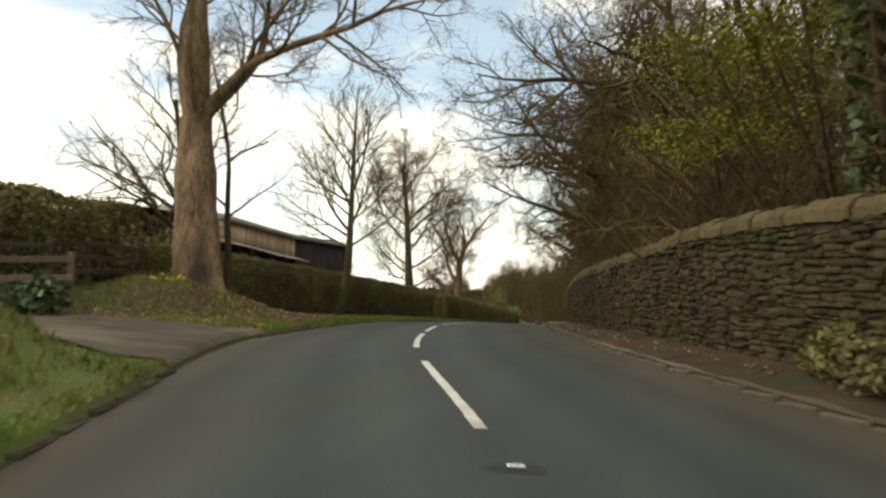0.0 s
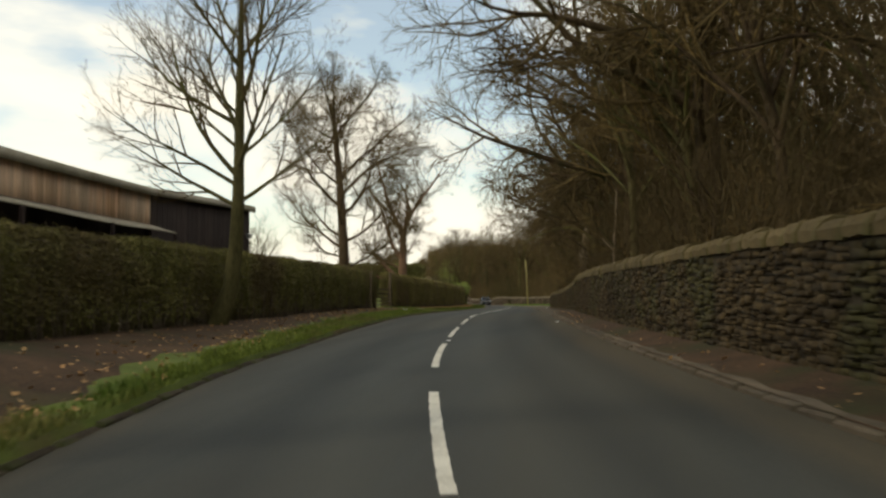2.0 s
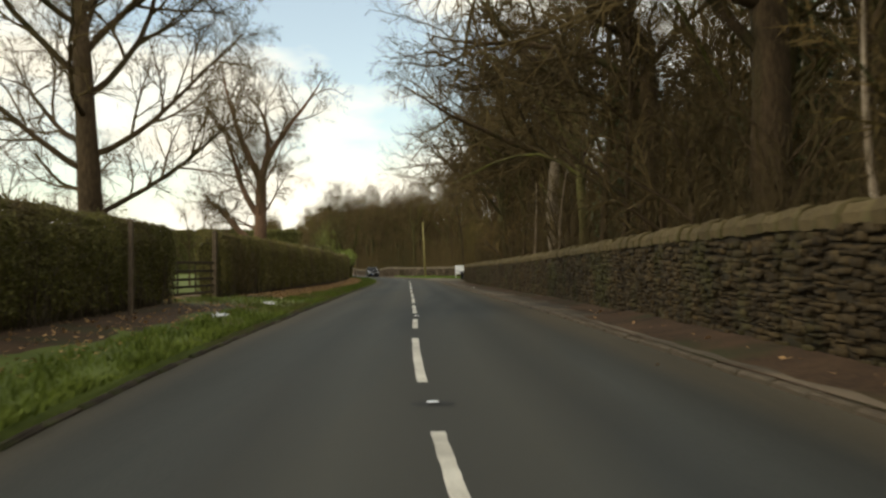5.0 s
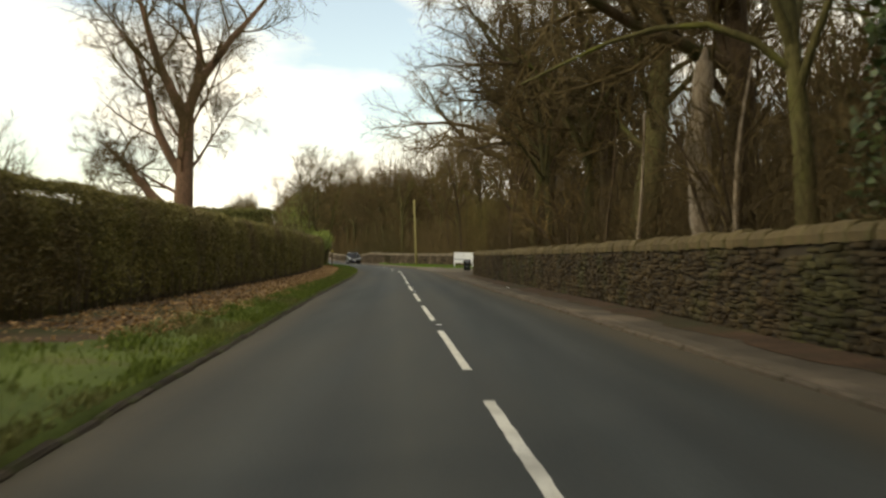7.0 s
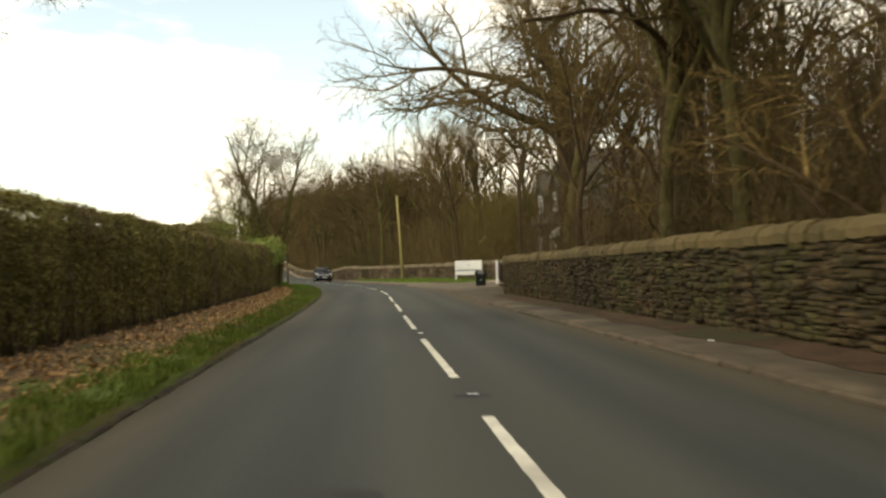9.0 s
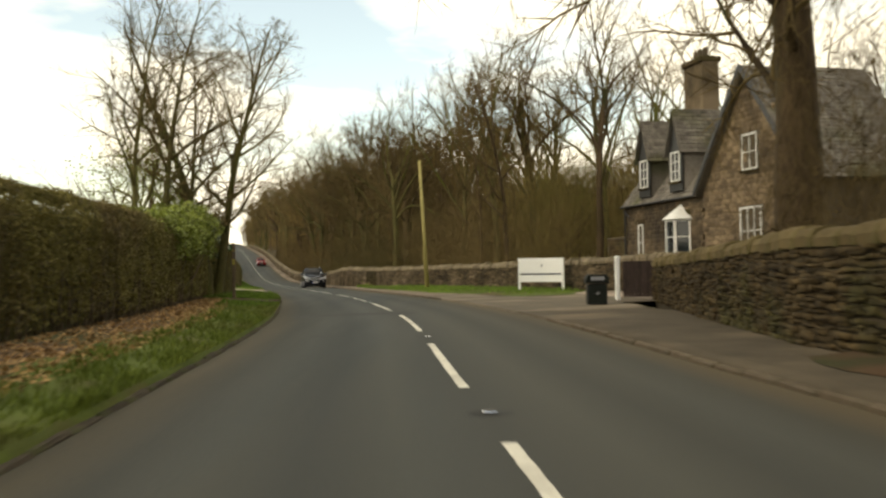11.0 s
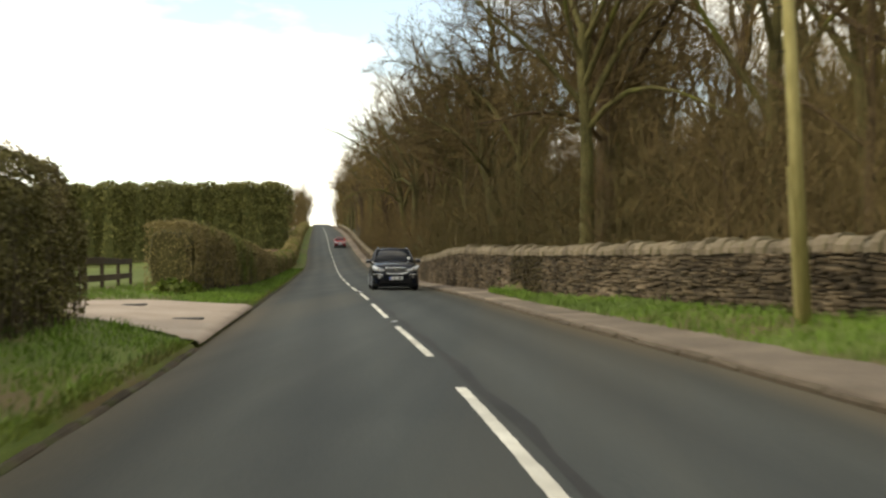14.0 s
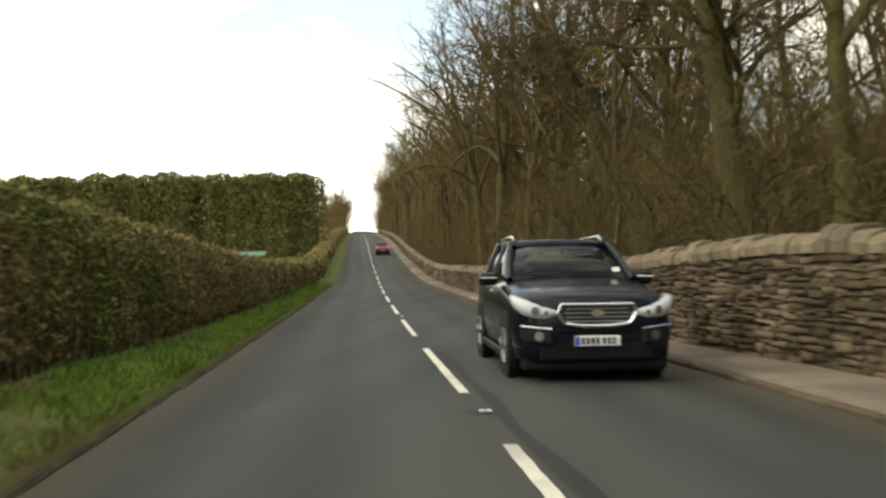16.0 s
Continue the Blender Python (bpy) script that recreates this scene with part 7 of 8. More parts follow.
def sash(parent, size, m, bars=(1, 2)):
    """A white window: frame, glass, glazing bars, sill."""
    w, h = size
    win = part("window", box_bm((w, 0.05, h), (0, 0.06, h / 2), 0.0), M_GLASS, parent, "dark glazed white-framed window", m)
    for x in (-w / 2, w / 2):
        part("frame_side", box_bm((0.09, 0.12, h + 0.09), (x, 0, h / 2), 0.008), M_WHITE_W, win)
    for z in (0, h):
        part("frame_rail", box_bm((w + 0.09, 0.12, 0.09), (0, 0, z), 0.008), M_WHITE_W, win)
    for i in range(1, bars[0] + 1):
        part("glazing_bar", box_bm((0.055, 0.09, h), (-w / 2 + w * i / (bars[0] + 1), 0, h / 2), 0.004), M_WHITE_W, win)
    for i in range(1, bars[1] + 1):
        part("glazing_bar", box_bm((w, 0.09, 0.05), (0, 0, h * i / (bars[1] + 1)), 0.004), M_WHITE_W, win)
    part("sill", box_bm((w + 0.25, 0.2, 0.1), (0, -0.05, -0.09), 0.01), M_STONE_P, win)
    return win


def slab_bm(corners, thick, out):
    """A thin slab: four corners, thickened along -out."""
    bm = bmesh.new()
    a = [bm.verts.new(q) for q in corners]
    b = [bm.verts.new(Vector(q) - Vector(out) * thick) for q in corners]
    bm.faces.new(a)
    bm.faces.new(b[::-1])
    n = len(a)
    for i in range(n):
        bm.faces.new((a[i], b[i], b[(i + 1) % n], a[(i + 1) % n]))
    bmesh.ops.recalc_face_normals(bm, faces=bm.faces[:])
    return bm


def lodge():
    """Local axes: x along the road's run (from near to far), y away from the road, z up from the lodge's ground."""
    rng = np.random.default_rng(40)
    p = at(167.8, 17.6)
    base = float(np.interp(175, ALONG, LINE[:, 2])) + 1.05
    turn = heading(174) + 90
    ob = thing("stone_lodge", "gritstone lodge with steep stone-slate roof and dormers", "house", pose(float(p[0]), float(p[1]), base, 0, 0, turn))
    # with this turn, x runs up the road and +y points to the road, so depth is -y
    L, D, E, R = 13.9, 6.8, 4.1, 8.5
    x0 = 1.2
    part("front_wall", box_bm((L - x0, 0.4, E), ((L + x0) / 2, -0.2, E / 2)), M_MORTAR, ob)
    part("back_wall", box_bm((L, 0.4, E), (L / 2, -D + 0.2, E / 2)), M_MORTAR, ob)
    for x in (0.2, L - 0.2):
        part("gable_wall", prism_bm([(-D / 2, 0), (D / 2, 0), (D / 2, E), (0, R - 0.15), (-D / 2, E)], 0.4, (x, -D / 2, 0), (0, 0, 90)), M_MORTAR, ob)
    # wing whose gable faces the road
    wx0, wx1, wy = -7.0, 1.6, 1.1
    wm, wr = (wx0 + wx1) / 2, 8.8
    part("wing_wall", prism_bm([(wx0 - wm, 0), (wx1 - wm, 0), (wx1 - wm, 3.9), (0, wr - 0.15), (wx0 - wm, 3.9)], 0.4, (wm, wy - 0.2, 0)), M_MORTAR, ob)
    part("wing_side", box_bm((0.4, wy + 4, 3.9), (wx1 - 0.2, (wy - 4) / 2, 1.95)), M_MORTAR, ob)
    part("wing_side", box_bm((0.4, wy + 4, 3.9), (wx0 + 0.2, (wy - 4) / 2, 1.95)), M_MORTAR, ob)
    openings = [(11.7, 0.55, 0.75, 2.1), (6.4, 0.55, 1.75, 2.3)]

    def front(a, b):
        x = a + x0
        return x < L and b < E and not any(abs(x - o[0]) < o[2] / 2 + 0.1 and o[1] - 0.15 < b < o[1] + o[3] + 0.12 for o in openings)

    blocks("stonework", "coursed dark gritstone blocks", ob, (x0, 0.0, 0), (1, 0, 0), (0, 0, 1), (0, 1, 0), front, M_HOUSE, rng)
    blocks("stonework", "coursed dark gritstone blocks", ob, (L, -D, 0), (0, 1, 0), (0, 0, 1), (1, 0, 0), lambda a, b: a < D and (b < E or b < E + (R - E - 0.3) * (1 - abs(a - D / 2) / (D / 2))), M_HOUSE, rng)
    blocks("stonework", "coursed dark gritstone blocks", ob, (wx0, wy, 0), (1, 0, 0), (0, 0, 1), (0, 1, 0), lambda a, b: a < wx1 - wx0 and (b < 3.9 or b < 3.9 + (wr - 4.1) * (1 - abs(a - (wx1 - wx0) / 2) / ((wx1 - wx0) / 2))) and not (abs(a - 4.1) < 1.0 and 0.5 < b < 2.8) and not (abs(a - 4.1) < 0.7 and 4.2 < b < 5.9), M_HOUSE, rng)
    blocks("stonework", "coursed dark gritstone blocks", ob, (wx1, 0, 0), (0, 1, 0), (0, 0, 1), (1, 0, 0), lambda a, b: a < wy and b < 3.9, M_HOUSE, rng)
    for o in openings:
        part("lintel", box_bm((o[2] + 0.4, 0.1, 0.26), (o[0], 0.01, o[1] + o[3] + 0.16), 0.01), M_STONE_P, ob)
    sash(ob, (0.62, 2.0), pose(11.7, 0.0, 0.6, 0, 0, 180), (0, 1))
    # main roof: boards and courses of slates on the side to the road
    pitch = math.atan2(R - E, D / 2)
    up = np.array([0, -math.cos(pitch), math.sin(pitch)])
    out = np.array([0, math.sin(pitch), math.cos(pitch)])
    slope = math.hypot(R - E, D / 2) + 0.45
    eave = np.array([0, 0, E]) - up * 0.42
    part("roof_front", slab_bm([tuple(eave + np.array([q, 0, 0]) + up * w) for q, w in ((-0.1, 0), (L + 0.25, 0), (L + 0.25, slope), (-0.1, slope))], 0.10, tuple(out)), M_SLATE, ob)
    back = np.array([0, math.cos(pitch), math.sin(pitch)])
    eb = np.array([0, -D, E]) - back * 0.42
    part("roof_back", slab_bm([tuple(eb + np.array([q, 0, 0]) + back * w) for q, w in ((-0.1, 0), (L + 0.25, 0), (L + 0.25, slope), (-0.1, slope))], 0.10, (0, -math.sin(pitch), math.cos(pitch))), M_SLATE, ob)
    blocks("slates", "rows of weathered stone slates", ob, eave + np.array([-0.1, 0, 0]) + out * 0.012, (1, 0, 0), up, out, lambda a, b: a < L + 0.2 and b < slope, M_SLATE, rng, (0.2, 0.3), (0.25, 0.5), 0.01, 0.012, 0.02)
    part("ridge", prism_bm([(-0.16, 0), (0, 0.14), (0.16, 0)], L + 0.3, (L / 2, -D / 2, R - 0.04), (0, 0, 90)), M_SLATE, ob)
    part("gutter", box_bm((L - x0, 0.11, 0.10), ((L + x0) / 2, 0.36, E - 0.36), 0.02), M_BLACK, ob)
    part("downpipe", cyl_bm(0.05, 0.05, E - 0.5, (L - 0.12, 0.14, (E - 0.5) / 2), sides=12), M_BLACK, ob)
    part("downpipe_swan_neck", cyl_bm(0.05, 0.05, 0.9, (L - 0.42, 0.16, E - 0.75), (0, 62, 0), 12), M_BLACK, ob)
    # wing roof
    half = (wx1 - wx0) / 2
    wp = math.atan2(wr - 3.9, half)
    for sgn in (-1, 1):
        o = Vector((sgn * math.sin(wp), 0, math.cos(wp)))
        e = Vector((wm + sgn * (half + 0.3), 0, 3.9 - 0.3 * math.tan(wp)))
        t = Vector((wm, 0, wr))
        part("wing_roof", slab_bm([(e.x, wy + 0.35, e.z), (e.x, -4.5, e.z), (t.x, -4.5, t.z), (t.x, wy + 0.35, t.z)], 0.10, tuple(o)), M_SLATE, ob)
        ln = (t - e).length
        a = math.degrees(math.atan2(t.z - e.z, t.x - e.x))
        part("bargeboard", box_bm((ln, 0.06, 0.24), (0, 0, -0.08), 0.01), M_BLACK, ob, "black bargeboard", pose((e.x + t.x) / 2, wy + 0.38, (e.z + t.z) / 2, 0, -a, 0))
        upv = (t - e).normalized()
        blocks("slates", "rows of weathered stone slates", ob, np.array((e.x, wy + 0.33, e.z)) + np.array(o) * 0.012, (0, -1, 0), np.array(upv), np.array(o), lambda aa, bb: aa < 4.6 and bb < ln - 0.1, M_SLATE, rng, (0.2, 0.3), (0.25, 0.5), 0.01, 0.012, 0.02)
    sash(ob, (1.7, 2.0), pose(wm, wy, 0.7, 0, 0, 180), (2, 1))
    sash(ob, (1.2, 1.5), pose(wm, wy, 4.35, 0, 0, 180), (1, 1))
    # dormers
    for x in (6.55, 10.65):
        y = 0.12
        part("dormer_front", prism_bm([(-0.78, 0), (0.78, 0), (0.78, 2.15), (0, 4.35), (-0.78, 2.15)], 0.14, (x, y, E + 0.05)), M_BLACK, ob, "black painted dormer gable")
        for sgn in (-1, 1):
            part("dormer_cheek", box_bm((0.1, 2.6, 2.3), (x + sgn * 0.73, y - 1.25, E + 1.2)), M_SLATE, ob)
            an = math.atan2(2.3, 0.95)
            o = Vector((sgn * math.sin(an), 0, math.cos(an)))
            c = [(x + sgn * 0.98, y + 0.28, E + 2.0), (x + sgn * 0.98, y - 2.5, E + 2.0), (x, y - 3.6, E + 4.42), (x, y + 0.28, E + 4.42)]
            part("dormer_roof", slab_bm(c, 0.08, tuple(o)), M_SLATE, ob)
            upv = (Vector(c[3]) - Vector(c[0])).normalized()
            blocks("slates", "rows of weathered stone slates", ob, np.array(c[0]) + np.array(o) * 0.012, (0, -1, 0), np.array(upv), np.array(o), lambda aa, bb: aa < 2.8 + 0.3 * bb and bb < 2.5, M_SLATE, rng, (0.2, 0.28), (0.25, 0.45), 0.01, 0.012, 0.02)
        sash(ob, (1.0, 1.5), pose(x, y + 0.07, E + 0.6, 0, 0, 180), (1, 2))
    # bay with a hipped white-leaded roof
    bx = 6.4
    for dx, dy, w, tr in ((0, 0.62, 1.15, 0), (-0.80, 0.30, 0.85, 50), (0.80, 0.30, 0.85, -50)):
        sash(ob, (w - 0.12, 1.75), pose(bx + dx, dy, 0.85, 0, 0, 180 + tr), (0, 1))
        part("bay_plinth", box_bm((w + 0.05, 0.16, 0.8), (0, 0, 0.4), 0.01), M_STONE_P, ob, "", pose(bx + dx, dy - 0.02, 0, 0, 0, tr))
    bm = bmesh.new()
    foot = [bm.verts.new((bx + a, b, 2.66)) for a, b in ((-1.25, 0.0), (-0.72, 0.78), (0.72, 0.78), (1.25, 0.0))]
    peak = [bm.verts.new((bx - 0.12, 0.02, 3.42)), bm.verts.new((bx + 0.12, 0.02, 3.42))]
    for q in ((foot[0], foot[1], peak[0]), (foot[1], foot[2], peak[1], peak[0]), (foot[2], foot[3], peak[1]), tuple(foot)):
        bm.faces.new(q)
    bmesh.ops.recalc_face_normals(bm, faces=bm.faces[:])
    part("bay_roof", bm, M_WHITE_W, ob, "pale leaded hipped bay roof")
    # chimney with its cap and pots
    cx, cy = 9.6, -2.9
    part("chimney", box_bm((2.3, 1.0, 4.8), (cx, cy, 9.2), 0.02), M_STONE_LIGHT, ob)
    part("chimney_cap", box_bm((2.4, 1.3, 0.3), (cx, cy, 11.7), 0.04), M_STONE_P, ob)
    for i in range(3):
        part("chimney_pot", cyl_bm(0.17, 0.13, 0.6, (cx - 0.6 + 0.6 * i, cy, 12.15), sides=14, bevel=0.02), M_KERB, ob)
    # low outbuilding beyond the far gable
    part("outbuilding", box_bm((3.2, 3.4, 2.6), (L + 1.7, -3.4, 1.2), 0.02), M_HOUSE, ob)
    part("outbuilding_roof", slab_bm([(L, -1.5, 2.45), (L + 3.5, -1.5, 2.45), (L + 3.5, -5.3, 3.0), (L, -5.3, 3.0)], 0.1, (0, 0, 1)), M_SLATE, ob)


lodge()

def outbuilding():
    """Ruined low stone wall of a shed that leans on the lodge's far gable."""
    rng = np.random.default_rng(47)
    ob = thing("outbuilding", "low dark gritstone outbuilding beside the lodge", "shed", pose(*[float(q) for q in at(182.2, 18.2)[:2]], ground_at(182.2, 18.2) - 0.5, 0, 0, heading(180) + 90))
    part("front_wall", box_bm((3.2, 0.4, 2.5), (1.6, -0.2, 1.25)), M_MORTAR, ob)
    part("side_wall", box_bm((0.4, 3.0, 2.5), (3.0, -1.7, 1.25)), M_MORTAR, ob)
    part("back_wall", box_bm((3.2, 0.4, 3.0), (1.6, -3.2, 1.5)), M_MORTAR, ob)
    blocks("stonework", "coursed dark gritstone blocks", ob, (0, 0, 0), (1, 0, 0), (0, 0, 1), (0, 1, 0), lambda a, b: a < 3.15 and b < 2.45, M_STONE, rng)
    blocks("stonework", "coursed dark gritstone blocks", ob, (3.2, -3.2, 0), (0, 1, 0), (0, 0, 1), (1, 0, 0), lambda a, b: a < 3.15 and b < 2.45, M_STONE, rng)


outbuilding()

# ---- cars ----


def loft(name, rings, mat, parent, label="", cap=True, smooth=True):
    """A skin through closed rings of points, mirrored across x."""
    bm = bmesh.new()
    loops = []
    for ring in rings:
        full = list(ring) + [(-x, y, z) for x, y, z in reversed(ring) if abs(x) > 1e-4]
        loops.append([bm.verts.new(q) for q in full])
    k = len(loops[0])
    for a, b in zip(loops, loops[1:]):
        for i in range(k):
            bm.faces.new((a[i], a[(i + 1) % k], b[(i + 1) % k], b[i]))
    if cap:
        bm.faces.new(loops[0][::-1])
        bm.faces.new(loops[-1])
    bmesh.ops.recalc_face_normals(bm, faces=bm.faces[:])
    return part(name, bm, mat, parent, label, smooth=smooth)


def wheel(parent, x, y, r, mat_rim):
    w = part("wheel", cyl_bm(r, r, 0.22, (0, 0, 0), (0, 90, 0), 28, 0.035), M_TYRE, parent, "black tyre on an alloy rim", pose(x, y, r))
    sg = 1 if x > 0 else -1
    part("rim", cyl_bm(r * 0.66, r * 0.60, 0.05, (sg * 0.105, 0, 0), (0, 90, 0), 24, 0.008), mat_rim, w)
    for i in range(5):
        part("spoke", box_bm((0.03, 0.07, r * 0.6), (sg * 0.135, 0, r * 0.32), 0.008), mat_rim, w, "", pose(0, 0, 0, i * 72, 0, 0))


def car(name, label, m, paint, scale=(1, 1, 1)):
    """Front towards -y."""
    ob = thing(name, label, "car", m @ Matrix.Diagonal((*scale, 1)))
    st = [(-2.245, 0.74, 0.34, 0.88), (-2.20, 0.85, 0.25, 0.945), (-2.02, 0.91, 0.22, 1.0), (-1.55, 0.925, 0.22, 1.05), (-1.1, 0.93, 0.22, 1.10), (-0.75, 0.93, 0.22, 1.14), (0.1, 0.93, 0.22, 1.12), (0.9, 0.93, 0.22, 1.14), (1.5, 0.925, 0.23, 1.16), (1.95, 0.90, 0.28, 1.16), (2.16, 0.82, 0.36, 1.10), (2.22, 0.70, 0.45, 1.0)]
    rings = [[(0, y, zb), (w * 0.80, y, zb), (w * 0.97, y, zb + 0.07), (w, y, zb + (zt - zb) * 0.42), (w * 0.975, y, zb + (zt - zb) * 0.72), (w * 0.95, y, zt - 0.09), (w * 0.86, y, zt - 0.015), (w * 0.5, y, zt + 0.03), (0, y, zt + 0.04)] for y, w, zb, zt in st]
    loft("body", rings, paint, ob)
    cab = [(-0.82, 0.80, 1.12, 1.13, 0.78), (-0.45, 0.82, 1.12, 1.37, 0.73), (-0.08, 0.83, 1.12, 1.57, 0.665), (0.25, 0.83, 1.12, 1.615, 0.65), (0.9, 0.83, 1.12, 1.615, 0.64), (1.5, 0.82, 1.13, 1.57, 0.63), (1.85, 0.80, 1.13, 1.42, 0.66), (2.08, 0.77, 1.10, 1.14, 0.74)]
    loft("window_band", [[(0, y, zb - 0.05), (w, y, zb - 0.05), (w, y, zb), ((w + wr) / 2 + 0.02, y, (zb + zt) / 2), (wr, y, zt - 0.02), (wr * 0.6, y, zt + 0.015), (0, y, zt + 0.025)] for y, w, zb, zt, wr in cab], M_WINDSCREEN, ob, "dark tinted glass all round")
    roof = [(-0.10, 0.665, 1.572), (0.25, 0.65, 1.622), (0.9, 0.64, 1.622), (1.5, 0.63, 1.578), (1.62, 0.62, 1.545)]
    loft("roof", [[(0, y, z - 0.01), (w, y, z - 0.03), (w + 0.005, y, z - 0.008), (w * 0.6, y, z + 0.024), (0, y, z + 0.034)] for y, w, z in roof], paint, ob)
    for sg in (-1, 1):
        for a, b, t in (((0.80, -0.84, 1.12), (0.665, -0.08, 1.575), 0.055), ((0.835, 0.35, 1.12), (0.65, 0.38, 1.60), 0.05), ((0.825, 1.25, 1.12), (0.635, 1.2, 1.60), 0.06)):
            st_ = [[], [], 0]
            tube_into(st_, [(sg * a[0], a[1], a[2]), (sg * (a[0] + b[0]) / 2 + sg * 0.012, (a[1] + b[1]) / 2, (a[2] + b[2]) / 2), (sg * b[0], b[1], b[2])], [t, t * 0.9, t * 0.8], 6)
            put("pillar", mesh_data("pillar", np.concatenate(st_[0]), np.concatenate(st_[1]), paint, True), ob)
        st_ = [[], [], 0]
        tube_into(st_, [(sg * 0.60, -0.02, 1.62), (sg * 0.60, 0.15, 1.675), (sg * 0.59, 1.25, 1.665), (sg * 0.59, 1.42, 1.60)], [0.022] * 4, 6)
        put("roof_rail", mesh_data("roof_rail", np.concatenate(st_[0]), np.concatenate(st_[1]), M_CHROME, True), ob, "silver roof rail")
        mir = part("door_mirror", box_bm((0.25, 0.14, 0.17), (sg * 1.02, -0.52, 1.14), 0.05, segments=2), paint, ob, smooth=True)
        part("mirror_trim", box_bm((0.22, 0.02, 0.025), (sg * 1.03, -0.595, 1.15), 0.006), M_CHROME, mir)
        for y in (-1.33, 1.33):
            wheel(ob, sg * 0.815, y, 0.355, M_ALLOY)
            part("wheel_arch", cyl_bm(0.43, 0.43, 0.10, (sg * 0.885, y, 0.36), (0, 90, 0), 28, 0.01), M_PLASTIC, ob, "black plastic wheel arch")
        # headlight: a clear strip wrapped round the corner
        way = [(0.44, -2.262, 0.775, 0.815), (0.60, -2.262, 0.735, 0.865), (0.74, -2.245, 0.745, 0.905), (0.85, -2.195, 0.785, 0.940), (0.915, -2.08, 0.845, 0.965), (0.928, -1.93, 0.915, 0.985)]
        bm = bmesh.new()
        rows = [[bm.verts.new((sg * (x + o * 0.5), y - o * 0.3, z)) for x, y, z in ((x, y, lo), (x + 0.012, y - 0.018, (lo + hi) / 2), (x, y + 0.02, hi), (x - 0.06, y + 0.06, hi), (x - 0.06, y + 0.06, lo))] for x, y, lo, hi in way for o in (0.0,)]
        for p, q in zip(rows, rows[1:]):
            for i in range(5):
                bm.faces.new((p[i], p[(i + 1) % 5], q[(i + 1) % 5], q[i]))
        bm.faces.new(rows[0])
        bm.faces.new(rows[-1])
        bmesh.ops.recalc_face_normals(bm, faces=bm.faces[:])
        hl = part("headlight", bm, M_LENS, ob, "swept clear headlight", smooth=True)
        part("reflector", cyl_bm(0.05, 0.05, 0.03, (sg * 0.70, -2.265, 0.815), (90, 0, sg * 10), 18, 0.008), M_CHROME, hl, "chromed reflector")
        part("reflector", cyl_bm(0.028, 0.028, 0.03, (sg * 0.585, -2.275, 0.795), (90, 0, 0), 14, 0.006), M_CHROME, hl, "chromed reflector")
        fog = part("fog_lamp_pod", prism_bm([(-0.17, -0.09), (0.17, -0.05), (0.19, 0.07), (-0.17, 0.085)] if sg > 0 else [(-0.17, -0.05), (0.17, -0.09), (0.17, 0.085), (-0.19, 0.07)], 0.08, (sg * 0.68, -2.232, 0.545), (0, 0, sg * 16), 0.012), M_PLASTIC, ob)
        part("fog_lamp", cyl_bm(0.052, 0.052, 0.05, (sg * 0.66, -2.275, 0.545), (90, 0, sg * 16), 16, 0.008), M_ALLOY, fog, "round clear fog lamp")
        part("fog_trim", box_bm((0.37, 0.03, 0.026), (sg * 0.69, -2.262, 0.635), 0.008, (0, -sg * 5, sg * 16)), M_CHROME, fog)
        part("door_handle", box_bm((0.02, 0.18, 0.03), (sg * 0.915, 0.0, 0.98), 0.006), M_CHROME, ob)
        part("sill_trim", box_bm((0.05, 2.0, 0.10), (sg * 0.915, 0, 0.27), 0.02), M_PLASTIC, ob)
    rim = [(-0.45, -0.01), (-0.37, -0.125), (-0.15, -0.15), (0.15, -0.15), (0.37, -0.125), (0.45, -0.01), (0.41, 0.085), (-0.41, 0.085)]
    gr = part("grille", prism_bm(rim, 0.05, (0, -2.245, 0.80), (0, 0, 0), 0.008), M_INK, ob, "black slatted grille")
    for i in range(4):
        part("slat", box_bm((0.74 - 0.03 * abs(i - 2), 0.02, 0.012), (0, -2.275, 0.70 + 0.045 * i), 0.003), M_ALLOY, gr)
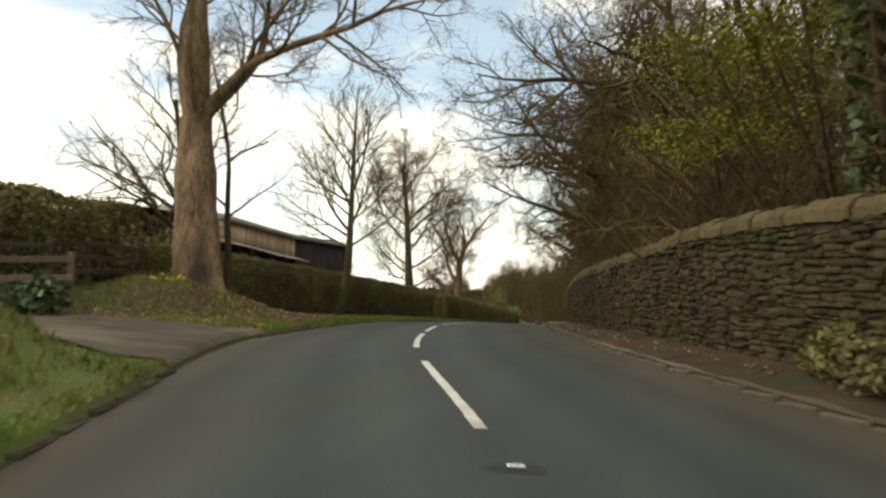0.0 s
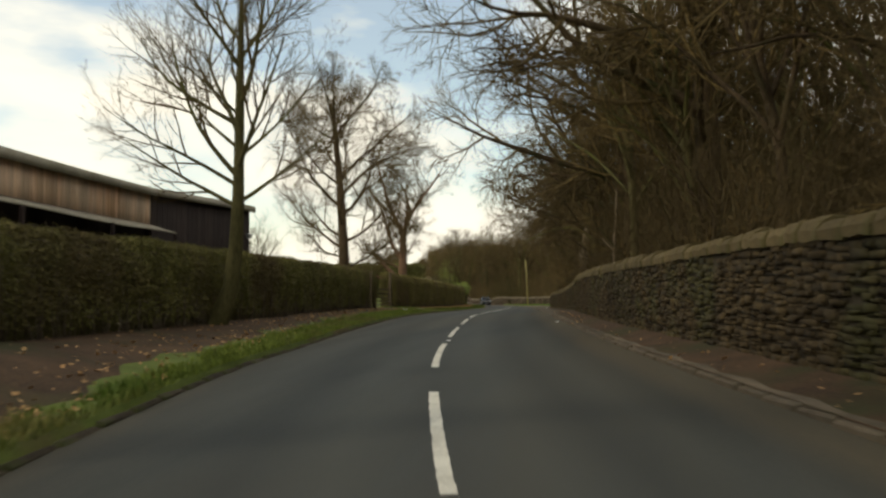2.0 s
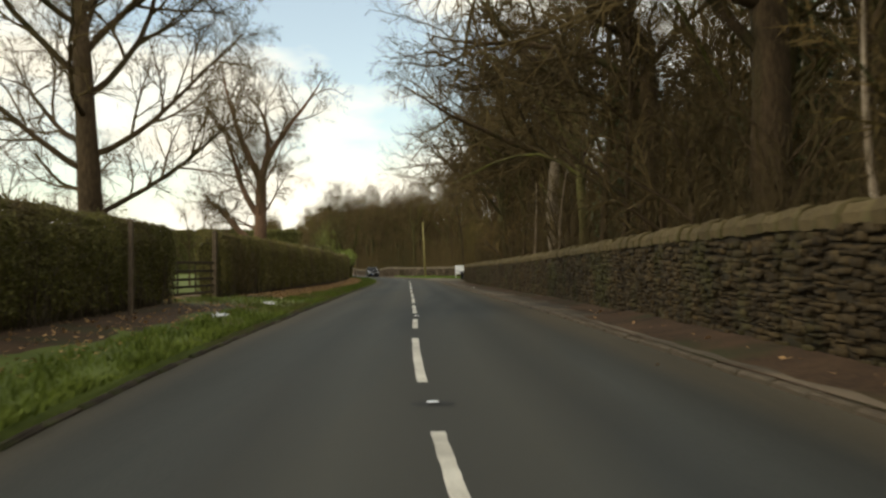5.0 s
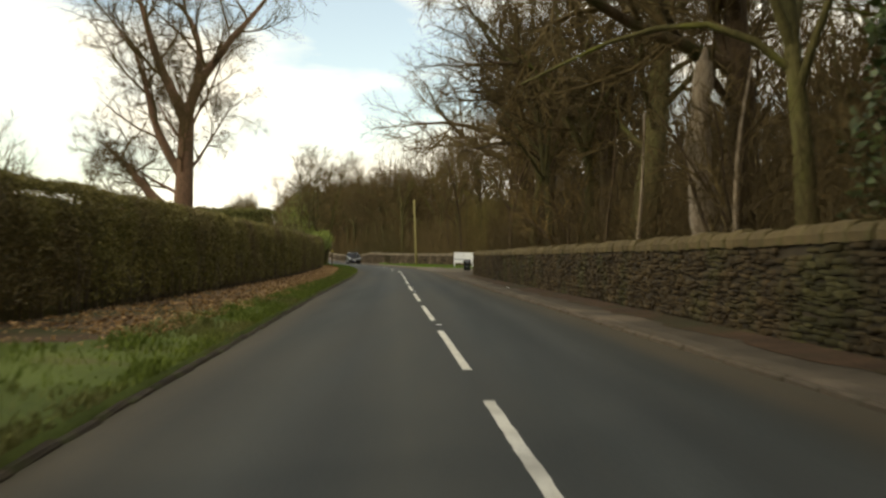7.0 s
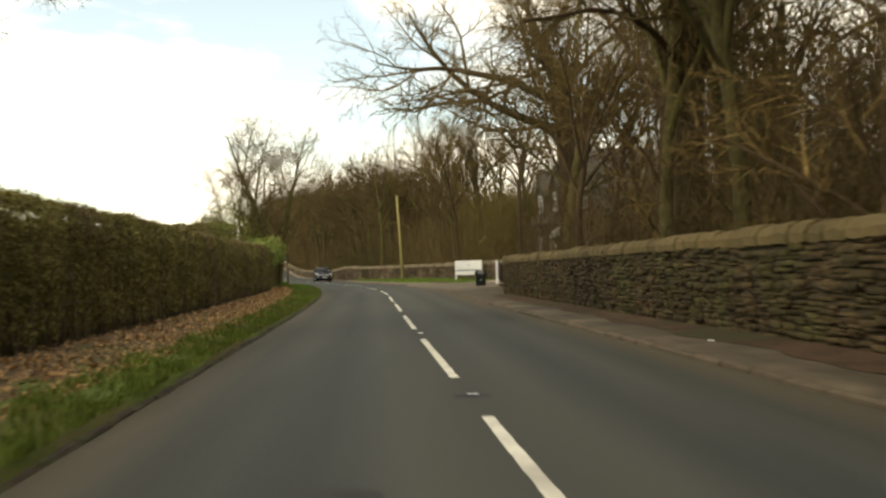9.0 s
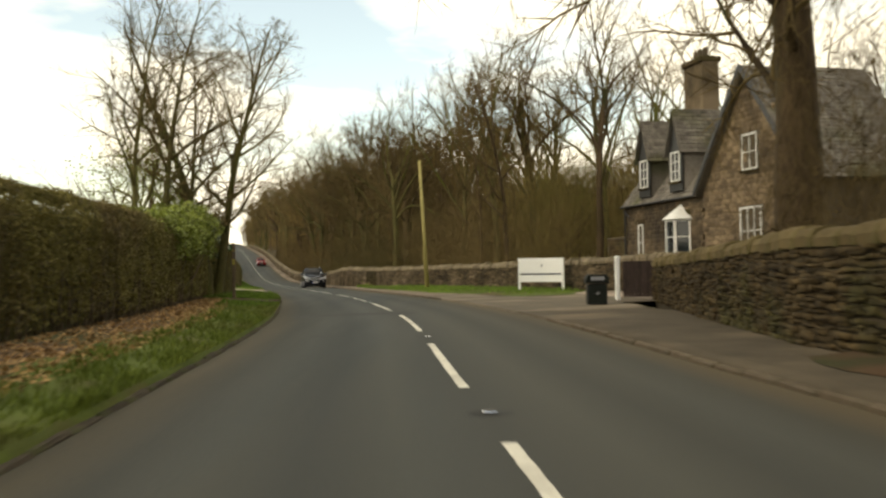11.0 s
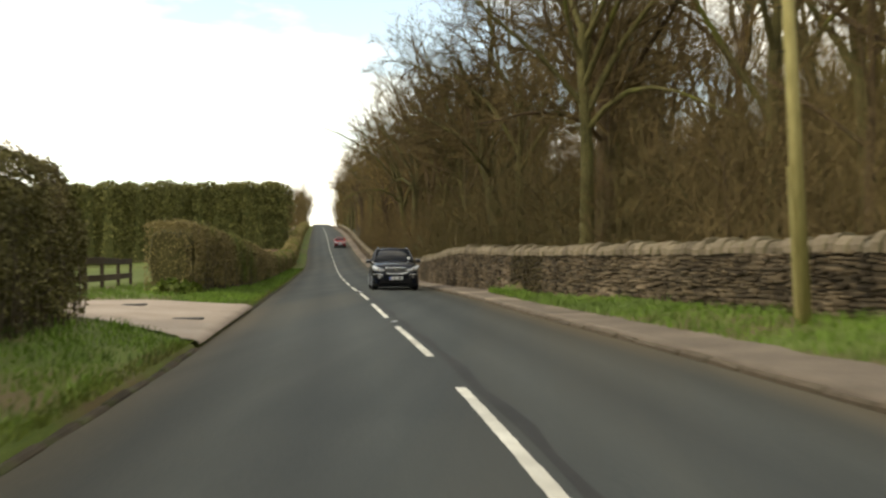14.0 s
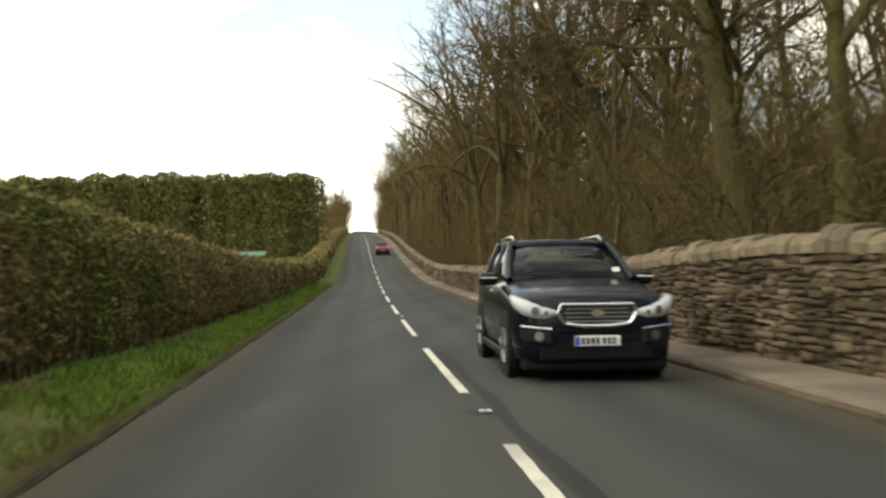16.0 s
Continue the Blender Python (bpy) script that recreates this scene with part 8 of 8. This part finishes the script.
    for i in range(8):
        (x0, z0), (x1, z1) = rim[i], rim[(i + 1) % 8]
        st_ = [[], [], 0]
        wide = 0.024 if i in (0, 1, 2, 3, 4) else 0.016
        tube_into(st_, [(x0, -2.275, 0.80 + z0), ((x0 + x1) / 2, -2.28, 0.80 + (z0 + z1) / 2), (x1, -2.275, 0.80 + z1)], [wide] * 3, 8)
        put("chrome_surround", mesh_data("chrome_surround", np.concatenate(st_[0]), np.concatenate(st_[1]), M_CHROME, True), gr, "chrome grille surround")
    part("badge", cyl_bm(0.075, 0.075, 0.02, (0, 0, 0), (90, 0, 0), 20, 0.004), M_CHROME, gr, "plain oval badge", pose(0, -2.29, 0.79) @ Matrix.Diagonal((1, 1, 0.55, 1)))
    part("lower_intake", box_bm((1.30, 0.10, 0.20), (0, -2.215, 0.37), 0.03), M_RUBBER_DARK, ob)
    part("lower_bumper", box_bm((1.66, 0.34, 0.20), (0, -2.02, 0.25), 0.04), M_RUBBER_DARK, ob, "black lower bumper")
    part("bumper_line", box_bm((0.92, 0.06, 0.05), (0, -2.24, 0.60), 0.015), M_RUBBER_DARK, ob)
    pl = part("number_plate", box_bm((0.52, 0.02, 0.112), (0, -2.282, 0.49), 0.006), M_PLATE, ob, "white number plate")
    part("plate_band", box_bm((0.05, 0.006, 0.10), (-0.23, -2.294, 0.49), 0.0), M_BLUE, pl)
    for i, x in enumerate((-0.165, -0.11, -0.055, 0.0, 0.075, 0.13, 0.185)):
        part("lettering_bar", box_bm((0.034, 0.006, 0.07), (x, -2.294, 0.49), 0.0), M_INK, pl)
    for sg in (-0.3, 0.25):
        part("wiper", box_bm((0.55, 0.02, 0.02), (sg, -0.83, 1.175), 0.004, (0, 4, 4)), M_PLASTIC, ob)
    part("windscreen_sticker", box_bm((0.09, 0.004, 0.07), (0.62, -0.70, 1.245), 0.0, (-42, 0, 0)), M_PLATE, ob, "small white windscreen sticker")
    part("underbody", box_bm((1.5, 3.9, 0.12), (0, 0, 0.24), 0.02), M_PLASTIC, ob)
    for sg in (-1, 1):
        part("tail_light", box_bm((0.16, 0.12, 0.26), (sg * 0.74, 2.13, 0.92), 0.03), M_CARRED, ob)
    return ob


car("black_suv", "glossy blue-black family SUV with a chrome grille, in its lane", stand(211.35, 1.66, -0.02, -1.0), M_CARBLACK, (1.02, 1.0, 1.06))
car("red_car", "small red hatchback coming down the hill", stand(316.0, 1.6, -0.02), M_CARRED, (0.93, 0.90, 0.92))
